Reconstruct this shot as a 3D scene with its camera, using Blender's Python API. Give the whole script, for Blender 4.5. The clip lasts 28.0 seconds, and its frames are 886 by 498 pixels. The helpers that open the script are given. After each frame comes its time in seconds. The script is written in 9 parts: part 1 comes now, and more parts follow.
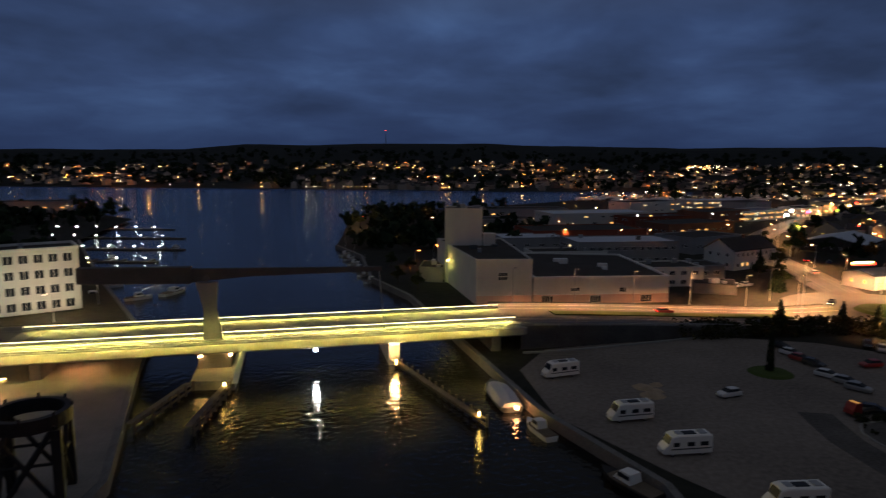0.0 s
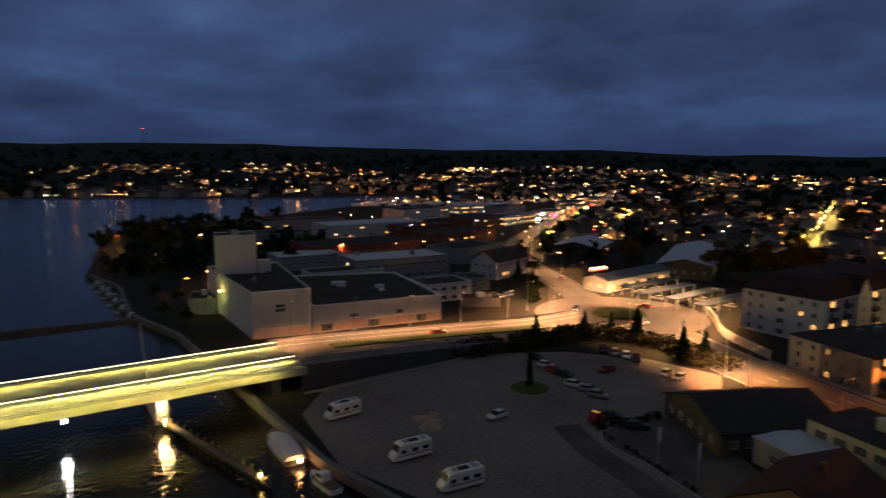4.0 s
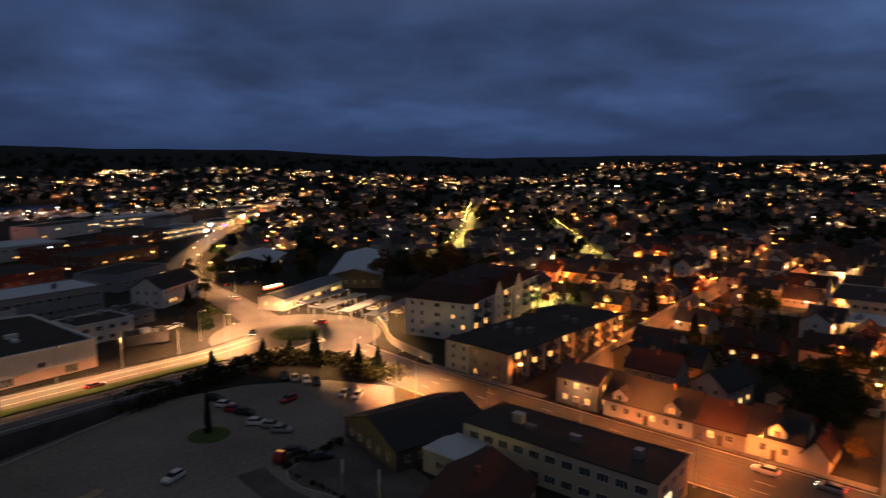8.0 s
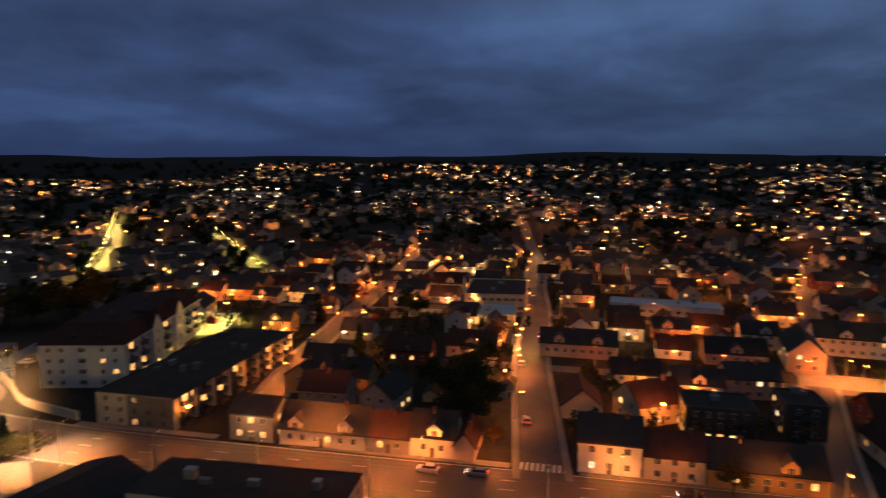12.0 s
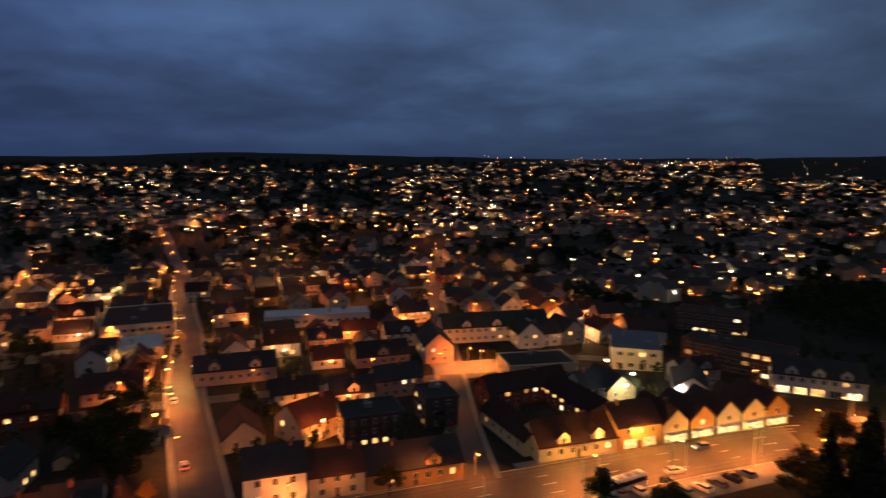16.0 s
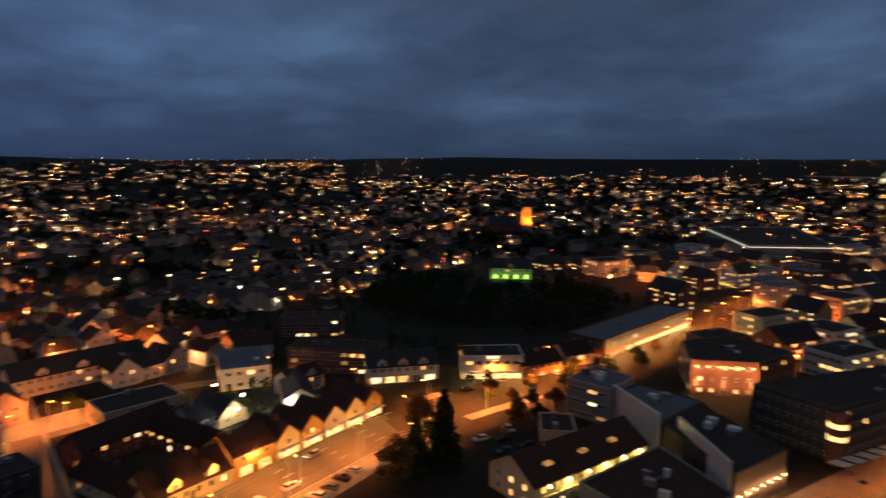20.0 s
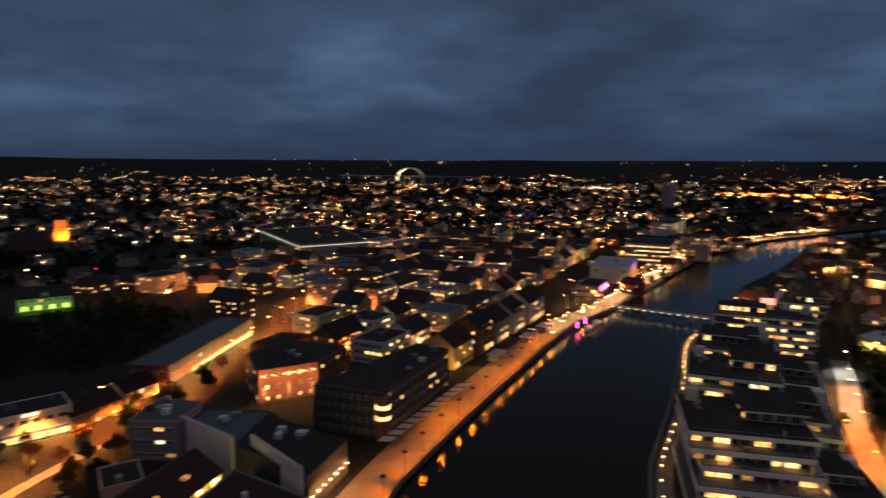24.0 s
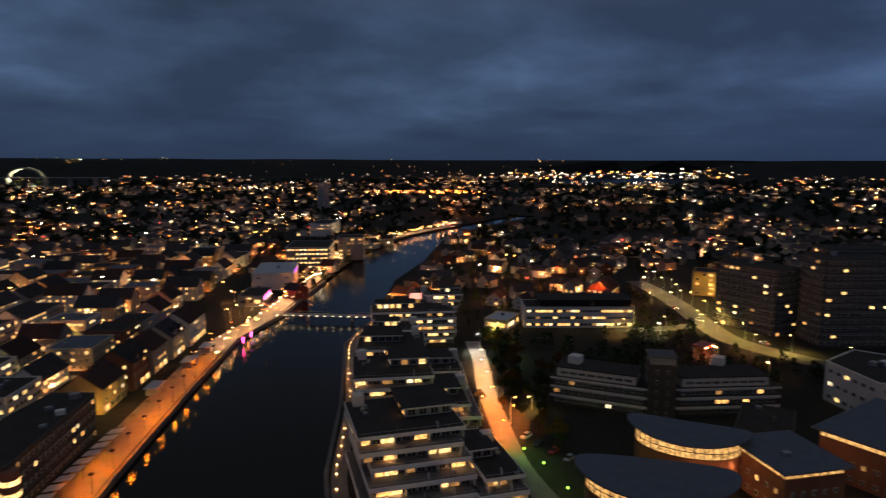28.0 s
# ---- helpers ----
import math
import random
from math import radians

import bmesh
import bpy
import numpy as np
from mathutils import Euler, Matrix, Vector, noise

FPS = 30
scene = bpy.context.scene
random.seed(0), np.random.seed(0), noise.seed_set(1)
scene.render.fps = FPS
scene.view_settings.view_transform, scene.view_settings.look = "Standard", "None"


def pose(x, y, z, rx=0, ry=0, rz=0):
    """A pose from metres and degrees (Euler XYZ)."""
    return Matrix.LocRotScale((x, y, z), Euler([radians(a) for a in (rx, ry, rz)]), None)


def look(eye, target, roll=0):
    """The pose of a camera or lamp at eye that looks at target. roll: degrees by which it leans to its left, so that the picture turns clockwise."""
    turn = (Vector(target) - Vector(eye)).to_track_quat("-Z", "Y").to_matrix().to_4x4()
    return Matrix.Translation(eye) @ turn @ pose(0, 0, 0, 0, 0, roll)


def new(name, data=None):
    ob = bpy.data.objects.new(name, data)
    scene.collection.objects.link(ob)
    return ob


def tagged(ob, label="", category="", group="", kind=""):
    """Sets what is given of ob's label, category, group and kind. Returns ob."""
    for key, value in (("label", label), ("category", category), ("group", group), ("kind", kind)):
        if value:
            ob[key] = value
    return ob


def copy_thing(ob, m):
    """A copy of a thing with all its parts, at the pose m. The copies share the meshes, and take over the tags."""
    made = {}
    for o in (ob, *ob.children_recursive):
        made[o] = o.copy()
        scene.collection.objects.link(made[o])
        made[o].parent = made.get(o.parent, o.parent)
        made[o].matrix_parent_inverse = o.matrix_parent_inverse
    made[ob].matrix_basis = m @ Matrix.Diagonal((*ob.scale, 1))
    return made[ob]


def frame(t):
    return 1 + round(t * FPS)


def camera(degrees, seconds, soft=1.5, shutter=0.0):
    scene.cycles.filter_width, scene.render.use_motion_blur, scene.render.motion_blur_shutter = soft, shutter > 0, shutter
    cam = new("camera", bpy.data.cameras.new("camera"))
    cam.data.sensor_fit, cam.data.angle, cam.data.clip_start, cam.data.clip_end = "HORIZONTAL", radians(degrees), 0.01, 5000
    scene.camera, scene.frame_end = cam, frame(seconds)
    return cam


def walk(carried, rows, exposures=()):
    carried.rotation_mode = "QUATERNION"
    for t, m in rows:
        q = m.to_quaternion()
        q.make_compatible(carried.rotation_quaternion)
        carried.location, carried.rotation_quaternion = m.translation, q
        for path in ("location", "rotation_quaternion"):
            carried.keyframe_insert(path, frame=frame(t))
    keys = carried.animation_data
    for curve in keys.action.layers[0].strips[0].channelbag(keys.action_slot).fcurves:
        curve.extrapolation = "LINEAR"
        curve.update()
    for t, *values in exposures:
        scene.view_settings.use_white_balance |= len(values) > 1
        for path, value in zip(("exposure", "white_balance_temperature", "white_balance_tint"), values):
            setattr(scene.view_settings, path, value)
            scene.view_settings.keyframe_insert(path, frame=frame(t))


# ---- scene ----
cam = camera(69.30, 28.0, soft=1.2, shutter=1.2)
# seconds, eye, pitch, roll, yaw
CAM = [
    (0.0, 0.00, 0.00, 39.56, -7.570, 0.270, 0.012),
    (0.5, 0.09, 0.13, 40.59, -7.561, 0.267, -2.291),
    (1.0, 0.17, 0.25, 41.60, -7.554, 0.263, -4.604),
    (1.5, 0.26, 0.38, 42.60, -7.548, 0.259, -7.096),
    (2.0, 0.36, 0.49, 43.59, -7.543, 0.254, -9.394),
    (2.5, 0.45, 0.60, 44.57, -7.539, 0.249, -11.662),
    (4.5, 0.84, 1.00, 48.37, -7.534, 0.224, -23.797),
    (5.0, 0.94, 1.09, 49.30, -7.534, 0.216, -28.582),
    (5.5, 1.04, 1.17, 50.21, -7.535, 0.209, -32.495),
    (6.0, 1.14, 1.24, 51.12, -7.537, 0.201, -35.837),
    (6.5, 1.25, 1.31, 52.02, -7.539, 0.193, -38.931),
    (7.0, 1.35, 1.38, 52.90, -7.541, 0.185, -41.989),
    (7.5, 1.45, 1.44, 53.78, -7.543, 0.176, -45.086),
    (8.0, 1.55, 1.49, 54.65, -7.545, 0.168, -48.497),
    (8.5, 1.65, 1.54, 55.52, -7.548, 0.159, -52.324),
    (9.0, 1.75, 1.58, 56.37, -7.551, 0.150, -56.390),
    (9.5, 1.85, 1.61, 57.22, -7.553, 0.141, -59.945),
    (10.0, 1.94, 1.64, 58.06, -7.556, 0.132, -63.219),
    (10.5, 2.04, 1.66, 58.89, -7.559, 0.123, -66.616),
    (11.0, 2.13, 1.68, 59.72, -7.561, 0.114, -70.515),
    (11.5, 2.22, 1.69, 60.53, -7.564, 0.105, -74.235),
    (12.0, 2.31, 1.69, 61.35, -7.566, 0.096, -78.041),
    (12.5, 2.40, 1.69, 62.15, -7.569, 0.088, -81.963),
    (14.5, 2.72, 1.60, 65.32, -7.578, 0.054, -96.554),
    (15.0, 2.79, 1.56, 66.10, -7.580, 0.047, -100.544),
    (15.5, 2.86, 1.51, 66.88, -7.583, 0.040, -104.574),
    (16.0, 2.92, 1.45, 67.65, -7.585, 0.033, -108.783),
    (16.5, 2.98, 1.39, 68.42, -7.588, 0.026, -112.858),
    (17.0, 3.03, 1.32, 69.18, -7.591, 0.020, -117.286),
    (17.5, 3.08, 1.24, 69.94, -7.594, 0.014, -122.065),
    (18.0, 3.13, 1.16, 70.70, -7.598, 0.009, -126.071),
    (18.5, 3.17, 1.06, 71.45, -7.602, 0.004, -130.076),
    (19.0, 3.20, 0.96, 72.20, -7.606, -0.000, -134.391),
    (19.5, 3.23, 0.85, 72.95, -7.612, -0.004, -138.972),
    (20.0, 3.25, 0.73, 73.70, -7.618, -0.007, -143.718),
    (20.5, 3.27, 0.60, 74.44, -7.624, -0.009, -149.022),
    (21.0, 3.28, 0.47, 75.18, -7.632, -0.011, -153.910),
    (21.5, 3.29, 0.32, 75.92, -7.641, -0.011, -158.663),
    (23.5, 3.24, -0.35, 78.88, -7.688, -0.007, -177.374),
    (24.0, 3.21, -0.54, 79.62, -7.704, -0.004, -182.099),
    (24.5, 3.17, -0.74, 80.36, -7.722, 0.000, -186.335),
    (25.0, 3.13, -0.94, 81.10, -7.742, 0.006, -190.527),
    (25.5, 3.07, -1.16, 81.84, -7.764, 0.012, -194.410),
    (26.0, 3.01, -1.39, 82.58, -7.788, 0.019, -197.903),
    (26.5, 2.94, -1.63, 83.32, -7.815, 0.027, -201.412),
    (27.0, 2.86, -1.88, 84.07, -7.845, 0.037, -205.497),
    (27.5, 2.77, -2.13, 84.81, -7.877, 0.048, -209.066),
    (28.0, 2.67, -2.40, 85.56, -7.913, 0.059, -212.021),
]


def cam_pose(x, y, z, pitch, roll, yaw):
    turn = Euler((0, 0, radians(yaw))).to_matrix() @ Euler((radians(90 + pitch), 0, 0)).to_matrix() @ Euler((0, 0, radians(roll))).to_matrix()
    return Matrix.Translation((x, y, z)) @ turn.to_4x4()


walk(cam, [(t, cam_pose(*r)) for t, *r in CAM], exposures=[(0.0, 0.1), (5.0, 0.25), (11.0, 0.35), (17.0, 0.4), (28.0, 0.45)])

# ---- sky ----
world = bpy.data.worlds.new("dusk_sky")
scene.world = world
world.use_nodes = True
wn, wl = world.node_tree.nodes, world.node_tree.links
wn.clear()


def wnode(kind, **values):
    n = wn.new(kind)
    for k, v in values.items():
        n.inputs[k].default_value = v
    return n


w_co = wnode("ShaderNodeTexCoord")
w_sep = wnode("ShaderNodeSeparateXYZ")
wl.new(w_co.outputs["Generated"], w_sep.inputs[0])
# cloud layer: the direction laid onto a flat ceiling
w_up = wn.new("ShaderNodeMath"); w_up.operation = "MAXIMUM"; w_up.inputs[1].default_value = 0.0
wl.new(w_sep.outputs["Z"], w_up.inputs[0])
w_add = wn.new("ShaderNodeMath"); w_add.operation = "ADD"; w_add.inputs[1].default_value = 0.21
wl.new(w_up.outputs[0], w_add.inputs[0])
w_div = wn.new("ShaderNodeVectorMath"); w_div.operation = "DIVIDE"
w_comb = wnode("ShaderNodeCombineXYZ")
for i in (0, 1):
    wl.new(w_add.outputs[0], w_comb.inputs[i])
w_comb.inputs[2].default_value = 1.0
wl.new(w_co.outputs["Generated"], w_div.inputs[0])
wl.new(w_comb.outputs[0], w_div.inputs[1])
w_big = wnode("ShaderNodeTexNoise", Scale=0.7, Detail=5.0, Roughness=0.47, Distortion=0.2)
w_small = wnode("ShaderNodeTexNoise", Scale=2.1, Detail=5.0, Roughness=0.52, Distortion=0.25)
for n in (w_big, w_small):
    wl.new(w_div.outputs[0], n.inputs["Vector"])
w_mix = wn.new("ShaderNodeMix"); w_mix.data_type = "FLOAT"; w_mix.inputs[0].default_value = 0.34
wl.new(w_big.outputs[0], w_mix.inputs[2]); wl.new(w_small.outputs[0], w_mix.inputs[3])
w_cloud = wn.new("ShaderNodeValToRGB")
el = w_cloud.color_ramp.elements
el[0].position, el[0].color = 0.38, (0.021, 0.035, 0.080, 1)
el[1].position, el[1].color = 0.64, (0.056, 0.104, 0.235, 1)
m = el.new(0.5); m.color = (0.033, 0.058, 0.138, 1)
wl.new(w_mix.outputs[0], w_cloud.inputs[0])
# dark blue band at the horizon
w_ramp = wn.new("ShaderNodeValToRGB")
el = w_ramp.color_ramp.elements
el[0].position, el[0].color = 0.0, (0.0135, 0.0215, 0.050, 1)
el[1].position, el[1].color = 0.10, (0, 0, 0, 1)
w_fac = wn.new("ShaderNodeMapRange")
for k, v in (("From Min", 0.0), ("From Max", 0.11), ("To Min", 0.0), ("To Max", 1.0)):
    w_fac.inputs[k].default_value = v
wl.new(w_sep.outputs["Z"], w_fac.inputs["Value"])
w_sky = wn.new("ShaderNodeMix"); w_sky.data_type = "RGBA"
wl.new(w_fac.outputs[0], w_sky.inputs[0])
w_sky.inputs[6].default_value = (0.017, 0.030, 0.080, 1)
wl.new(w_cloud.outputs[0], w_sky.inputs[7])
# the cloud deck is greyer over the town to the south, and overhead it takes up the town's own light
w_south = wn.new("ShaderNodeMapRange")
for k, v in (("From Min", 0.35), ("From Max", -0.8), ("To Min", 0.0), ("To Max", 0.6)):
    w_south.inputs[k].default_value = v
wl.new(w_sep.outputs["Y"], w_south.inputs["Value"])
w_over = wn.new("ShaderNodeMapRange")
for k, v in (("From Min", 0.2), ("From Max", 0.36), ("To Min", 0.0), ("To Max", 1.0)):
    w_over.inputs[k].default_value = v
wl.new(w_sep.outputs["Z"], w_over.inputs["Value"])
w_luma = wn.new("ShaderNodeRGBToBW")
wl.new(w_sky.outputs[2], w_luma.inputs[0])
w_grey = wn.new("ShaderNodeVectorMath"); w_grey.operation = "SCALE"
w_grey.inputs[0].default_value = (0.60, 1.0, 1.52)
wl.new(w_luma.outputs[0], w_grey.inputs["Scale"])
w_m1 = wn.new("ShaderNodeMix"); w_m1.data_type = "RGBA"
wl.new(w_south.outputs[0], w_m1.inputs[0]); wl.new(w_sky.outputs[2], w_m1.inputs[6]); wl.new(w_grey.outputs[0], w_m1.inputs[7])
w_m2 = wn.new("ShaderNodeMix"); w_m2.data_type = "RGBA"
wl.new(w_over.outputs[0], w_m2.inputs[0]); wl.new(w_m1.outputs[2], w_m2.inputs[6])
w_top = wn.new("ShaderNodeValToRGB")
el = w_top.color_ramp.elements
el[0].position, el[0].color = 0.42, (0.034, 0.036, 0.042, 1)
el[1].position, el[1].color = 0.78, (0.098, 0.106, 0.128, 1)
wl.new(w_sep.outputs["Z"], w_top.inputs[0])
wl.new(w_top.outputs[0], w_m2.inputs[7])
w_bg = wnode("ShaderNodeBackground", Strength=1.0)
wl.new(w_m2.outputs[2], w_bg.inputs["Color"])
w_out = wn.new("ShaderNodeOutputWorld")
wl.new(w_bg.outputs[0], w_out.inputs["Surface"])

# ---- materials ----
MATS = {}


def mat(name, color, rough=0.8, metal=0.0, vary=0.25, scale=0.6, fine=6.0, bump=0.15, per_object=0.0, per_island=0.0):
    """Painted, plastered or paved surface: stains at one scale, grain at another, a little relief."""
    m = bpy.data.materials.new(name)
    m.use_nodes = True
    n, l = m.node_tree.nodes, m.node_tree.links
    b = n["Principled BSDF"]
    b.inputs["Roughness"].default_value, b.inputs["Metallic"].default_value = rough, metal
    b.inputs["Specular IOR Level"].default_value = 0.5 if rough < 0.5 else 0.12
    co = n.new("ShaderNodeTexCoord")
    big = n.new("ShaderNodeTexNoise"); big.inputs["Scale"].default_value = scale; big.inputs["Detail"].default_value = 4
    small = n.new("ShaderNodeTexNoise"); small.inputs["Scale"].default_value = fine; small.inputs["Detail"].default_value = 3
    l.new(co.outputs["Object"], big.inputs["Vector"]); l.new(co.outputs["Object"], small.inputs["Vector"])
    mix = n.new("ShaderNodeMath"); mix.operation = "ADD"
    l.new(big.outputs[0], mix.inputs[0]); l.new(small.outputs[0], mix.inputs[1])
    rng = n.new("ShaderNodeMapRange")
    for k, v in (("From Min", 0.6), ("From Max", 1.4), ("To Min", 1 - vary), ("To Max", 1 + vary)):
        rng.inputs[k].default_value = v
    l.new(mix.outputs[0], rng.inputs["Value"])
    last = rng.outputs[0]
    for amount, kind, socket in ((per_object, "ShaderNodeObjectInfo", "Random"), (per_island, "ShaderNodeNewGeometry", "Random Per Island")):
        if amount:
            info = n.new(kind)
            r2 = n.new("ShaderNodeMapRange")
            for k, v in (("To Min", 1 - amount), ("To Max", 1 + amount)):
                r2.inputs[k].default_value = v
            l.new(info.outputs[socket], r2.inputs["Value"])
            mul = n.new("ShaderNodeMath"); mul.operation = "MULTIPLY"
            l.new(last, mul.inputs[0]); l.new(r2.outputs[0], mul.inputs[1])
            last = mul.outputs[0]
    tint = n.new("ShaderNodeVectorMath"); tint.operation = "SCALE"
    tint.inputs[0].default_value = color
    l.new(last, tint.inputs["Scale"])
    l.new(tint.outputs[0], b.inputs["Base Color"])
    if bump:
        bp = n.new("ShaderNodeBump"); bp.inputs["Strength"].default_value = bump; bp.inputs["Distance"].default_value = 0.05
        l.new(small.outputs[0], bp.inputs["Height"]); l.new(bp.outputs[0], b.inputs["Normal"])
    MATS[name] = m
    return m


def glow(name, color, strength, vary=0.0, quiet=True):
    """A thing that gives off light. quiet: too small and far to light anything but itself."""
    m = bpy.data.materials.new(name)
    m.use_nodes = True
    n, l = m.node_tree.nodes, m.node_tree.links
    n.clear()
    e = n.new("ShaderNodeEmission")
    e.inputs["Color"].default_value = (*color, 1)
    e.inputs["Strength"].default_value = strength
    if vary:
        info = n.new("ShaderNodeNewGeometry")
        r = n.new("ShaderNodeMapRange")
        r.inputs["To Min"].default_value, r.inputs["To Max"].default_value = strength * (1 - vary), strength * 3.2
        few = n.new("ShaderNodeMath"); few.operation = "POWER"; few.inputs[1].default_value = 3.0
        l.new(info.outputs["Random Per Island"], few.inputs[0])
        l.new(few.outputs[0], r.inputs["Value"]); l.new(r.outputs[0], e.inputs["Strength"])
    o = n.new("ShaderNodeOutputMaterial")
    l.new(e.outputs[0], o.inputs["Surface"])
    if quiet:
        m.cycles.emission_sampling = "NONE"
    MATS[name] = m
    return m


def lit_window(name, color, strength):
    """A room seen through a pane: brighter and darker patches behind the glass."""
    m = glow(name, color, strength)
    n, l = m.node_tree.nodes, m.node_tree.links
    e = n["Emission"]
    co = n.new("ShaderNodeTexCoord")
    info = n.new("ShaderNodeObjectInfo")
    off = n.new("ShaderNodeVectorMath"); off.operation = "ADD"
    l.new(co.outputs["Object"], off.inputs[0]); l.new(info.outputs["Location"], off.inputs[1])
    nz = n.new("ShaderNodeTexNoise"); nz.inputs["Scale"].default_value = 1.3
    l.new(off.outputs[0], nz.inputs["Vector"])
    r = n.new("ShaderNodeMapRange")
    for k, v in (("From Min", 0.3), ("From Max", 0.7), ("To Min", strength * 0.25), ("To Max", strength * 1.6)):
        r.inputs[k].default_value = v
    l.new(nz.outputs[0], r.inputs["Value"]); l.new(r.outputs[0], e.inputs["Strength"])
    return m


ASPHALT = mat("asphalt", (0.092, 0.086, 0.08), 0.6, vary=0.35, scale=0.12, fine=2.5)
GRAVEL = mat("gravel_lot", (0.18, 0.155, 0.136), 0.9, vary=0.4, scale=0.05, fine=1.2, bump=0.3)
EARTH = mat("ground_cover", (0.026, 0.026, 0.021), 0.95, vary=0.4, scale=0.03, fine=0.5, bump=0.3)
FOREST = mat("wooded_hills", (0.013, 0.015, 0.012), 0.95, vary=0.5, scale=0.01, fine=0.06, bump=0)
GRASS = mat("grass", (0.06, 0.085, 0.025), 0.95, vary=0.35, scale=0.3, fine=5)
PAVING = mat("paving", (0.2, 0.185, 0.17), 0.75, vary=0.25, scale=0.2, fine=3)
CONCRETE = mat("concrete", (0.30, 0.29, 0.27), 0.85, vary=0.25, scale=0.25, fine=4)
DARKCON = mat("stained_concrete", (0.16, 0.155, 0.15), 0.85, vary=0.35, scale=0.25, fine=4)
WHITEWALL = mat("white_render", (0.62, 0.60, 0.56), 0.8, vary=0.12, scale=0.2, fine=3, per_object=0.08)
DECKING = mat("grey_terrace_paving", (0.13, 0.125, 0.12), 0.85, vary=0.3, scale=0.6, fine=4)
PALEBAND = mat("pale_parapet_panels", (0.78, 0.76, 0.72), 0.75, vary=0.1, scale=0.3, fine=3)
CREAM = mat("cream_cladding", (0.55, 0.47, 0.34), 0.75, vary=0.12, scale=0.3, fine=4, per_object=0.15)
GREYWALL = mat("grey_cladding", (0.27, 0.27, 0.28), 0.75, vary=0.15, scale=0.3, fine=4, per_object=0.2)
REDWALL = mat("red_cladding", (0.24, 0.07, 0.045), 0.8, vary=0.15, scale=0.3, fine=4, per_object=0.2)
OCHREWALL = mat("ochre_cladding", (0.48, 0.30, 0.12), 0.8, vary=0.15, scale=0.3, fine=4, per_object=0.2)
PINKWALL = mat("pale_pink_cladding", (0.52, 0.36, 0.30), 0.8, vary=0.12, scale=0.3, fine=4, per_object=0.15)
BRICK = mat("brick_wall", (0.19, 0.09, 0.06), 0.85, vary=0.25, scale=0.3, fine=9)
DARKROOF = mat("roofing_felt", (0.045, 0.04, 0.036), 0.85, vary=0.35, scale=0.15, fine=2)
TILEROOF = mat("clay_tile_roof", (0.046, 0.025, 0.022), 0.75, vary=0.25, scale=0.5, fine=5, per_object=0.3)
SLATEROOF = mat("dark_tile_roof", (0.036, 0.036, 0.039), 0.7, vary=0.25, scale=0.5, fine=5, per_object=0.3)
GREENROOF = mat("dark_green_tile_roof", (0.022, 0.034, 0.03), 0.7, vary=0.25, scale=0.5, fine=5, per_object=0.2)
METALROOF = mat("pale_sheet_roof", (0.42, 0.45, 0.5), 0.45, vary=0.15, scale=0.2, fine=3)
BLUESLATE = mat("blue_slate_roof", (0.105, 0.12, 0.15), 0.6, vary=0.2, scale=0.4, fine=5)
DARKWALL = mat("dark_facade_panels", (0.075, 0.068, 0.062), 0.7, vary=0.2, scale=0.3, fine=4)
PALESTONE = mat("pale_stone", (0.42, 0.36, 0.28), 0.85, vary=0.2, scale=0.3, fine=4)
DARKYARD = mat("dark_patched_asphalt", (0.09, 0.083, 0.077), 0.8, vary=0.5, scale=0.15, fine=2.0)
# slightly paler, smoother asphalt that imitates light streaks along the lanes
STREAK = mat("worn_wheel_track", (0.098, 0.092, 0.086), 0.5, vary=0.4, scale=0.12, fine=1.5)
STEEL = mat("painted_steel", (0.10, 0.105, 0.11), 0.5, metal=0.3, vary=0.2, scale=0.6, fine=5)
BLACKSTEEL = mat("tarred_steel", (0.025, 0.025, 0.027), 0.55, metal=0.3, vary=0.3, scale=0.6, fine=5)
BEAMSTEEL = mat("dull_painted_steel", (0.075, 0.077, 0.083), 0.75, vary=0.25, scale=0.3, fine=3)
GALV = mat("galvanised_steel", (0.36, 0.37, 0.38), 0.45, metal=0.7, vary=0.15)
TIMBER = mat("weathered_timber", (0.13, 0.105, 0.08), 0.85, vary=0.35, scale=0.5, fine=6)
WHITEPAINT = mat("white_paint", (0.72, 0.71, 0.68), 0.4, vary=0.05)
ROADPAINT = mat("road_paint", (0.6, 0.58, 0.52), 0.7, vary=0.3, scale=1.5, fine=8)
RUBBER = mat("tyre_rubber", (0.02, 0.02, 0.02), 0.8, vary=0.1)
LEAVES = mat("dark_foliage", (0.035, 0.05, 0.018), 0.9, vary=0.3, scale=0.8, fine=4, per_island=0.45, bump=0)
HEDGE = mat("hedge_leaves", (0.032, 0.034, 0.016), 0.9, vary=0.3, scale=0.8, fine=4, per_island=0.5, bump=0)
AUTUMN = mat("autumn_foliage", (0.13, 0.075, 0.02), 0.9, vary=0.3, scale=0.8, fine=4, per_island=0.45, bump=0)
CONIFER = mat("conifer_foliage", (0.018, 0.03, 0.016), 0.9, vary=0.3, scale=0.8, fine=4, per_island=0.45, bump=0)
BARK = mat("bark", (0.07, 0.055, 0.04), 0.95, vary=0.3)
TARP = mat("boat_cover", (0.5, 0.5, 0.52), 0.7, vary=0.1)

GLASS = bpy.data.materials.new("dark_pane")
GLASS.use_nodes = True
GLASS.node_tree.nodes["Principled BSDF"].inputs["Base Color"].default_value = (0.02, 0.024, 0.03, 1)
GLASS.node_tree.nodes["Principled BSDF"].inputs["Roughness"].default_value = 0.45
GLASS.node_tree.nodes["Principled BSDF"].inputs["Specular IOR Level"].default_value = 0.12

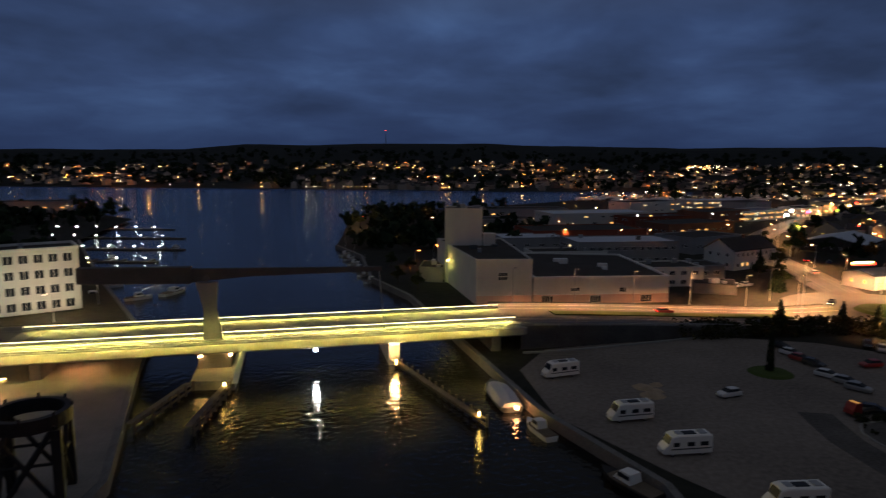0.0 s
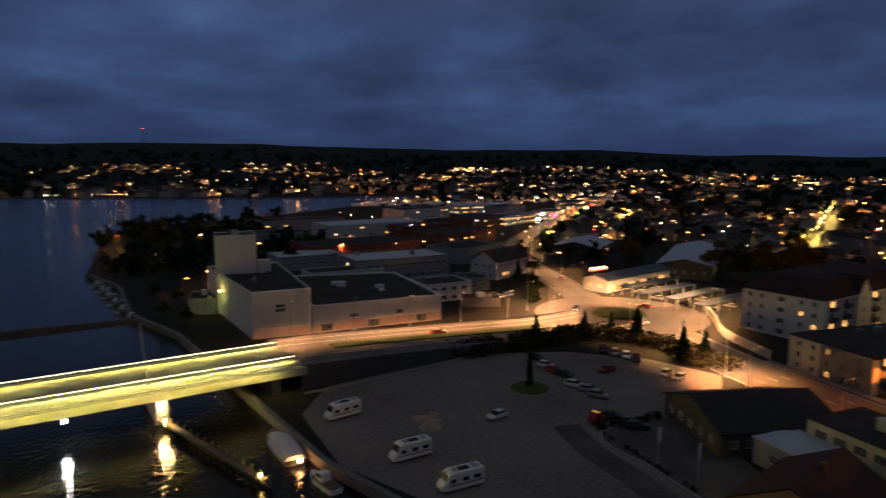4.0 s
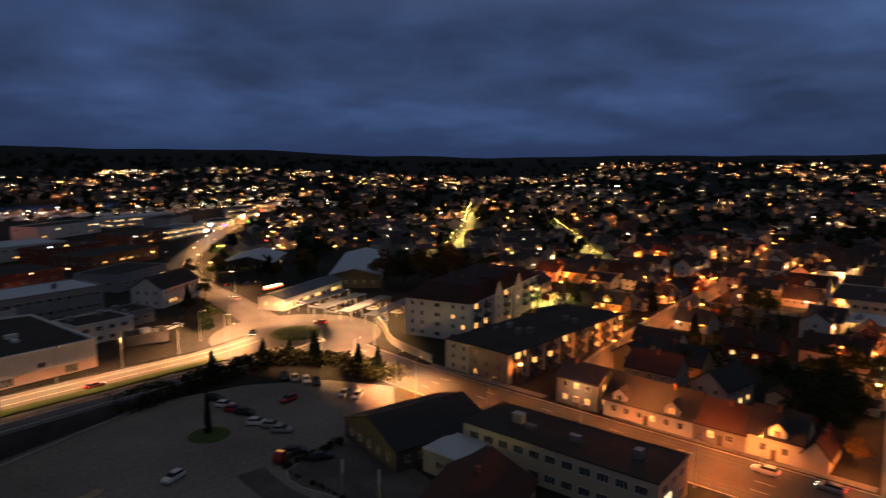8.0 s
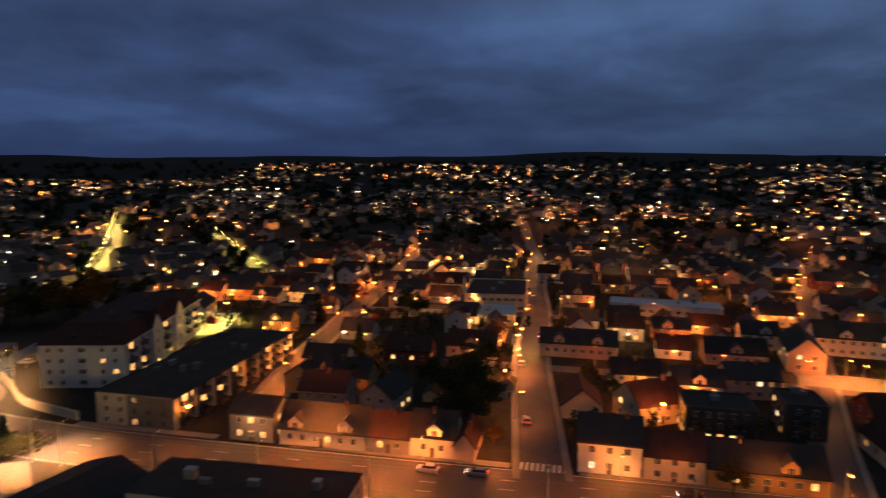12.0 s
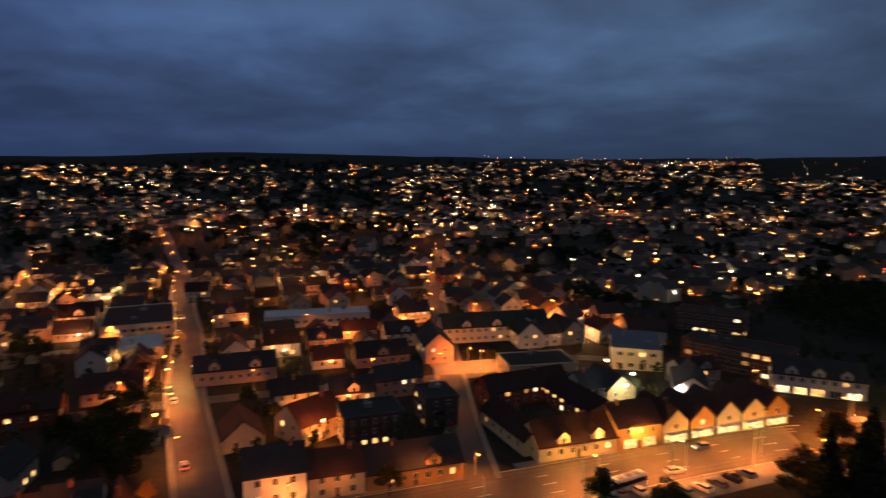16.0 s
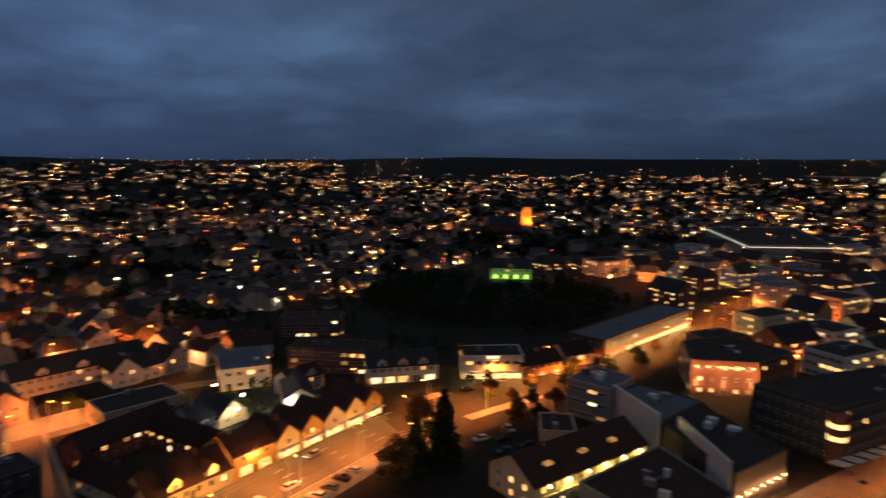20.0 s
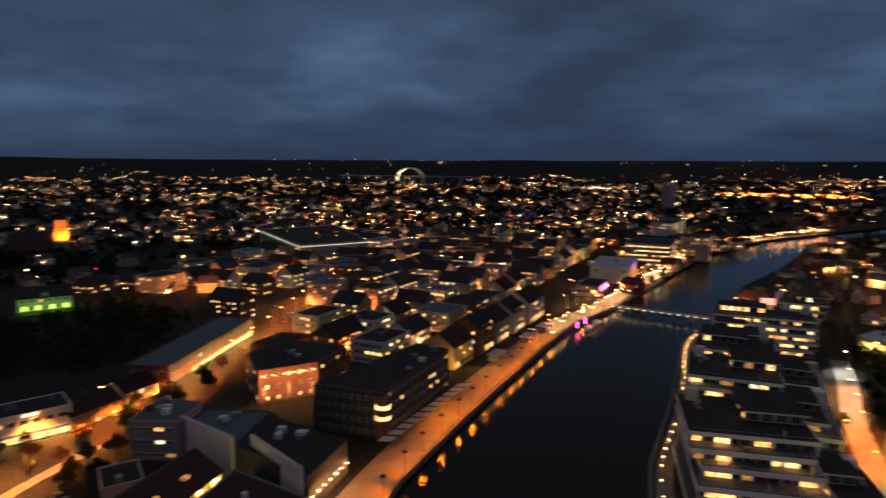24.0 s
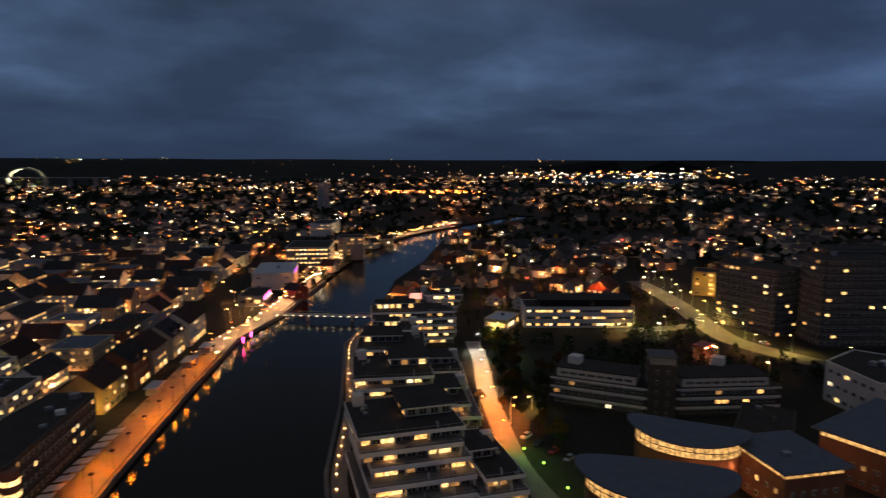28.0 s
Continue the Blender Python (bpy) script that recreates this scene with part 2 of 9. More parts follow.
WATER = bpy.data.materials.new("harbour_water")
WATER.use_nodes = True
_n, _l = WATER.node_tree.nodes, WATER.node_tree.links
_b = _n["Principled BSDF"]
_b.inputs["Base Color"].default_value = (0.003, 0.0035, 0.004, 1)
_b.inputs["Roughness"].default_value = 0.075
_b.inputs["IOR"].default_value = 1.33
_co = _n.new("ShaderNodeTexCoord")
_w1 = _n.new("ShaderNodeTexNoise"); _w1.inputs["Scale"].default_value = 0.8; _w1.inputs["Detail"].default_value = 4
_l.new(_co.outputs["Object"], _w1.inputs["Vector"])
_bp = _n.new("ShaderNodeBump"); _bp.inputs["Distance"].default_value = 0.3
# the river between the quays lies sheltered and calmer than the open harbour
_sp = _n.new("ShaderNodeSeparateXYZ")
_l.new(_co.outputs["Object"], _sp.inputs[0])
_sh = _n.new("ShaderNodeMapRange")
for _k, _v in (("From Min", -70.0), ("From Max", 40.0), ("To Min", 0.26), ("To Max", 0.6)):
    _sh.inputs[_k].default_value = _v
_l.new(_sp.outputs["Y"], _sh.inputs["Value"])
_l.new(_sh.outputs[0], _bp.inputs["Strength"])
_l.new(_w1.outputs[0], _bp.inputs["Height"]); _l.new(_bp.outputs[0], _b.inputs["Normal"])

AMBER = (1.0, 0.36, 0.06)
SODIUM, WARM, COOL, LEMON = (1.0, 0.225, 0.036), (1.0, 0.43, 0.165), (0.9, 0.96, 0.9), (1.0, 0.68, 0.16)
GLOW_SODIUM = glow("sodium_lamp", SODIUM, 60)
GLOW_WARM = glow("warm_lamp", WARM, 50)
GLOW_COOL = glow("white_lamp", COOL, 45)
GLOW_LEMON = glow("yellow_lamp", LEMON, 35)
GLOW_GLOBE = glow("globe_lamp", (1.0, 0.55, 0.2), 14)
GLOW_RED = glow("red_lamp", (1, 0.04, 0.02), 8)
GLOW_GREEN = glow("green_lamp", (0.45, 1.0, 0.10), 2.2)
GLOW_PINK = glow("magenta_lamp", (1.0, 0.05, 0.32), 9)
GLOW_LED = glow("led_rail", (1.0, 0.86, 0.55), 5)
FARQ = False
FAR_WARM = glow("far_lamp_warm", (1.0, 0.47, 0.15), 12.0, 0.9, FARQ)
FAR_ORANGE = glow("far_lamp_orange", (1.0, 0.24, 0.04), 13.0, 0.9, FARQ)
FAR_WHITE = glow("far_lamp_white", (1.0, 0.82, 0.55), 10.0, 0.9, FARQ)
FAR_RED = glow("far_lamp_red", (1.0, 0.07, 0.04), 5.0, 0.9, FARQ)
FAR_LEMON = glow("far_lamp_yellow", (1.0, 0.72, 0.14), 7.0, 0.9, FARQ)
WIN_WARM = lit_window("lit_pane_warm", (1.0, 0.46, 0.13), 1.5)
WIN_GOLD = lit_window("lit_pane_gold", (1.0, 0.58, 0.20), 1.6)
WIN_WHITE = lit_window("lit_pane_white", (1.0, 0.76, 0.42), 1.5)
WIN_CLERE = lit_window("lit_clerestory", (1.0, 0.52, 0.16), 0.7)
WIN_DIM = lit_window("lit_pane_dim", (1.0, 0.46, 0.13), 0.35)
SHOPGLOW = lit_window("lit_shop_front", (1.0, 0.62, 0.22), 1.4)

# ---- mesh helpers ----


def part(name, bm, material, parent=None, label="", smooth=False):
    me = bpy.data.meshes.new(name)
    bm.normal_update()
    bm.to_mesh(me)
    bm.free()
    for mt in (material if isinstance(material, (list, tuple)) else (material,)):
        me.materials.append(mt)
    if smooth:
        for f in me.polygons:
            f.use_smooth = True
    ob = new(name, me)
    if parent is not None:
        ob.parent = parent
    if label:
        ob["label"] = label
    return ob


def thing(name, x, y, z=0.0, rot=0.0, label="", category="", group="", kind=""):
    ob = new(name)
    ob.matrix_basis = pose(x, y, z, 0, 0, rot)
    ob.empty_display_size = 0.5
    return tagged(ob, label, category, group, kind)


def share(ob, parent, m, name=None):
    o = bpy.data.objects.new(name or ob.name.split(".")[0], ob.data)
    scene.collection.objects.link(o)
    o.parent = parent
    o.matrix_basis = m
    return o


def bx(bm, x0, y0, z0, x1, y1, z1, mi=0, bevel=0.0):
    vs = [bm.verts.new(c) for c in ((x0, y0, z0), (x1, y0, z0), (x1, y1, z0), (x0, y1, z0), (x0, y0, z1), (x1, y0, z1), (x1, y1, z1), (x0, y1, z1))]
    fs = [bm.faces.new([vs[i] for i in q]) for q in ((3, 2, 1, 0), (4, 5, 6, 7), (0, 1, 5, 4), (1, 2, 6, 5), (2, 3, 7, 6), (3, 0, 4, 7))]
    for f in fs:
        f.material_index = mi
    if bevel:
        bmesh.ops.bevel(bm, geom=list({e for f in fs for e in f.edges}), offset=bevel, segments=2, affect="EDGES")
    return bm


def box(*a, **k):
    return bx(bmesh.new(), *a, **k)


def prism(pts, z0, z1, bm=None, mi=0):
    """An upright block on any outline (counter-clockwise)."""
    bm = bm or bmesh.new()
    lo, hi = [bm.verts.new((*p[:2], z0)) for p in pts], [bm.verts.new((*p[:2], z1)) for p in pts]
    fs = [bm.faces.new(hi), bm.faces.new(lo[::-1])]
    for i in range(len(pts)):
        j = (i + 1) % len(pts)
        fs.append(bm.faces.new((lo[i], lo[j], hi[j], hi[i])))
    for f in fs:
        f.material_index = mi
    return bm


def rod(bm, a, b, r0, r1=None, n=8, mi=0):
    a, b = Vector(a), Vector(b)
    r1 = r0 if r1 is None else r1
    q = (b - a).to_track_quat("Z", "Y")
    ra, rb = [], []
    for i in range(n):
        d = q @ Vector((math.cos(math.tau * i / n), math.sin(math.tau * i / n), 0))
        ra.append(bm.verts.new(a + d * r0)); rb.append(bm.verts.new(b + d * max(r1, 1e-3)))
    fs = [bm.faces.new((ra[i], ra[(i + 1) % n], rb[(i + 1) % n], rb[i])) for i in range(n)]
    fs += [bm.faces.new(ra[::-1]), bm.faces.new(rb)]
    for f in fs:
        f.material_index = mi
    return bm


def ball(bm, c, r, sub=1, mi=0, squash=1.0):
    res = bmesh.ops.create_icosphere(bm, subdivisions=sub, radius=r, matrix=Matrix.Translation(c) @ Matrix.Diagonal((1, 1, squash, 1)))
    for v in res["verts"]:
        for f in v.link_faces:
            f.material_index = mi
    return bm


def offset_line(pts, d):
    """A line beside a line, d to its left."""
    out = []
    for i, p in enumerate(pts):
        a, b = Vector(pts[max(i - 1, 0)][:2]), Vector(pts[min(i + 1, len(pts) - 1)][:2])
        t = (b - a).normalized()
        out.append((p[0] - t.y * d, p[1] + t.x * d, p[2] if len(p) > 2 else 0.0))
    return out


def smooth_line(pts, step=4.0):
    """A soft curve through the corners of a line."""
    p = [Vector((*q[:2], q[2] if len(q) > 2 else 0.0)) for q in pts]
    out = []
    for i in range(len(p) - 1):
        a, b, c, d = p[max(i - 1, 0)], p[i], p[i + 1], p[min(i + 2, len(p) - 1)]
        n = max(1, int((c - b).length / step))
        for k in range(n):
            t = k / n
            out.append(0.5 * ((2 * b) + (c - a) * t + (2 * a - 5 * b + 4 * c - d) * t * t + (3 * b - a - 3 * c + d) * t ** 3))
    out.append(p[-1])
    return [tuple(v) for v in out]


def strip(pts, left, right, z0, z1, bm=None, mi=0):
    """A slab along a line from left to right of it, its top z1 and bottom z0 above the line's own height."""
    bm = bm or bmesh.new()
    a, b = offset_line(pts, left), offset_line(pts, right)
    rows = [[bm.verts.new((x, y, z + dz)) for (x, y, z), dz in ((p, z1), (q, z1), (q, z0), (p, z0))] for p, q in zip(a, b)]
    fs = []
    for r, s in zip(rows, rows[1:]):
        fs += [bm.faces.new((r[0], r[1], s[1], s[0])), bm.faces.new((r[1], r[2], s[2], s[1])), bm.faces.new((r[2], r[3], s[3], s[2])), bm.faces.new((r[3], r[0], s[0], s[3]))]
    fs += [bm.faces.new(rows[0][::-1]), bm.faces.new(rows[-1])]
    for f in fs:
        f.material_index = mi
    return bm


def lamp(kind, x, y, z, color, watts, size=0.3, spot=None, aim=None):
    d = bpy.data.lights.new("street_light", "SPOT" if spot else "POINT")
    d.color, d.energy, d.shadow_soft_size = color, watts, size
    if spot:
        d.spot_size, d.spot_blend = radians(spot), 0.6
    ob = new(kind, d)
    ob.matrix_basis = look((x, y, z), aim) if aim else Matrix.Translation((x, y, z))
    return ob

# ---- land and water ----
QUAY_EAST = [(-620, -790), (-457, -701), (-346, -637), (-250, -545), (-165, -430), (-105, -345), (-72, -309), (-40, -250), (-9, -190), (8, -155), (24, -110), (30, -40), (31, 30), (28, 75), (16, 99), (2.5, 147), (-10, 190), (-25, 220), (-35, 273), (-52, 309), (-56, 358), (-66, 444), (-60, 530), (30, 589), (119, 683), (180, 760), (330, 850), (420, 930)]
FAR_SHORE = [(290, 935), (90, 930), (-100, 965), (-430, 1010), (-800, 1050), (-1100, 900)]
QUAY_WEST = [(-600, 620), (-277, 506), (-218, 449), (-187, 326), (-120, 220), (-66, 140), (-60, 122), (-42, 75), (-40, 20), (-42, -60), (-47, -130), (-58, -160), (-82, -206), (-113, -274), (-142, -306), (-208, -404), (-271, -471), (-385, -615), (-500, -690), (-640, -760)]
SEA = [(-1560, -1560), (-1900, -1500), (-2500, -1900), (-3400, -2300), (-3300, -3000), (-2300, -2600), (-1700, -2000)]
RIVER = QUAY_EAST + FAR_SHORE + QUAY_WEST


def ease(a, b, x):
    t = min(max((x - a) / (b - a), 0.0), 1.0)
    return t * t * (3 - 2 * t)


def ridge(az):
    """Height of the far hills by bearing (degrees to the right of the first view)."""
    table = [(-180, 93), (-150, 84), (-124, 82), (-112, 80), (-60, 95), (-34, 99), (-22, 112), (-17, 140), (0, 154), (11, 143), (22, 125), (33, 130), (42, 98), (56, 92), (67, 103), (81, 104), (88, 126), (92, 130), (103, 116), (109, 108), (113, 91), (128, 94), (147, 113), (154, 101), (180, 93)]
    for (a, h), (b, k) in zip(table, table[1:]):
        if a <= az <= b:
            return h + (k - h) * (az - a) / (b - a)
    return 92


def height(x, y):
    r = math.hypot(x, y)
    az = math.degrees(math.atan2(x, y))
    h = ridge(az)
    lift = ease(700, 3900, r) ** 1.2
    roll = noise.noise(Vector((x / 420, y / 420, 3.0))) * 12 * ease(900, 2200, r)
    rough = noise.noise(Vector((x / 130, y / 130, 7.0))) * 3 * ease(2500, 3600, r)
    knoll = 9 * math.exp(-((x - 165) ** 2 + (y + 285) ** 2) / 4200) + 1 * math.exp(-((x - 215) ** 2 + (y + 360) ** 2) / 6000)
    if 135 < (az % 360) < 250:
        lift = ease(2600, 4300, r)
        roll *= 0.3
    return max(0.0, h * lift + roll + rough) + knoll


def in_poly(x, y, poly):
    inside, j = False, len(poly) - 1
    for i in range(len(poly)):
        (xi, yi), (xj, yj) = poly[i], poly[j]
        if (yi > y) != (yj > y) and x < (xj - xi) * (y - yi) / (yj - yi) + xi:
            inside = not inside
        j = i
    return inside


def is_water(x, y):
    return in_poly(x, y, RIVER) or in_poly(x, y, SEA)


def build_ground():
    from mathutils import geometry
    verts, edges = [], []
    for poly in (RIVER, SEA):
        s = len(verts)
        verts += [Vector(p) for p in poly]
        edges += [(s + i, s + (i + 1) % len(poly)) for i in range(len(poly))]
    for r, n in ((60, 24), (130, 36), (200, 48), (280, 60), (380, 60), (520, 72), (700, 72), (900, 72), (1150, 80), (1450, 90), (1800, 100), (2200, 110), (2600, 130), (3000, 180), (3300, 260), (3600, 300), (3900, 300), (4300, 160), (4800, 100)):
        verts += [Vector((r * math.cos(math.tau * (i + 0.37 * (n % 7)) / n), r * math.sin(math.tau * (i + 0.37 * (n % 7)) / n))) for i in range(n)]
    vs, es, fs, *_ = geometry.delaunay_2d_cdt(verts, edges, [], 0, 1e-4)
    bm = bmesh.new()
    bv = [bm.verts.new((v.x, v.y, 0)) for v in vs]
    for f in fs:
        c = sum((vs[i] for i in f), Vector((0, 0))) / len(f)
        if not is_water(c.x, c.y):
            bm.faces.new([bv[i] for i in f])
    for v in [v for v in bm.verts if not v.link_faces]:
        bm.verts.remove(v)
    for v in bm.verts:
        shore = any(len(e.link_faces) == 1 for e in v.link_edges)
        v.co.z = 0 if shore and v.co.length < 4700 else height(v.co.x, v.co.y)
    bmesh.ops.recalc_face_normals(bm, faces=bm.faces)
    for f in bm.faces:
        f.material_index = 1 if f.calc_center_median().length > 1250 else 0
    ob = part("ground", bm, (EARTH, FOREST))
    tagged(ob, "dark town ground of grass, gravel and woods rising to hills", "ground", kind="structure")


build_ground()
bm = bmesh.new()
bmesh.ops.create_circle(bm, cap_ends=True, segments=64, radius=4700, matrix=Matrix.Translation((0, 0, -1.5)))
tagged(part("water", bm, WATER), "dark rippled harbour water mirroring the lamps", "water", kind="structure")


def quay_wall(line, name, label):
    pts = [(x, y, 0.0) for x, y in line]
    ob = part(name, strip(pts, 0.5, -0.6, -4.0, 0.35), DARKCON)
    tagged(ob, label, "quay", kind="structure")


quay_wall(QUAY_EAST[4:20], "quay_wall", "stained concrete quay edge along the river")
quay_wall(QUAY_WEST[3:15], "quay_wall", "dark concrete quay edge on the island bank")


def road(name, pts, width, label, z=0.06, material=None, step=5.0):
    pts = smooth_line(pts, step)
    ob = part(name, strip(pts, width / 2, -width / 2, -0.12, z), material or ASPHALT)
    tagged(ob, label, "road", kind="structure")
    return pts


ROADS = {}
ROADS["main"] = road("road", [(121, 150), (117, 112), (116.5, 60), (117, 0), (117.5, -60), (118, -120), (113, -150), (101, -190), (88, -245), (80, -300), (74, -380)], 17, "wide wet asphalt main road under orange lamps")
ROADS["north"] = road("road", [(122, 185), (134, 235), (144, 282), (170, 345), (240, 440), (330, 550), (448, 693), (640, 900)], 14, "asphalt road lined with shop lights", z=0.07)
ROADS["bridge"] = road("road", [(14, 146, 5.0), (40, 152, 3.6), (66, 158, 1.8), (92, 163, 0.3), (112, 168, 0.0)], 24, "asphalt ramp from the bridge to the roundabout", z=0.08)
ROADS["west"] = road("road", [(-260, 95, 0.0), (-170, 108, 2.0), (-120, 116, 4.4), (-80, 123, 5.0)], 22, "asphalt ramp onto the bridge", z=0.08)
ROADS["east"] = road("road", [(122, 7), (160, 11), (200, 15), (260, 17), (330, 23), (420, 27)], 8.5, "asphalt side street between wooden houses", z=0.08)
ROADS["diagonal"] = road("road", [(136, 76), (170, 84), (230, 91), (345, 101), (470, 116)], 7, "narrow street between wooden houses")
ROADS["south"] = road("road", [(124, -48), (150, -54), (180, -62), (260, -84), (360, -114), (480, -160)], 7, "narrow street between town houses", z=0.08)
ROADS["yellow"] = road("road", [(223, 195), (279, 240), (331, 279), (373, 308), (470, 382), (561, 451), (663, 530)], 9, "street under yellow lamps", z=0.07)
ROADS["far_east"] = road("road", [(420, 27), (520, 40), (700, 60)], 8, "street between houses", z=0.07)

bm = bmesh.new()
bmesh.ops.create_circle(bm, cap_ends=True, segments=64, radius=27, matrix=Matrix.Translation((122, 171, 0.1)))
tagged(part("roundabout", bm, ASPHALT), "asphalt ring of a roundabout, pale under the lamps", "road", kind="structure")
bm = bmesh.new()
bmesh.ops.create_cone(bm, cap_ends=True, segments=48, radius1=8.6, radius2=7.6, depth=0.7, matrix=Matrix.Translation((122, 171, 0.42)))
tagged(part("roundabout_island", bm, GRASS), "round grassy island in the middle of the roundabout", "traffic island", kind="structure")
bm = prism([(18, 97), (30, 78), (42, 62), (66, 62), (95, 98), (108, 112), (100, 128), (84, 140), (60, 146), (22, 134), (15, 120)], -0.1, 0.04)
tagged(part("car_park", bm, GRAVEL), "worn gravel and asphalt parking lot beside the river", "car park", kind="structure")

# ---- kit of repeated things ----
rnd = random.Random(7)


def window_mesh(name, w, h, pane, bars=1):
    """One skin: casing, mullions and recessed panes."""
    bm = bmesh.new()
    n = bars + 1
    lo, hi = [bm.verts.new((-w / 2 + w * i / n, -0.07, 0)) for i in range(n + 1)], [bm.verts.new((-w / 2 + w * i / n, -0.07, h)) for i in range(n + 1)]
    cells = [bm.faces.new((lo[i], lo[i + 1], hi[i + 1], hi[i])) for i in range(n)]
    rim = [e for e in bm.edges if len(e.link_faces) == 1]
    ext = bmesh.ops.extrude_edge_only(bm, edges=rim)
    for v in (g for g in ext["geom"] if isinstance(g, bmesh.types.BMVert)):
        v.co.y = 0.06
    bmesh.ops.inset_individual(bm, faces=cells, thickness=0.07, depth=-0.05)
    for f in cells:
        f.material_index = 1
    ob = part(name, bm, (WHITEPAINT, pane))
    scene.collection.objects.unlink(ob)
    return ob


PANES = {"dark": GLASS, "warm": WIN_WARM, "gold": WIN_GOLD, "white": WIN_WHITE, "dim": WIN_DIM, "shop": SHOPGLOW, "green": GLOW_GREEN}
SIZES = {"n": (1.15, 1.35, 1), "w": (2.0, 1.4, 2), "s": (3.2, 2.2, 3), "t": (0.8, 1.5, 0), "b": (2.6, 1.1, 3), "q": (2.1, 2.3, 1)}
WINDOWS = {}


FAR_WINDOWS = {}


def window(parent, kind, size, x, y, z, rot):
    if (parent.matrix_basis @ Vector((x, y, 0))).xy.length > 150:
        FAR_WINDOWS.setdefault(parent, []).append((kind, size, x, y, z, radians(rot)))
        return None
    key = (kind, size)
    if key not in WINDOWS:
        WINDOWS[key] = window_mesh("window", *SIZES[size][:2], PANES[kind], SIZES[size][2])
    return share(WINDOWS[key], parent, pose(x, y, z, 0, 0, rot), "window")


def pick(lit):
    if rnd.random() > lit:
        return "dark"
    return rnd.choice(("warm", "warm", "gold", "dim", "gold", "white"))


FORCE = []
BUILT = []


def windows_row(t, ax, ay, bx_, by_, z, gap=2.6, lit=0.3, size="n", margin=1.0):
    """Windows along a wall from a to b, the outside to the right of the way. Far walls get only the openings that tell."""
    a, b = Vector((ax, ay)), Vector((bx_, by_))
    d = b - a
    mid = t.matrix_basis @ Vector(((ax + bx_) / 2, (ay + by_) / 2, 0))
    out = t.matrix_basis.to_3x3() @ Vector((d.y, -d.x, 0)).normalized()
    away = mid.xy.length
    if away > 95 and out.xy.dot(mid.xy.normalized()) > 0.25:
        return
    n = int((d.length - 2 * margin) / gap)
    if n < 1:
        return
    rot = math.degrees(math.atan2(d.y, d.x))
    for i in range(n):
        p = a + d * ((margin + (d.length - 2 * margin) * (i + 0.5) / n) / d.length)
        k = pick(lit)
        if k == "dark" and away > 400 and not FORCE and rnd.random() < 0.7:
            continue
        window(t, k, size, p.x, p.y, z, rot)


def far_windows():
    """Windows too small to pick apart: the casings and panes of each far building in one part."""
    kinds = list(PANES)
    for t, rows in FAR_WINDOWS.items():
        vs, fs, mi = [], [], []
        for kind, size, x, y, z, a in rows:
            w, h, bars = SIZES[size]
            c, s = math.cos(a), math.sin(a)
            o = len(vs)
            n = bars + 1 if bars else 1
            rings = [(-w / 2, w / 2, 0, h, 0.05), (-w / 2, w / 2, 0, h, -0.06)]
            rings += [(-w / 2 + w * i / n + 0.05, -w / 2 + w * (i + 1) / n - 0.05, 0.08, h - 0.08, -0.08) for i in range(n)]
            for x0, x1, z0, z1, d in rings:
                vs += [(x + p * c - d * s, y + p * s + d * c, z + k) for p, k in ((x0, z0), (x1, z0), (x1, z1), (x0, z1))]
            for i in range(4):
                fs.append((o + i, o + (i + 1) % 4, o + 4 + (i + 1) % 4, o + 4 + i)); mi.append(0)
            fs.append((o + 4, o + 5, o + 6, o + 7)); mi.append(0)
            for i in range(n):
                fs.append(tuple(o + 8 + 4 * i + q for q in range(4))); mi.append(1 + kinds.index(kind))
        me = bpy.data.meshes.new("glazing")
        me.from_pydata(vs, [], fs)
        for m in [WHITEPAINT] + [PANES[k] for k in kinds]:
            me.materials.append(m)
        me.polygons.foreach_set("material_index", mi)
        ob = new("glazing", me)
        ob.parent = t
        tagged(ob, kind="stuff")


def gable_roof(w, d, h, rise, over=0.45, thick=0.28):
    """A pitched roof with its ridge along x, on walls w by d that end at h."""
    bm = bmesh.new()
    k = rise / (d / 2)
    X, Y = w / 2 + over, d / 2 + over
    lo = h - over * k
    sec = [(-Y, lo), (0, h + rise), (Y, lo), (Y, lo + thick), (0, h + rise + thick * 1.15), (-Y, lo + thick)]
    A, B = [bm.verts.new((-X, y, z)) for y, z in sec], [bm.verts.new((X, y, z)) for y, z in sec]
    for i in range(6):
        j = (i + 1) % 6
        bm.faces.new((A[i], B[i], B[j], A[j]))
    for q in ((0, 1, 4, 5), (1, 2, 3, 4)):
        bm.faces.new([A[i] for i in q]); bm.faces.new([B[i] for i in q[::-1]])
    bmesh.ops.recalc_face_normals(bm, faces=bm.faces)
    return bm


def gable_wall(w, d, h, rise):
    """Walls with two pointed ends, the ridge along x."""
    bm = bmesh.new()
    s = 0.06
    prof = [(-d / 2, -0.3), (d / 2, -0.3), (d / 2, h - s), (0, h + rise - s), (-d / 2, h - s)]
    A, B = [bm.verts.new((-w / 2, y, z)) for y, z in prof], [bm.verts.new((w / 2, y, z)) for y, z in prof]
    for i in range(5):
        j = (i + 1) % 5
        bm.faces.new((A[i], A[j], B[j], B[i]))
    bm.faces.new(A[::-1]); bm.faces.new(B)
    bmesh.ops.recalc_face_normals(bm, faces=bm.faces)
    return bm


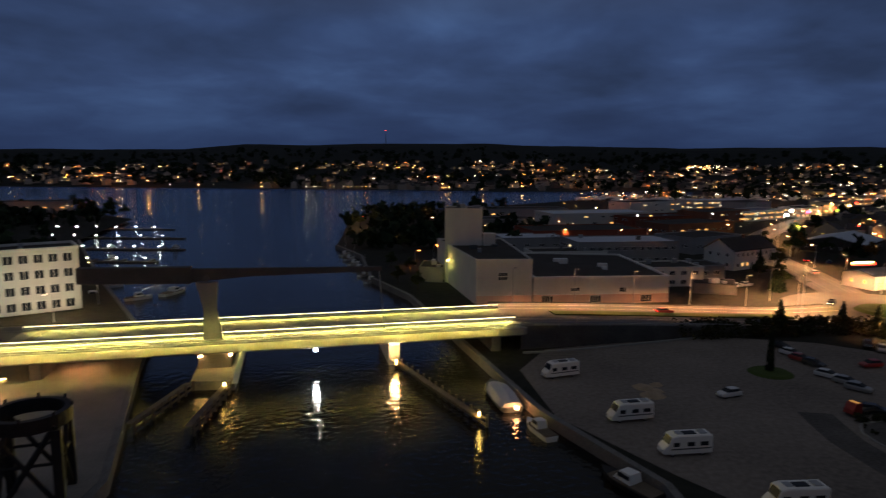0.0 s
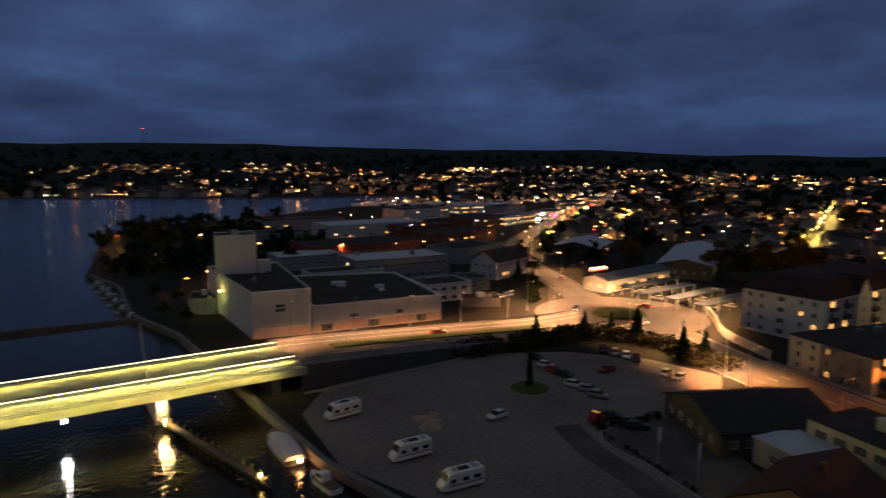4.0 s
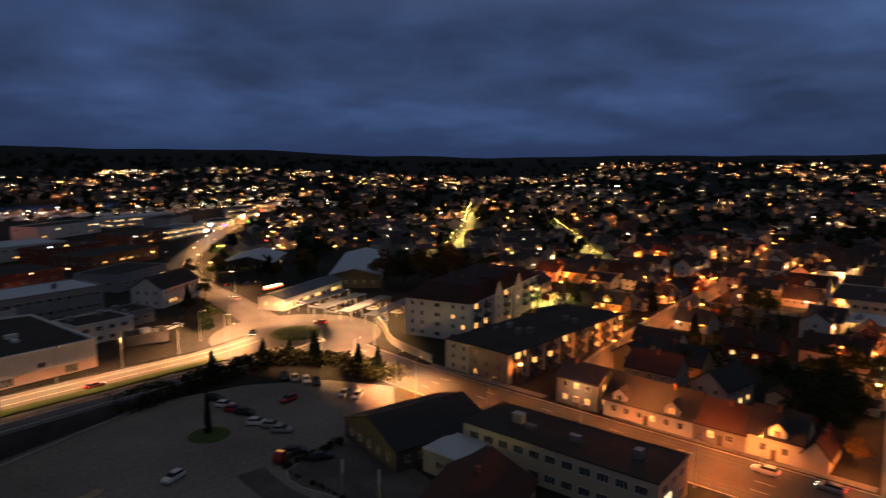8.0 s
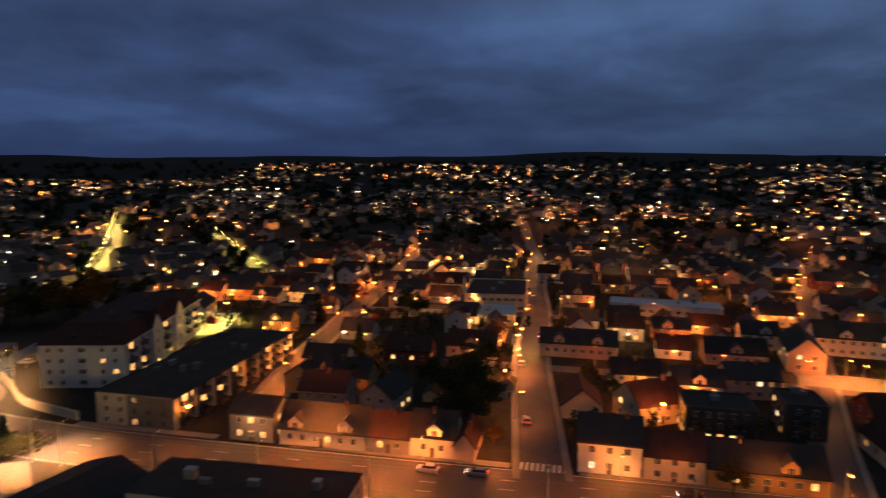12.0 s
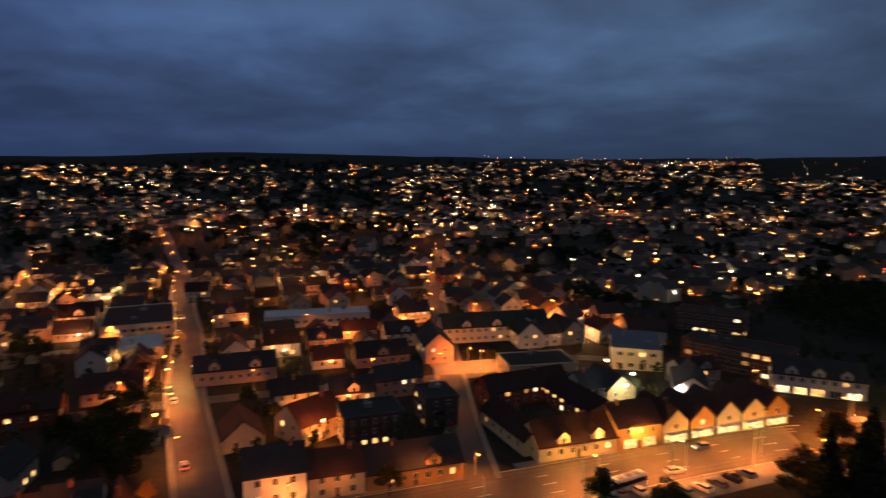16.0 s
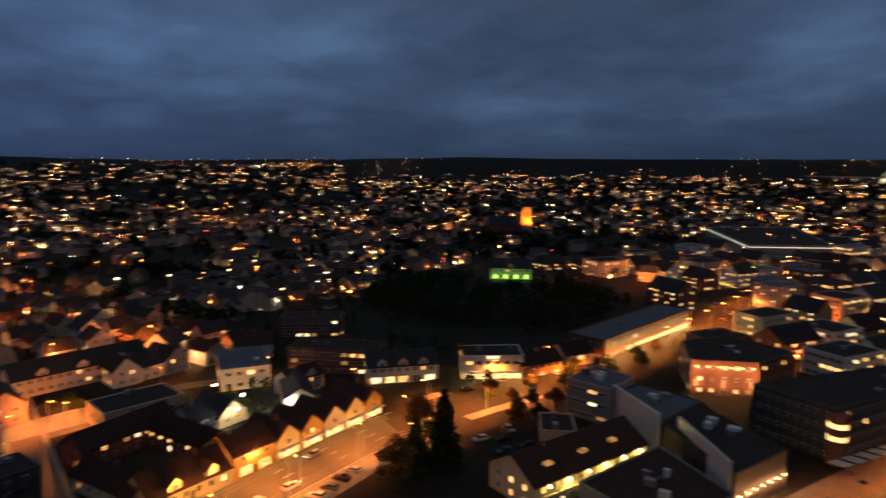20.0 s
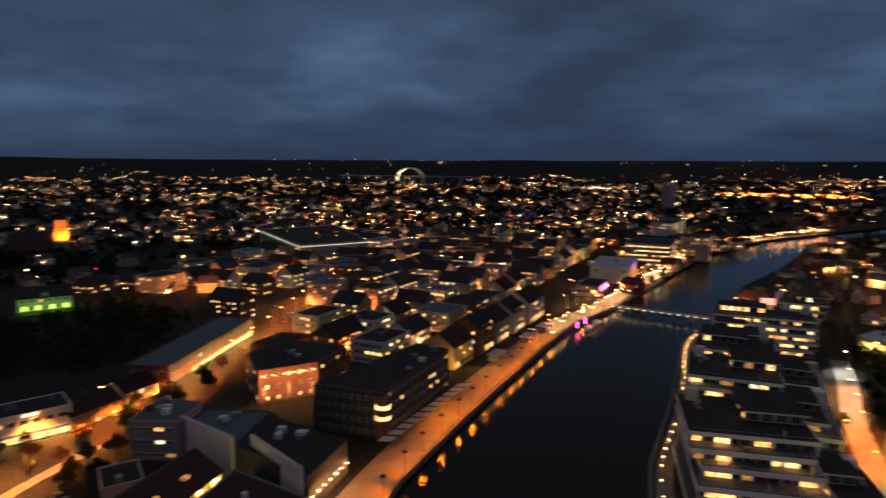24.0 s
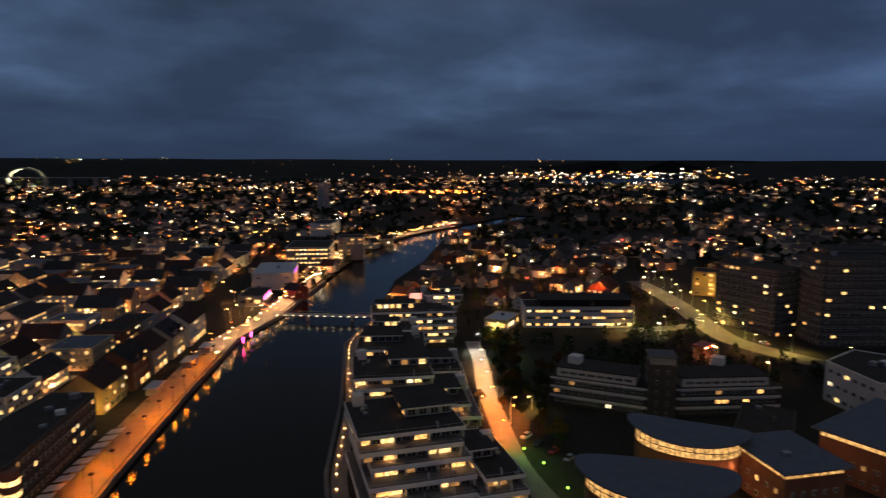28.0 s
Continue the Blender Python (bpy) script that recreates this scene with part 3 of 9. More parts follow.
WALL_WORDS = {"white_render": "white", "cream_cladding": "cream", "grey_cladding": "grey", "red_cladding": "dark red", "ochre_cladding": "ochre", "pale_pink_cladding": "pale pink", "brick_wall": "brick", "dark_facade_panels": "dark"}
ROOF_WORDS = {"clay_tile_roof": "red tiled", "dark_tile_roof": "dark tiled", "roofing_felt": "black felt", "pale_sheet_roof": "pale sheet", "blue_slate_roof": "blue-grey sheet", "dark_green_tile_roof": "dark green tiled"}


def house(x, y, w, d, h, rot, wall=None, roof=None, rise=None, lit=0.25, dormers=(), storeys=2, name="house", where="among other houses", group="", windows="all", chimney=True, shop=False, z=0.0, porch=0):
    """A pitched-roof house. dormers: (place along the ridge, side) of pointed wall dormers."""
    wall, roof = wall or rnd.choice((WHITEWALL, CREAM, CREAM, GREYWALL, PINKWALL, OCHREWALL, GREYWALL, WHITEWALL, PINKWALL, REDWALL)), roof or rnd.choice((TILEROOF, SLATEROOF, SLATEROOF, SLATEROOF))
    rise = rise or d * rnd.uniform(0.32, 0.42)
    words = "%s house with a %s roof" % (WALL_WORDS[wall.name], ROOF_WORDS[roof.name])
    if wall is BRICK:
        words = "brick house with a %s roof" % ROOF_WORDS[roof.name]
    t = thing(name, x, y, z, rot, words + " " + where, "house", group)
    BUILT.append((x, y, max(w, d) * 0.62))
    part("wall", gable_wall(w, d, h, rise), wall, t)
    part("roof", gable_roof(w, d, h, rise), roof, t)
    if chimney and math.hypot(x, y) < 300:
        cx = rnd.uniform(-w * 0.3, w * 0.3)
        bm = box(cx - 0.35, -0.9, h + rise - 1.0, cx + 0.35, -0.2, h + rise + 0.9)
        bx(bm, cx - 0.42, -0.97, h + rise + 0.9, cx + 0.42, -0.13, h + rise + 1.02)
        part("chimney", bm, BRICK, t)
    for p, side in dormers:
        dw, dh = 3.0, h + 1.6
        bm = bmesh.new()
        yy = side * (d / 2 + 0.06)
        yi = side * (d / 2 - dh * 0.0 - 3.2)
        prof = [(-dw / 2, h - 0.6), (dw / 2, h - 0.6), (dw / 2, dh), (0, dh + 1.3), (-dw / 2, dh)]
        A, B = [bm.verts.new((p + a, yy, b)) for a, b in prof], [bm.verts.new((p + a, yi, b)) for a, b in prof]
        for i in range(5):
            bm.faces.new((A[i], A[(i + 1) % 5], B[(i + 1) % 5], B[i]))
        bm.faces.new(A); bm.faces.new(B[::-1])
        bmesh.ops.recalc_face_normals(bm, faces=bm.faces)
        dm = part("dormer", bm, wall, t)
        bm = bmesh.new()
        yo = yy + side * 0.3
        for sgn in (-1, 1):
            q = [(p, dh + 1.34), (p + sgn * (dw / 2 + 0.35), dh - 0.27), (p + sgn * (dw / 2 + 0.35), dh - 0.1), (p, dh + 1.54)]
            A, B = [bm.verts.new((a, yo, b)) for a, b in q], [bm.verts.new((a, yi, b)) for a, b in q]
            for i in range(4):
                bm.faces.new((A[i], A[(i + 1) % 4], B[(i + 1) % 4], B[i]))
            bm.faces.new(A); bm.faces.new(B[::-1])
        bmesh.ops.recalc_face_normals(bm, faces=bm.faces)
        part("dormer_roof", bm, roof, dm)
        window(t, pick(lit), "n", p, yy + side * 0.02, dh - 1.5, 0 if side < 0 else 180)
    fl = h / storeys
    for s in range(storeys):
        zz = s * fl + fl * 0.36
        if windows in ("all", "front"):
            if shop and s == 0:
                windows_row(t, -w / 2, -d / 2, w / 2, -d / 2, 0.5, 4.2, 0.8, "s", 0.6)
            else:
                windows_row(t, -w / 2, -d / 2 - 0.02, w / 2, -d / 2 - 0.02, zz, 2.7, lit)
        if windows == "all":
            windows_row(t, w / 2, d / 2 + 0.02, -w / 2, d / 2 + 0.02, zz, 3.4, lit)
            windows_row(t, w / 2 + 0.02, -d / 2, w / 2 + 0.02, d / 2, zz, 3.4, lit)
            windows_row(t, -w / 2 - 0.02, d / 2, -w / 2 - 0.02, -d / 2, zz, 3.4, lit)
    # added lamp that brightens the house front; its light hangs clear of the box
    if porch:
        px = rnd.uniform(-w * 0.4, w * 0.4)
        part("porch_lamp", box(px - 0.16, -d / 2 - 0.45, 2.5, px + 0.16, -d / 2 - 0.1, 2.9), GLOW_WARM if porch == 2 else GLOW_SODIUM, t)
        q = t.matrix_basis @ Vector((px, -d / 2 - 3.2, 4.2))
        lamp("porch_light", q.x, q.y, q.z, WARM if porch == 2 else SODIUM, rnd.uniform(900, 3600) * (0.22 if x < 215 and y > -60 else 1.0), 0.2)
    bm = box(-0.5, -d / 2 - 0.05, 0.15, 0.5, -d / 2 + 0.05, 2.2)
    if math.hypot(x, y) < 170:
        part("door", bm, TIMBER, t)
    else:
        bm.free()
    return t


def flat_block(x, y, w, d, h, rot, wall, roof, label, name="apartment_block", cat="building", storeys=3, lit=0.25, gap=3.0, size="w", balconies="", parapet=0.5, faces="nesw", base=None, z=0.0, units=2, group="", bands=None):
    """A flat-roofed building: walls, parapet, roof deck, plant on the roof, window rows, balconies."""
    t = thing(name, x, y, z, rot, label, cat, group)
    BUILT.append((x, y, max(w, d) * 0.62))
    part("wall", box(-w / 2, -d / 2, -0.3, w / 2, d / 2, h), wall, t)
    bm = bmesh.new()
    o = 0.12
    bx(bm, -w / 2 - o, -d / 2 - o, h + 0.004, w / 2 + o, -d / 2 + 0.3, h + parapet); bx(bm, -w / 2 - o, d / 2 - 0.3, h + 0.004, w / 2 + o, d / 2 + o, h + parapet)
    bx(bm, -w / 2 - o, -d / 2 + 0.3, h + 0.004, -w / 2 + 0.3, d / 2 - 0.3, h + parapet); bx(bm, w / 2 - 0.3, -d / 2 + 0.3, h + 0.004, w / 2 + o, d / 2 - 0.3, h + parapet)
    part("parapet", bm, wall if parapet > 0.3 else roof, t)
    part("roof", box(-w / 2 + 0.31, -d / 2 + 0.31, h + 0.004, w / 2 - 0.31, d / 2 - 0.31, h + 0.14), roof, t)
    for i in range(units if math.hypot(x, y) < 300 else rnd.randrange(2)):
        ux, uy = rnd.uniform(-w * 0.35, w * 0.35), rnd.uniform(-d * 0.28, d * 0.28)
        a, b, c = rnd.uniform(0.8, 2.2), rnd.uniform(0.7, 1.6), rnd.uniform(0.8, 1.8)
        bm = box(ux - a / 2, uy - b / 2, h + 0.144, ux + a / 2, uy + b / 2, h + 0.14 + c)
        bx(bm, ux - a / 2 - 0.08, uy - b / 2 - 0.08, h + 0.14 + c, ux + a / 2 + 0.08, uy + b / 2 + 0.08, h + 0.26 + c)
        part("roof_unit", bm, rnd.choice((GALV, DARKCON)), t)
    fl = h / storeys
    wh = SIZES[size][1]
    for s in range(storeys):
        zz = s * fl + max(0.5, (fl - wh) * 0.5)
        e = 0.02
        sides = {"s": (-w / 2, -d / 2 - e, w / 2, -d / 2 - e), "e": (w / 2 + e, -d / 2, w / 2 + e, d / 2), "n": (w / 2, d / 2 + e, -w / 2, d / 2 + e), "w": (-w / 2 - e, d / 2, -w / 2 - e, -d / 2)}
        for k in faces:
            windows_row(t, *sides[k], zz, gap, lit, size)
            if k in balconies and s > 0:
                a, b = Vector(sides[k][:2]), Vector(sides[k][2:])
                dv = (b - a).normalized()
                L = (b - a).length
                n = max(1, int(L / 7.5))
                for i in range(n):
                    p = a + dv * (L * (i + 0.5) / n)
                    bm = bmesh.new()
                    bx(bm, -1.8, -1.5, 0, 1.8, -0.05, 0.16)
                    bx(bm, -1.8, -1.5, 0.16, 1.8, -1.44, 1.15); bx(bm, -1.8, -1.44, 0.16, -1.74, -0.05, 1.15); bx(bm, 1.74, -1.44, 0.16, 1.8, -0.05, 1.15)
                    ob = part("balcony", bm, wall, t)
                    ob.matrix_basis = pose(p.x, p.y, s * fl - 0.1, 0, 0, math.degrees(math.atan2(dv.y, dv.x)))
    if bands:
        for s in range(storeys):
            zz = (s + 1) * fl - 0.75
            part("facade_band", box(-w / 2 - 0.12, -d / 2 - 0.12, zz, w / 2 + 0.12, d / 2 + 0.12, min(zz + 0.9, h - 0.01)), bands, t)
    if base:
        part("plinth", box(-w / 2 - 0.06, -d / 2 - 0.06, -0.3, w / 2 + 0.06, d / 2 + 0.06, 1.0), base, t)
    return t


# ---- street lamps ----
def lamp_mesh(gl, h, plain=False):
    t = thing("street_lamp", 0, 0)
    bm = rod(bmesh.new(), (0, 0, 0), (0, 0, h), 0.11, 0.06)
    rod(bm, (0, 0, 0), (0, 0, 0.6), 0.17, 0.16)
    part("pole", rod(bm, (0, 0, h - 0.1), (1.3, 0, h + 0.15), 0.05, 0.04), GALV, t)
    if plain:
        part("head", box(1.25, -0.13, h - 0.06, 1.85, 0.13, h + 0.14), gl, t)
        return t
    hd = part("head", box(1.1, -0.2, h + 0.08, 2.0, 0.2, h + 0.26, bevel=0.05), STEEL, t)
    part("lens", box(1.2, -0.15, h + (0.07 if h > 8 else -0.06), 1.95, 0.15, h + 0.079), gl, hd)
    return t


LAMPS = {}
LAMP_GLOW = {"sodium": (GLOW_SODIUM, SODIUM), "warm": (GLOW_WARM, WARM), "white": (GLOW_COOL, COOL), "lemon": (GLOW_LEMON, LEMON)}
LAMP_WORDS = {"sodium": "galvanised street lamp with an orange glowing head", "warm": "galvanised street lamp with a warm white head", "white": "galvanised street lamp with a cold white head", "lemon": "galvanised street lamp with a yellow glowing head"}


def street_lamp(kind, x, y, rot, watts, h=8.5, z=0.0, beam=134):
    plain = math.hypot(x, y) > 260
    key = (kind, h, plain)
    m = pose(x, y, z, 0, 0, rot)
    if key not in LAMPS:
        LAMPS[key] = tagged(lamp_mesh(LAMP_GLOW[kind][0], h, plain), LAMP_WORDS[kind], "street lamp", "street lamps")
        LAMPS[key].matrix_basis = m
    else:
        copy_thing(LAMPS[key], m)
    if watts:
        p = m @ Vector((1.55, 0, h - 0.25))
        lamp("street_light", p.x, p.y, p.z, LAMP_GLOW[kind][1], watts, 0.25, beam, (p.x, p.y + 0.01, p.z - 5))


def lamps_along(kind, pts, spacing, side, watts, h=8.5, start=0.5):
    """Lamps beside a road, their arms over it."""
    run, nxt = 0.0, spacing * start
    edge = offset_line(pts, side)
    for i in range(len(pts) - 1):
        a, b = Vector(edge[i]), Vector(edge[i + 1])
        L = (b - a).length
        while nxt <= run + L and L > 0:
            p = a + (b - a) * ((nxt - run) / L)
            d = (b - a).normalized()
            rot = math.degrees(math.atan2(d.y, d.x)) + (-90 if side > 0 else 90)
            street_lamp(kind, p.x, p.y, rot, watts, h, p.z)
            nxt += spacing
        run += L


# ---- trees ----
def leaf_cloud(bm, c, r, n, size, squash=0.8, mi=0, rg=rnd):
    for _ in range(n):
        v = Vector((rg.gauss(0, 1), rg.gauss(0, 1), rg.gauss(0, 1))).normalized() * (r * rg.uniform(0.45, 1.0))
        p = Vector(c) + Vector((v.x, v.y, v.z * squash))
        a = Euler((rg.uniform(0, 6.3), rg.uniform(0, 6.3), rg.uniform(0, 6.3))).to_matrix()
        s = size * rg.uniform(0.6, 1.3)
        q = [bm.verts.new(p + a @ Vector(k) * s) for k in ((-1, -0.5, 0), (0.1, -0.75, 0.15), (1, 0, 0), (0.1, 0.7, -0.15), (-0.9, 0.45, 0))]
        bm.faces.new(q).material_index = mi


def tree_proto(kind, h, seed, leaf):
    rg = random.Random(seed)
    t = thing("tree", 0, 0)
    bm = bmesh.new()
    if kind == "conifer":
        rod(bm, (0, 0, -0.2), (0, 0, h * 0.96), 0.02 * h + 0.05, 0.03)
        part("trunk", bm, BARK, t)
        bm = bmesh.new()
        for i in range(26):
            f = i / 25
            z, r = h * (0.1 + 0.88 * f), h * 0.23 * (1 - f) ** 0.8 + 0.15
            for k in range(7):
                a = rg.uniform(0, 6.3)
                leaf_cloud(bm, (math.cos(a) * r * 0.6, math.sin(a) * r * 0.6, z - r * 0.15), r * 0.5, 10, 0.034 * h * (1.1 - 0.6 * f), 0.5, rg=rg)
        part("crown", bm, leaf, t)
    else:
        th = h * 0.3
        rod(bm, (0, 0, -0.2), (0.1, 0, th), 0.028 * h, 0.019 * h)
        tips = []
        for k in range(7):
            a, e = math.tau * k / 7 + rg.uniform(-0.3, 0.3), rg.uniform(0.5, 1.25)
            L = h * rg.uniform(0.28, 0.45)
            tip = (math.cos(a) * math.cos(e) * L, math.sin(a) * math.cos(e) * L, th + math.sin(e) * L)
            rod(bm, (0.1, 0, th * rg.uniform(0.8, 1.0)), tip, 0.012 * h, 0.004 * h, 6)
            tips.append(tip)
        part("trunk", bm, BARK, t)
        bm = bmesh.new()
        for tip in tips + [(0, 0, h * 0.85), (0.1 * h, 0, h * 0.62), (-0.1 * h, 0.05 * h, h * 0.6)]:
            for k in range(4):
                c = Vector(tip) + Vector((rg.uniform(-1, 1), rg.uniform(-1, 1), rg.uniform(-0.7, 0.7))) * h * 0.1
                leaf_cloud(bm, c, h * rg.uniform(0.09, 0.16), 60, 0.019 * h + 0.04, 0.8, rg=rg)
        part("crown", bm, leaf, t)
    return t


TREES = {}
TREE_WORDS = {"leafy": "broadleaf tree with a dark uneven crown", "autumn": "broadleaf tree with yellowed autumn leaves", "conifer": "tall dark spruce with drooping branches"}


def tree(kind, x, y, h, where="", z=0.0):
    v = (kind, rnd.randrange(3))
    m = pose(x, y, z, 0, 0, rnd.uniform(0, 360))
    leaf = {"leafy": LEAVES, "autumn": AUTUMN, "conifer": CONIFER}[kind]
    if v not in TREES:
        TREES[v] = tagged(tree_proto("conifer" if kind == "conifer" else "leafy", 10.0, 11 + v[1] * 7 + len(kind), leaf), TREE_WORDS[kind], "tree")
        TREES[v].matrix_basis = m @ Matrix.Scale(h / 10, 4)
        TREES[v].scale = (h / 10,) * 3
        return TREES[v]
    o = copy_thing(TREES[v], m)
    o.scale = (h / 10,) * 3
    return o


# ---- vehicles ----
PAINTS = {"white": mat("white_car_paint", (0.6, 0.6, 0.6), 0.3, vary=0.03), "black": mat("black_car_paint", (0.02, 0.02, 0.022), 0.25, vary=0.03), "silver": mat("silver_car_paint", (0.32, 0.33, 0.34), 0.3, metal=0.5, vary=0.03), "red": mat("red_car_paint", (0.25, 0.02, 0.02), 0.3, vary=0.03), "blue": mat("blue_car_paint", (0.03, 0.05, 0.12), 0.3, vary=0.03)}
HEADLIGHT, TAILLIGHT = glow("headlight_glass", (1.0, 0.9, 0.7), 14), glow("tail_light_glass", (1.0, 0.03, 0.02), 6)
LENS = mat("lamp_glass_unlit", (0.3, 0.3, 0.3), 0.2, vary=0.05)


def loft(bm, secs, mi=0):
    """A skin through cross-sections of equal count."""
    rows = [[bm.verts.new(c) for c in s] for s in secs]
    n = len(rows[0])
    fs = []
    for a, b in zip(rows, rows[1:]):
        for i in range(n):
            fs.append(bm.faces.new((a[i], a[(i + 1) % n], b[(i + 1) % n], b[i])))
    fs += [bm.faces.new(rows[0][::-1]), bm.faces.new(rows[-1])]
    for f in fs:
        f.material_index = mi
    return bm


def wheels(t, xs, y, r=0.32):
    for x in xs:
        for s in (-1, 1):
            bm = rod(bmesh.new(), (x, s * (y - 0.11), r), (x, s * (y + 0.02), r), r, r, 14)
            part("wheel", rod(bm, (x, s * (y - 0.1), r), (x, s * (y + 0.035), r), r * 0.62, r * 0.55, 10, 1), (RUBBER, GALV), t)


def car_proto(color, lights):
    t = thing("car", 0, 0)
    def sec(x, w, z0, z1):
        return [(x, -w, z0), (x, w, z0), (x, w * 1.0, z0 + (z1 - z0) * 0.7), (x, w * 0.9, z1), (x, -w * 0.9, z1), (x, -w * 1.0, z0 + (z1 - z0) * 0.7)]
    bm = loft(bmesh.new(), [sec(-2.2, 0.75, 0.4, 0.85), sec(-2.1, 0.88, 0.25, 0.98), sec(-0.8, 0.91, 0.22, 0.95), sec(0.9, 0.91, 0.22, 0.95), sec(1.9, 0.86, 0.25, 0.8), sec(2.2, 0.72, 0.35, 0.66)])
    bmesh.ops.recalc_face_normals(bm, faces=bm.faces)
    part("body", bm, PAINTS[color], t, smooth=False)
    def top(x, w, z0, z1, k):
        return [(x, -w, z0), (x, w, z0), (x, w * k, z1), (x, -w * k, z1)]
    bm = loft(bmesh.new(), [top(-2.0, 0.8, 0.9, 0.97, 0.95), top(-1.45, 0.82, 0.9, 1.38, 0.8), top(0.2, 0.82, 0.9, 1.4, 0.8), top(1.05, 0.82, 0.88, 0.96, 0.95)])
    bmesh.ops.recalc_face_normals(bm, faces=bm.faces)
    part("cabin_glass", bm, GLASS, t)
    bm = loft(bmesh.new(), [top(-1.5, 0.66, 1.375, 1.42, 0.95), top(-0.6, 0.68, 1.385, 1.46, 0.93), top(0.22, 0.65, 1.385, 1.43, 0.95)])
    bmesh.ops.recalc_face_normals(bm, faces=bm.faces)
    part("roof", bm, PAINTS[color], t)
    wheels(t, (-1.35, 1.35), 0.84)
    for s in (-1, 1):
        part("headlight", box(2.05, s * 0.55 - 0.14, 0.55, 2.2, s * 0.55 + 0.14, 0.7), HEADLIGHT if lights else LENS, t)
        part("tail_light", box(-2.24, s * 0.6 - 0.13, 0.68, -2.12, s * 0.6 + 0.13, 0.84), TAILLIGHT if lights else mat_red, t)
    return t


mat_red = mat("tail_lens_unlit", (0.15, 0.01, 0.01), 0.3, vary=0.05)
CARS = {}


def car(x, y, rot, color="silver", lights=False, z=0.1, where="parked"):
    m = pose(x, y, z, 0, 0, rot)
    if (color, lights) not in CARS:
        CARS[color, lights] = tagged(car_proto(color, lights), "%s car %s" % (color, "driving with its lamps lit on the road" if lights else "parked with its lamps off on open ground"), "car", "cars")
        CARS[color, lights].matrix_basis = m
        return
    copy_thing(CARS[color, lights], m)


CAMPER = []


def camper(x, y, rot, lit=False):
    m = pose(x, y, 0.05, 0, 0, rot)
    if CAMPER:
        return copy_thing(CAMPER[0], m)
    t = tagged(thing("camper_van", 0, 0), "white camper van with dark side windows parked on gravel", "camper van", "camper vans on the lot")
    def sec(x, z0, z1, w=1.12):
        return [(x, -w, z0), (x, w, z0), (x, w, z1 - 0.15), (x, w * 0.9, z1), (x, -w * 0.9, z1), (x, -w, z1 - 0.15)]
    bm = loft(bmesh.new(), [sec(-3.5, 0.45, 2.75), sec(-3.4, 0.4, 2.9), sec(1.6, 0.4, 2.95), sec(2.3, 0.4, 2.75), sec(2.75, 0.4, 1.75, 1.05), sec(3.4, 0.4, 1.15, 0.98), sec(3.55, 0.45, 0.9, 0.9)])
    bmesh.ops.recalc_face_normals(bm, faces=bm.faces)
    part("body", bm, WHITEPAINT, t)
    part("windscreen", loft(bmesh.new(), [[(2.36, -0.85, 2.66), (2.36, 0.85, 2.66), (2.3, 0.85, 2.6), (2.3, -0.85, 2.6)], [(2.82, -0.92, 1.74), (2.82, 0.92, 1.74), (2.74, 0.92, 1.7), (2.74, -0.92, 1.7)]]), GLASS, t)
    for s in (-1, 1):
        for x0, x1 in ((-2.9, -1.7), (-0.9, 0.2), (1.3, 2.2)):
            part("side_window", box(x0, s * 1.125 - 0.02, 1.45, x1, s * 1.125 + 0.02, 2.05), GLASS, t)
        part("stripe", box(-3.3, s * 1.124 - 0.01, 1.0, 2.5, s * 1.124 + 0.01, 1.18), STEEL, t)
        part("headlight", box(3.42, s * 0.62 - 0.14, 0.75, 3.56, s * 0.62 + 0.14, 0.95), LENS, t)
    for x0, y0, a, b in ((-2.4, 0, 0.5, 0.6), (-0.4, 0.1, 0.9, 0.5), (1.1, 0, 0.4, 0.5)):
        part("roof_hatch", box(x0 - a, y0 - b, 2.9, x0 + a, y0 + b, 3.04), GLASS if a > 0.6 else GALV, t)
    wheels(t, (-2.1, 2.2), 1.05, 0.36)
    t.matrix_basis = m
    CAMPER.append(t)
    return t


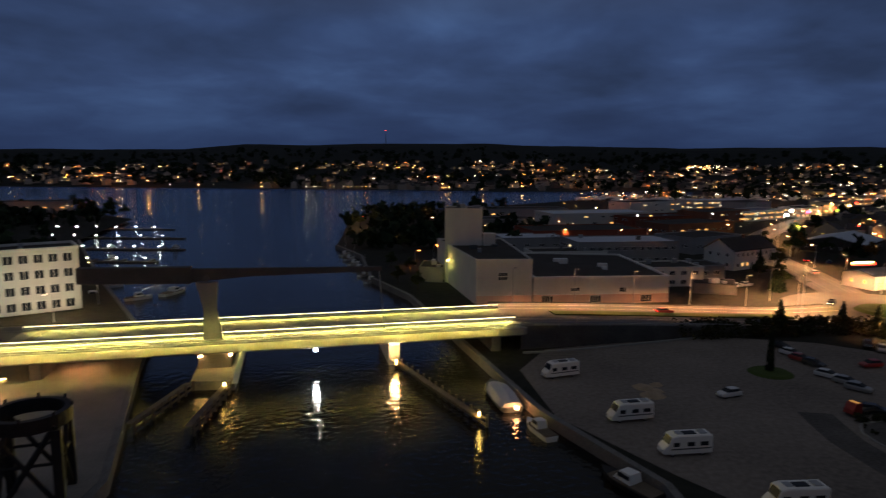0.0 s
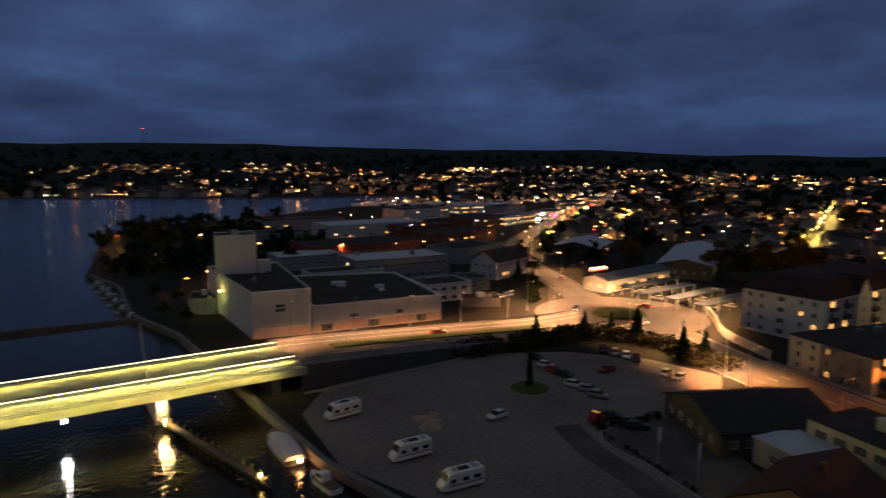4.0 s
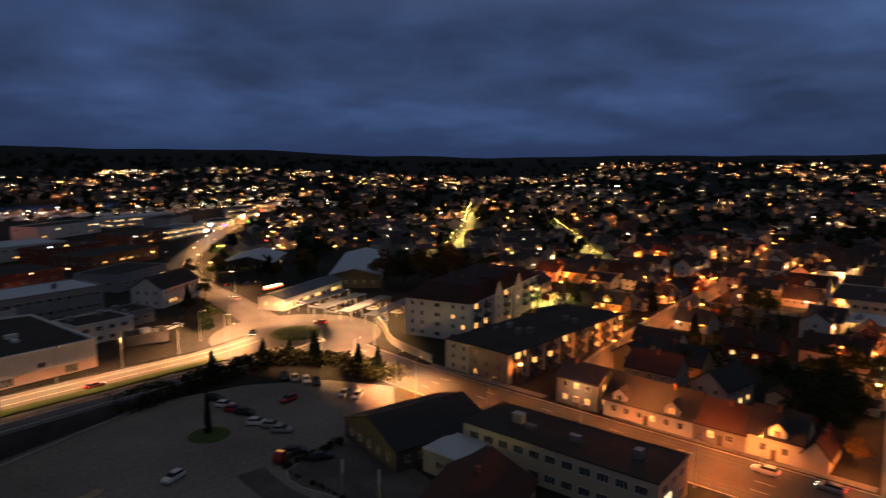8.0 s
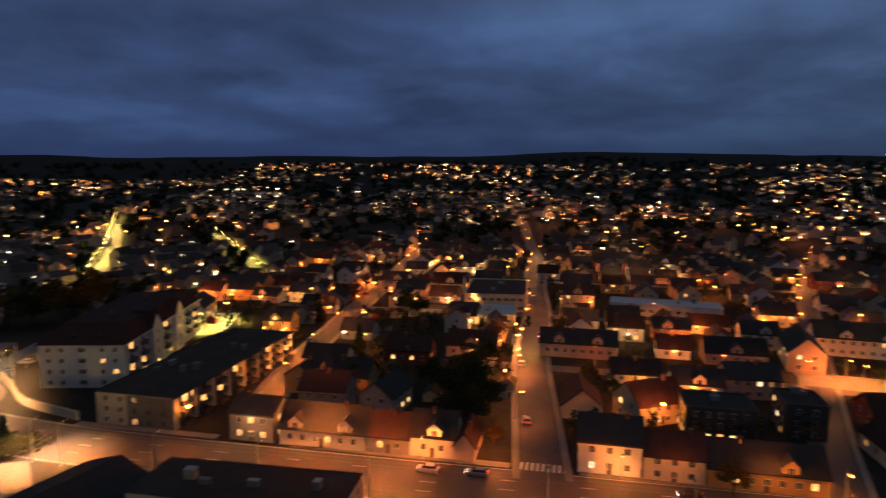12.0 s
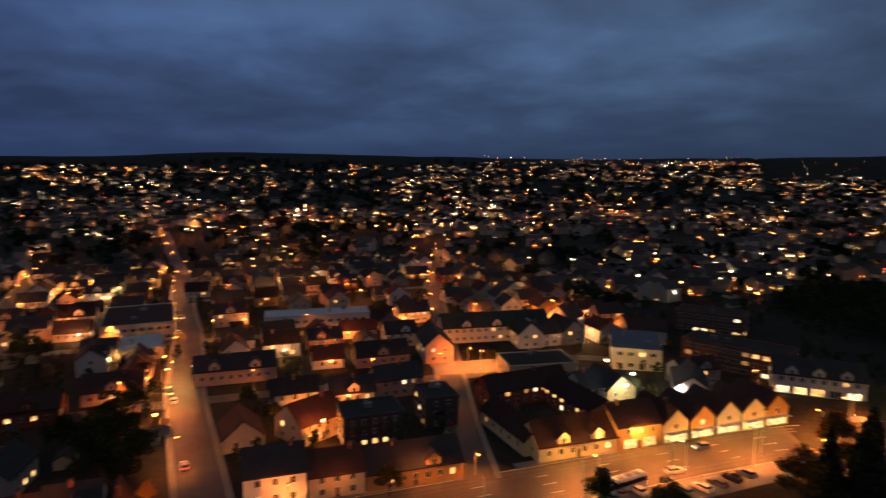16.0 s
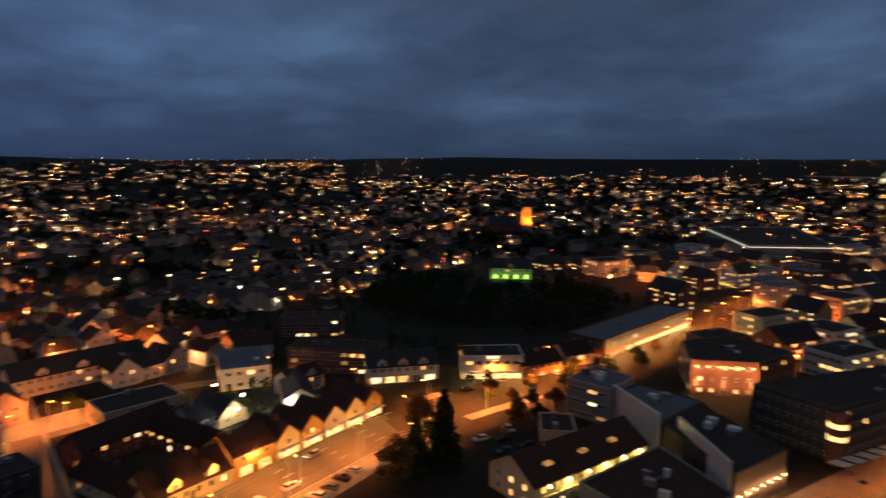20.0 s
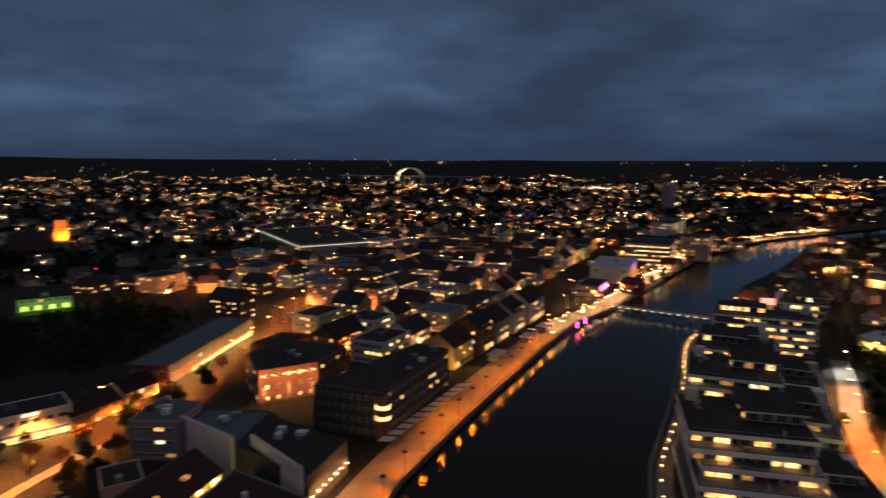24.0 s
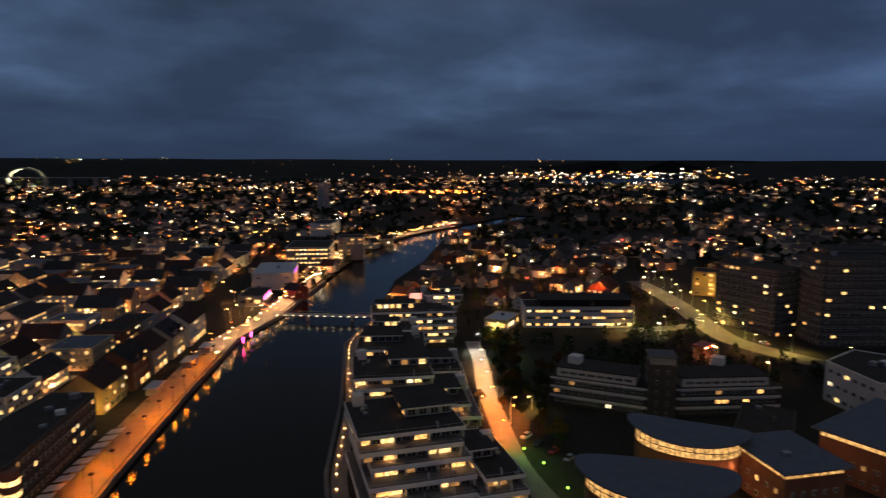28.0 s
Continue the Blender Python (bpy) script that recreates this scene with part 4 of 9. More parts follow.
def boat(x, y, rot, L=8.0, label="white motor boat moored at the quay", covered=False, lit=False, hull=None, mast=False, z=-1.5):
    t = thing("boat", x, y, z, rot, label, "boat", "moored boats")
    W = L * 0.17
    def sec(x, w, z0, z1):
        return [(x, 0, z0), (x, w * 0.75, z0 + 0.25), (x, w, z1), (x, -w, z1), (x, -w * 0.75, z0 + 0.25)]
    bm = loft(bmesh.new(), [sec(-L / 2, W * 0.85, -0.4, 0.75), sec(-L / 4, W, -0.45, 0.75), sec(L / 6, W, -0.45, 0.85), sec(L * 0.36, W * 0.6, -0.4, 1.0), sec(L / 2, 0.05, 0.1, 1.15)])
    bmesh.ops.recalc_face_normals(bm, faces=bm.faces)
    part("hull", bm, hull or WHITEPAINT, t)
    if covered:
        def arc(x, w, h):
            return [(x, -w, 0.8), (x, w, 0.8), (x, w * 0.7, 0.8 + h * 0.8), (x, 0, 0.8 + h), (x, -w * 0.7, 0.8 + h * 0.8)]
        bm = loft(bmesh.new(), [arc(-L * 0.48, W * 0.8, 0.8), arc(-L * 0.2, W * 0.95, 1.3), arc(L * 0.15, W * 0.9, 1.1), arc(L * 0.36, W * 0.45, 0.5)])
        bmesh.ops.recalc_face_normals(bm, faces=bm.faces)
        part("cover", bm, TARP, t)
    else:
        part("deck", prism([(-L * 0.48, -W * 0.8), (L * 0.2, -W * 0.9), (L * 0.42, -W * 0.3), (L * 0.42, W * 0.3), (L * 0.2, W * 0.9), (-L * 0.48, W * 0.8)], 0.8, 0.95), TIMBER, t)
        bm = loft(bmesh.new(), [[(-L * 0.12, -W * 0.7, 0.95), (-L * 0.12, W * 0.7, 0.95), (-L * 0.1, W * 0.6, 2.2), (-L * 0.1, -W * 0.6, 2.2)], [(L * 0.2, -W * 0.6, 0.95), (L * 0.2, W * 0.6, 0.95), (L * 0.1, W * 0.5, 2.15), (L * 0.1, -W * 0.5, 2.15)]])
        bmesh.ops.recalc_face_normals(bm, faces=bm.faces)
        part("cabin", bm, WHITEPAINT, t)
        part("cabin_window", box(-L * 0.09, -W * 0.66, 1.45, L * 0.11, W * 0.66, 1.95), WIN_WARM if lit else GLASS, t)
    if mast:
        part("mast", rod(bmesh.new(), (L * 0.05, 0, 0.9), (L * 0.05, 0, L * 1.2), 0.08, 0.05), GALV, t)
    return t

# ---- the drawbridge ----
def bridge():
    t = thing("drawbridge", -33.2, 130.5, 0, 13.14, "lit road drawbridge with glowing handrails over the river", "bridge")
    L0, L1 = -52, 50
    part("deck", box(L0, -9.9, 4.2, L1, 9.9, 5.0), CONCRETE, t)
    part("carriageway", box(L0, -2.6, 5.004, L1, 9.0, 5.06), PAVING, t, "pale worn concrete carriageway")
    part("walkway", box(L0, -9.6, 5.004, L1, -3.1, 5.14), PAVING, t)
    for y in (-10.05, 10.05):
        part("fascia", box(L0, y - 0.14, 3.9, L1, y + 0.14, 5.35), CONCRETE, t)
    for y in (-7.5, -2.5, 2.5, 7.5):
        part("girder", box(L0, y - 0.35, 3.0, L1, y + 0.35, 4.196), STEEL, t)
    part("kerb", box(L0, -3.1, 5.004, L1, -2.7, 5.22), CONCRETE, t)
    post = None
    for y in (-9.85, -2.9, 9.85):
        r = part("handrail", box(L0, y - 0.05, 6.0, L1, y + 0.05, 6.1), GALV, t)
        part("mid_rail", box(L0, y - 0.025, 5.6, L1, y + 0.025, 5.65), GALV, r)
        if y > -9:
            for k in range(int(L0), int(L1), 6):
                part("led_strip", box(k + 0.05, y - 0.045, 5.9, k + 5.95, y + 0.045, 5.992), GLOW_LED, r)
        for k in range(L0, L1 + 1, 5):
            if post is None:
                post = part("rail_post", box(-0.04, -0.04, 5.1, 0.04, 0.04, 5.995), GALV, t)
                post.matrix_basis = pose(k, y, 0)
            else:
                share(post, t, pose(k, y, 0))
    # piers and their fender walls
    for k, w in ((-13, 6.0), (22, 2.2), (-44, 2.0), (44, 2.0)):
        bm = prism([(k - w / 2, -8), (k + w / 2, -8), (k + w / 2, 8), (k - w / 2, 8)], -4, 2.996)
        part("pier", bm, DARKCON, t)
    part("pier_base", prism([(-16.4, -15.2), (-8.6, -16.2), (-8.4, 9), (-16.6, 9)], -4, 0.2), DARKCON, t)
    for x0, y0, x1, y1, n in ((21.6, -9.0, 30.7, -42.6, 15), (-9.6, -16.4, -13.6, -36.0, 9), (-16.6, -15.4, -22.5, -33.0, 8)):
        d = Vector((x1 - x0, y1 - y0, 0)).normalized()
        side = Vector((-d.y, d.x, 0)) * 0.75
        for z0, z1 in ((-1.2, -0.9), (-0.3, 0.0)):
            part("fender_beam", strip([(x0, y0, 0), (x1, y1, 0)], 0.62, 0.38, z0, z1), TIMBER, t)
        part("fender_walk", strip([(x0, y0, 0), (x1, y1, 0)], 0.36, -0.7, 0.02, 0.12), TIMBER, t)
        for i in range(n):
            p = Vector((x0, y0, 0)) + (Vector((x1, y1, 0)) - Vector((x0, y0, 0))) * (i / (n - 1)) + side
            part("fender_pile", rod(bmesh.new(), (p.x, p.y, -4), (p.x, p.y, 0.55), 0.2), TIMBER, t)
    # sloping gangway from the deck to the fender
    part("gangway", loft(bmesh.new(), [[(-7.9, -9.95, 3.9), (-6.9, -9.95, 3.9), (-6.9, -9.95, 4.05), (-7.9, -9.95, 4.05)], [(-9.0, -18.0, 0.15), (-8.0, -18.0, 0.15), (-8.0, -18.0, 0.3), (-9.0, -18.0, 0.3)]]), GALV, t)
    for q in (0.0, 1.0):
        part("gangway_rail", rod(bmesh.new(), (-7.9 + q, -9.95, 5.0), (-9.0 + q, -18.0, 1.25), 0.04), GALV, t)
    # balance beam on its pylon
    bm = loft(bmesh.new(), [[(-15.2, -5.2, 5), (-11.6, -5.2, 5), (-11.6, -3.6, 5), (-15.2, -3.6, 5)], [(-15.0, -5.1, 11), (-12.6, -5.1, 11), (-12.6, -3.7, 11), (-15.0, -3.7, 11)], [(-16.2, -5.0, 16.5), (-12.2, -5.0, 16.5), (-12.2, -3.8, 16.5), (-16.2, -3.8, 16.5)]])
    part("pylon", bm, CONCRETE, t)
    part("counterweight", loft(bmesh.new(), [[(-37, -5.3, 17.0), (-37, -3.3, 17.0), (-37, -3.3, 20.0), (-37, -5.3, 20.0)], [(-17, -5.3, 16.4), (-17, -3.3, 16.4), (-17, -3.3, 19.6), (-17, -5.3, 19.6)]]), BEAMSTEEL, t)
    part("balance_beam", loft(bmesh.new(), [[(-17, -4.9, 16.6), (-17, -3.7, 16.6), (-17, -3.7, 19.2), (-17, -4.9, 19.2)], [(-6, -4.8, 17.4), (-6, -3.8, 17.4), (-6, -3.8, 19.0), (-6, -4.8, 19.0)], [(20, -4.6, 17.6), (20, -4.0, 17.6), (20, -4.0, 18.5), (20, -4.6, 18.5)]]), BEAMSTEEL, t)
    part("hanger", rod(bmesh.new(), (19.5, -4.3, 17.6), (20.5, -4.3, 5.3), 0.14), GALV, t)
    part("hinge", rod(bmesh.new(), (-14.2, -5.6, 17.3), (-14.2, -3.0, 17.3), 0.6, 0.6, 12), STEEL, t)
    for x, y, z in ((22, -8.4, 3.4), (-10, -8.4, 2.6), (-15.5, -8.4, 2.6)):
        part("pier_lamp", box(x - 0.3, y, z, x + 0.3, y + 0.3, z + 0.35), GLOW_WARM, t)
    for x, y in ((30.4, -41.5), (21.9, -11.5), (-10.2, -18.6)):
        part("beacon", rod(bmesh.new(), (x, y, -0.4), (x, y, 0.7), 0.16), GLOW_LEMON, t)
    part("under_lamp", box(5.9, -8.6, 2.4, 6.5, -8.0, 2.9), GLOW_COOL, t)
    return t


BRIDGE = bridge()
BM = BRIDGE.matrix_basis
for k in range(-46, 50, 10):
    for y, w in ((-2.9, 1250), (9.7, 720)):
        d = bpy.data.lights.new("rail_light", "AREA")
        d.shape, d.size, d.size_y, d.color, d.energy = "RECTANGLE", 9.6, 0.12, (1.0, 0.80, 0.17), w
        o = new("rail_light", d)
        tip = -1.0 if y < 0 else -0.8
        p = BM @ Vector((k, y - 0.15, 5.9))
        aim = BM @ Vector((k, y - 0.15 + tip * 3.0, 4.9))
        z_ax = (p - aim).normalized()
        x_ax = (BM.to_3x3() @ Vector((1, 0, 0))).normalized()
        y_ax = z_ax.cross(x_ax)
        o.matrix_basis = Matrix.Translation(p) @ Matrix((x_ax, y_ax, z_ax)).transposed().to_4x4()
for k in range(-46, 50, 12):
    d = bpy.data.lights.new("fascia_light", "AREA")
    d.shape, d.size, d.size_y, d.color, d.energy = "RECTANGLE", 11.0, 0.1, (1.0, 0.80, 0.17), 370
    o = new("fascia_light", d)
    p, q = BM @ Vector((k, -11.4, 5.9)), BM @ Vector((k, -10.1, 4.6))
    z_ax, x_ax = (p - q).normalized(), (BM.to_3x3() @ Vector((1, 0, 0))).normalized()
    o.matrix_basis = Matrix.Translation(p) @ Matrix((x_ax, z_ax.cross(x_ax), z_ax)).transposed().to_4x4()
for x, y, z, c, w in ((22, -9.2, 3.2, (1.0, 0.6, 0.25), 5000), (-10, -10.2, 2.4, LEMON, 110), (-15.5, -10.2, 2.4, LEMON, 70), (6.2, -8.8, 2.2, COOL, 1900), (30.4, -41.9, 1.2, LEMON, 260), (21.9, -12.0, 1.2, WARM, 160), (-10.2, -19.1, 1.2, LEMON, 260)):
    p = BM @ Vector((x, y, z))
    lamp("pier_light", p.x, p.y, p.z, c, w, 0.3)

# retaining wall below the ramp and its rail
ramp = ROADS["bridge"]
wall_line = [(x, y, z) for x, y, z in offset_line(ramp, -12.3)]
bm = bmesh.new()
for (x0, y0, z0), (x1, y1, z1) in zip(wall_line, wall_line[1:]):
    q = [bm.verts.new(c) for c in ((x0, y0, -0.2), (x1, y1, -0.2), (x1, y1, z1 + 0.3), (x0, y0, z0 + 0.3))]
    bm.faces.new(q)
bmesh.ops.solidify(bm, geom=list(bm.faces), thickness=0.35)
tagged(part("retaining_wall", bm, DARKCON), "dark concrete retaining wall below the bridge ramp", "wall", kind="structure")
far_line = offset_line(ramp, 12.3)
bm = bmesh.new()
for (x0, y0, z0), (x1, y1, z1) in zip(far_line, far_line[1:]):
    bm.faces.new([bm.verts.new(c) for c in ((x0, y0, -0.2), (x1, y1, -0.2), (x1, y1, z1 + 0.3), (x0, y0, z0 + 0.3))])
bmesh.ops.solidify(bm, geom=list(bm.faces), thickness=0.35)
tagged(part("retaining_wall", bm, DARKCON), "concrete wall along the far side of the ramp", "wall", kind="structure")
rail = thing("guard_rail", 0, 0, 0, 0, "steel guard rail along the bridge ramp", "guard rail")
part("beam", strip([(x, y, z) for x, y, z in wall_line], 0.04, -0.04, 0.75, 1.0), GALV, rail)
for i, (x, y, z) in enumerate(wall_line[::2]):
    part("post", box(x - 0.05, y - 0.05, z, x + 0.05, y + 0.05, z + 0.76), GALV, rail)
verge = [(x, y, z + 0.12) for x, y, z in smooth_line([(26, 149, 4.4), (40, 152, 3.6), (66, 158, 1.8), (90, 162.5, 0.5)], 4)]
tagged(part("median", strip(verge, 1.9, -1.9, -0.1, 0.2), GRASS), "grass strip between the two carriageways", "grass verge", kind="structure")
for off in (-9.6, -5.4, 5.2, 9.2):
    tagged(part("road_line", strip([(x, y, z + 0.09) for x, y, z in offset_line(ramp, off)], 0.09, -0.09, 0, 0.012), ROADPAINT), "worn white edge line along the road", "road marking", kind="structure")
for nm, pts in (("road", ramp),):
    lamps_along("warm", [(x, y, z) for x, y, z in pts], 17, 12.8, 26000, 9.0, 0.4)
lamps_along("warm", ROADS["west"], 30, -10.5, 6000, 9.0, 0.6)

# ---- factory on the spit ----
def hall(name, pts, h, wall, roof, label, cat="factory", parapet=0.6, bands=()):
    x0, y0 = pts[0]
    t = thing(name, x0, y0, 0, 0, label, cat)
    q = [(x - x0, y - y0) for x, y in pts]
    c = (sum(p[0] for p in q) / len(q), sum(p[1] for p in q) / len(q))
    part("wall", prism(q, -0.2, h), wall, t)
    inner = [(c[0] + (x - c[0]) * 0.97, c[1] + (y - c[1]) * 0.97) for x, y in q]
    outer = [(c[0] + (x - c[0]) * 1.005, c[1] + (y - c[1]) * 1.005) for x, y in q]
    bm = bmesh.new()
    n = len(q)
    rings = [[bm.verts.new((*p, z)) for p in ring] for ring, z in ((outer, h + 0.004), (outer, h + parapet), (inner, h + parapet), (inner, h + 0.004))]
    for a, b in zip(rings, rings[1:] + rings[:1]):
        for i in range(n):
            bm.faces.new((a[i], a[(i + 1) % n], b[(i + 1) % n], b[i]))
    part("parapet", bm, wall, t)
    part("roof", prism(inner, h + 0.004, h + 0.15), roof, t)
    for i in range(5):
        f = [rnd.random() for _ in q]
        s = sum(f)
        ux, uy = sum(k * p[0] for k, p in zip(f, inner)) / s, sum(k * p[1] for k, p in zip(f, inner)) / s
        a, b = rnd.uniform(0.5, 1.5), rnd.uniform(0.5, 1.2)
        part("roof_unit", box(ux - a, uy - b, h + 0.154, ux + a, uy + b, h + rnd.uniform(0.8, 1.9)), rnd.choice((GALV, WHITEPAINT, STEEL)), t)
    return t


FA = hall("factory_hall", [(9.4, 177.5), (25.3, 179), (21, 232), (-2, 229)], 12.4, WHITEWALL, DARKROOF, "tall white rendered factory hall with a flat black roof")
FB = hall("factory_hall", [(25.8, 179.2), (65.5, 183), (63, 228), (21.8, 232)], 7.2, WHITEWALL, DARKROOF, "long low white factory hall with a flat black roof")
for t, a, b, h in ((FA, (0, 0), (15.9, 1.5), 12), (FB, (0, 0), (39.7, 3.8), 7)):
    d = Vector(b).normalized()
    part("plinth", strip([(a[0], a[1], 0), (b[0], b[1], 0)], 0.0, -0.08, -0.2, 2.6), PINKWALL, t, "pale ochre painted lower wall")
window(FA, "dark", "b", 7.5, 0.66, 8.2, 5.4)
window(FA, "dark", "b", 7.5, 0.66, 7.0, 5.4)
for x, z, s in ((4, 0.2, "s"), (12, 3.6, "b"), (18, 0.2, "s"), (26, 3.2, "w"), (33, 0.2, "s")):
    window(FB, "dark", s, x, x * 0.0957 - 0.1, z, 5.5)
hall("tower", [(0.6, 212.5), (13, 212.5), (13, 224), (0.6, 224)], 24.4, WHITEWALL, DARKROOF, "square white factory tower rising above the hall", "tower")
part("stair_tower", box(0, 0, 0, 4, 4, 4), WHITEWALL, thing("roof_house", 13.4, 212, 12.55, 0, "small white plant room on the hall roof", "plant room"))
hall("outbuilding", [(-8, 214), (0.0, 212), (0.4, 226), (-7, 228)], 4.5, CONCRETE, DARKROOF, "low concrete outbuilding beside the factory hall", "outbuilding")
flat_block(72, 262, 42, 22, 9, 8, GREYWALL, METALROOF, "pale grey works building with two rows of windows", "works_building", "factory", 2, 0.05, 3.2)
flat_block(48, 250, 30, 12, 6, 8, WHITEWALL, DARKROOF, "low white workshop with a flat roof", "workshop", "factory", 1, 0.05, 4)
flat_block(76, 214, 18, 14, 6, 8, WHITEWALL, DARKROOF, "low white workshop beside the yard", "workshop", "factory", 2, 0.05, 4)
flat_block(88, 226, 20, 12, 4.5, 12, GREYWALL, DARKROOF, "grey workshop with a flat roof", "workshop", "factory", 1, 0.05, 4)
house(117, 251, 26, 13, 7.5, 32, WHITEWALL, SLATEROOF, 4, 0.22, storeys=2, name="works_office", where="at the roundabout corner")
hall("shed", [(78, 196), (90, 193), (92, 199), (80, 203)], 3.0, DARKCON, DARKROOF, "low grey shed with a felt roof in the yard", "shed", 0.2)
for x, y, r in ((96, 206, 20), (100, 208, 25)):
    car(x, y, r, "white")
tree("conifer", 104.8, 198, 11); tree("conifer", 118, 236, 9); tree("leafy", 109, 203, 8); tree("leafy", 112, 224, 7)
lamp("yard_light", 0.4, 207, 7, (0.8, 1.0, 0.2), 160, 0.3)
part("lamp_head", box(-0.3, -0.3, 0, 0.3, 0.3, 0.4), GLOW_LEMON, thing("wall_lamp", 1.6, 208, 8, 0, "yellow wall lamp on the factory side", "lamp"))
# industry behind
for x, y, w, d, h, r, wl_, rf in ((70, 330, 60, 30, 7, 12, REDWALL, DARKROOF), (140, 370, 50, 26, 7, 25, BRICK, DARKROOF), (40, 300, 30, 20, 6, 10, GREYWALL, METALROOF), (120, 300, 34, 22, 7, 30, GREYWALL, DARKROOF), (30, 400, 50, 22, 6, 5, GREYWALL, DARKROOF), (100, 430, 70, 30, 8, 15, WHITEWALL, METALROOF), (190, 450, 50, 24, 8, 35, BRICK, DARKROOF), (60, 480, 60, 25, 7, 8, GREYWALL, DARKROOF), (170, 540, 60, 24, 9, 30, WHITEWALL, DARKROOF), (250, 530, 40, 22, 10, 38, GREYWALL, DARKROOF)):
    flat_block(x, y, w, d, h, r, wl_, rf, "long flat-roofed industrial building in the works district", "industrial_building", "factory", 1 if h < 8 else 2, 0.12, 6, "b")
for x, y, k in ((20, 330, "warm"), (58, 312, "warm"), (85, 310, "warm"), (100, 312, "warm"), (-8, 380, "warm"), (120, 400, "white"), (150, 340, "warm"), (175, 420, "white"), (110, 470, "white"), (215, 500, "white")):
    street_lamp(k, x, y, 0, 2500, 8)
for i in range(6):
    street_lamp("warm", 54.9 + 6.44 * i, 385.6 - 8.9 * i, 215, 3000, 7)
for x, y in ((-27, 320), (-11, 248), (-30, 372), (-4, 262)):
    street_lamp("sodium", x, y, 0, 5000, 6)
for x, y, h in ((-45, 420, 9), (-30, 440, 8), (-10, 460, 9), (-48, 330, 7), (-18, 290, 8), (-15, 210, 6), (-8, 200, 6), (0, 520, 9), (-40, 500, 9), (30, 545, 8), (-20, 420, 8), (5, 400, 8), (-36, 385, 9), (-30, 350, 7), (-50, 470, 10), (-25, 540, 9), (10, 500, 8), (-52, 400, 8), (-20, 245, 6), (-12, 232, 6)):
    tree("leafy", x, y, h)
for i in range(6):
    boat(-44 + 3.8 * i, 285 - 13 * i, 60, 7, "white pleasure boat moored at the spit", mast=i % 2 == 0)

# ---- island bank ----
WB = flat_block(-115.5, 167.5, 32, 14, 16.5, 36.3, WHITEWALL, DARKROOF, "white four-storey apartment block with dark windows", storeys=4, lit=0.0, gap=3.2, size="q", parapet=0.8, units=3)
part("brick_gable", box(16.0, -6.96, -0.2, 16.06, 6.96, 16.45), BRICK, WB, "red brick end wall")
q = WB.matrix_basis @ Vector((16.9, -5.6, 10.4))
part("wall_lamp", box(16.06, -5.8, 10.2, 16.4, -5.4, 10.7), GLOW_WARM, WB)
lamp("wall_light", q.x, q.y, q.z, (1.0, 0.62, 0.3), 420, 0.2)
for x, y in ((-98, 160), (-108, 150), (-118, 143)):
    lamp("facade_light", x, y, 6.2, (1.0, 0.8, 0.5), 2200, 0.4)
street_lamp("warm", -97, 156, 200, 5000, 7)
street_lamp("warm", -96.5, 176, 200, 2500, 12)
tagged(part("quay_paving", prism([(-43, 76), (-61, 123), (-68, 142), (-88, 150), (-98, 118), (-80, 70), (-42, 40)], -0.1, 0.05), PAVING), "paved quay below the bridge lit by a warm lamp", "pavement", kind="structure")
for x, y in ((-68, 118), (-76, 104)):
    lamp("bridge_soffit_light", x, y, 2.6, WARM, 900, 0.4)
for i in range(4):
    part("lamp_strip", box(-1.2, -0.15, 0, 1.2, 0.15, 0.12), GLOW_LEMON, thing("step_light", -84 + 1.2 * i, 104 + 2.5 * i, 0.3, 60, "yellow strip light on the quay steps", "lamp", "step lights"))


def crane_tower(x, y):
    t = thing("crane_tower", x, y, 0, 20, "old black steel crane tower with a ring top", "crane")
    R, H = 4.4, 11.2
    bm = bmesh.new()
    n = 28
    secs = []
    for r, z in ((R, H), (R, H - 1.6), (R - 0.8, H - 1.6), (R - 0.8, H)):
        secs.append([bm.verts.new((r * math.cos(math.tau * i / n), r * math.sin(math.tau * i / n), z)) for i in range(n)])
    for a, b in zip(secs, secs[1:] + secs[:1]):
        for i in range(n):
            bm.faces.new((a[i], a[(i + 1) % n], b[(i + 1) % n], b[i]))
    bmesh.ops.recalc_face_normals(bm, faces=bm.faces)
    part("ring", bm, BLACKSTEEL, t)
    legs = [(3.2, 3.2), (-3.2, 3.2), (-3.2, -3.2), (3.2, -3.2)]
    for a, b in legs:
        part("leg", box(a - 0.5, b - 0.5, 0, a + 0.5, b + 0.5, H - 1.6), BLACKSTEEL, t)
    for (a, b), (c, d) in zip(legs, legs[1:] + legs[:1]):
        for z0, z1 in ((0.2, H - 1.2), (H - 1.2, 0.2)):
            part("brace", rod(bmesh.new(), (a, b, z0), (c, d, z1), 0.3), BLACKSTEEL, t)
        part("cross_beam", rod(bmesh.new(), (a, b, H * 0.5), (c, d, H * 0.5), 0.2), BLACKSTEEL, t)
    for a in range(0, 360, 45):
        part("bracket", rod(bmesh.new(), (R * math.cos(radians(a)), R * math.sin(radians(a)), H), (R * math.cos(radians(a)), R * math.sin(radians(a)), H + 0.45), 0.13), BLACKSTEEL, t)


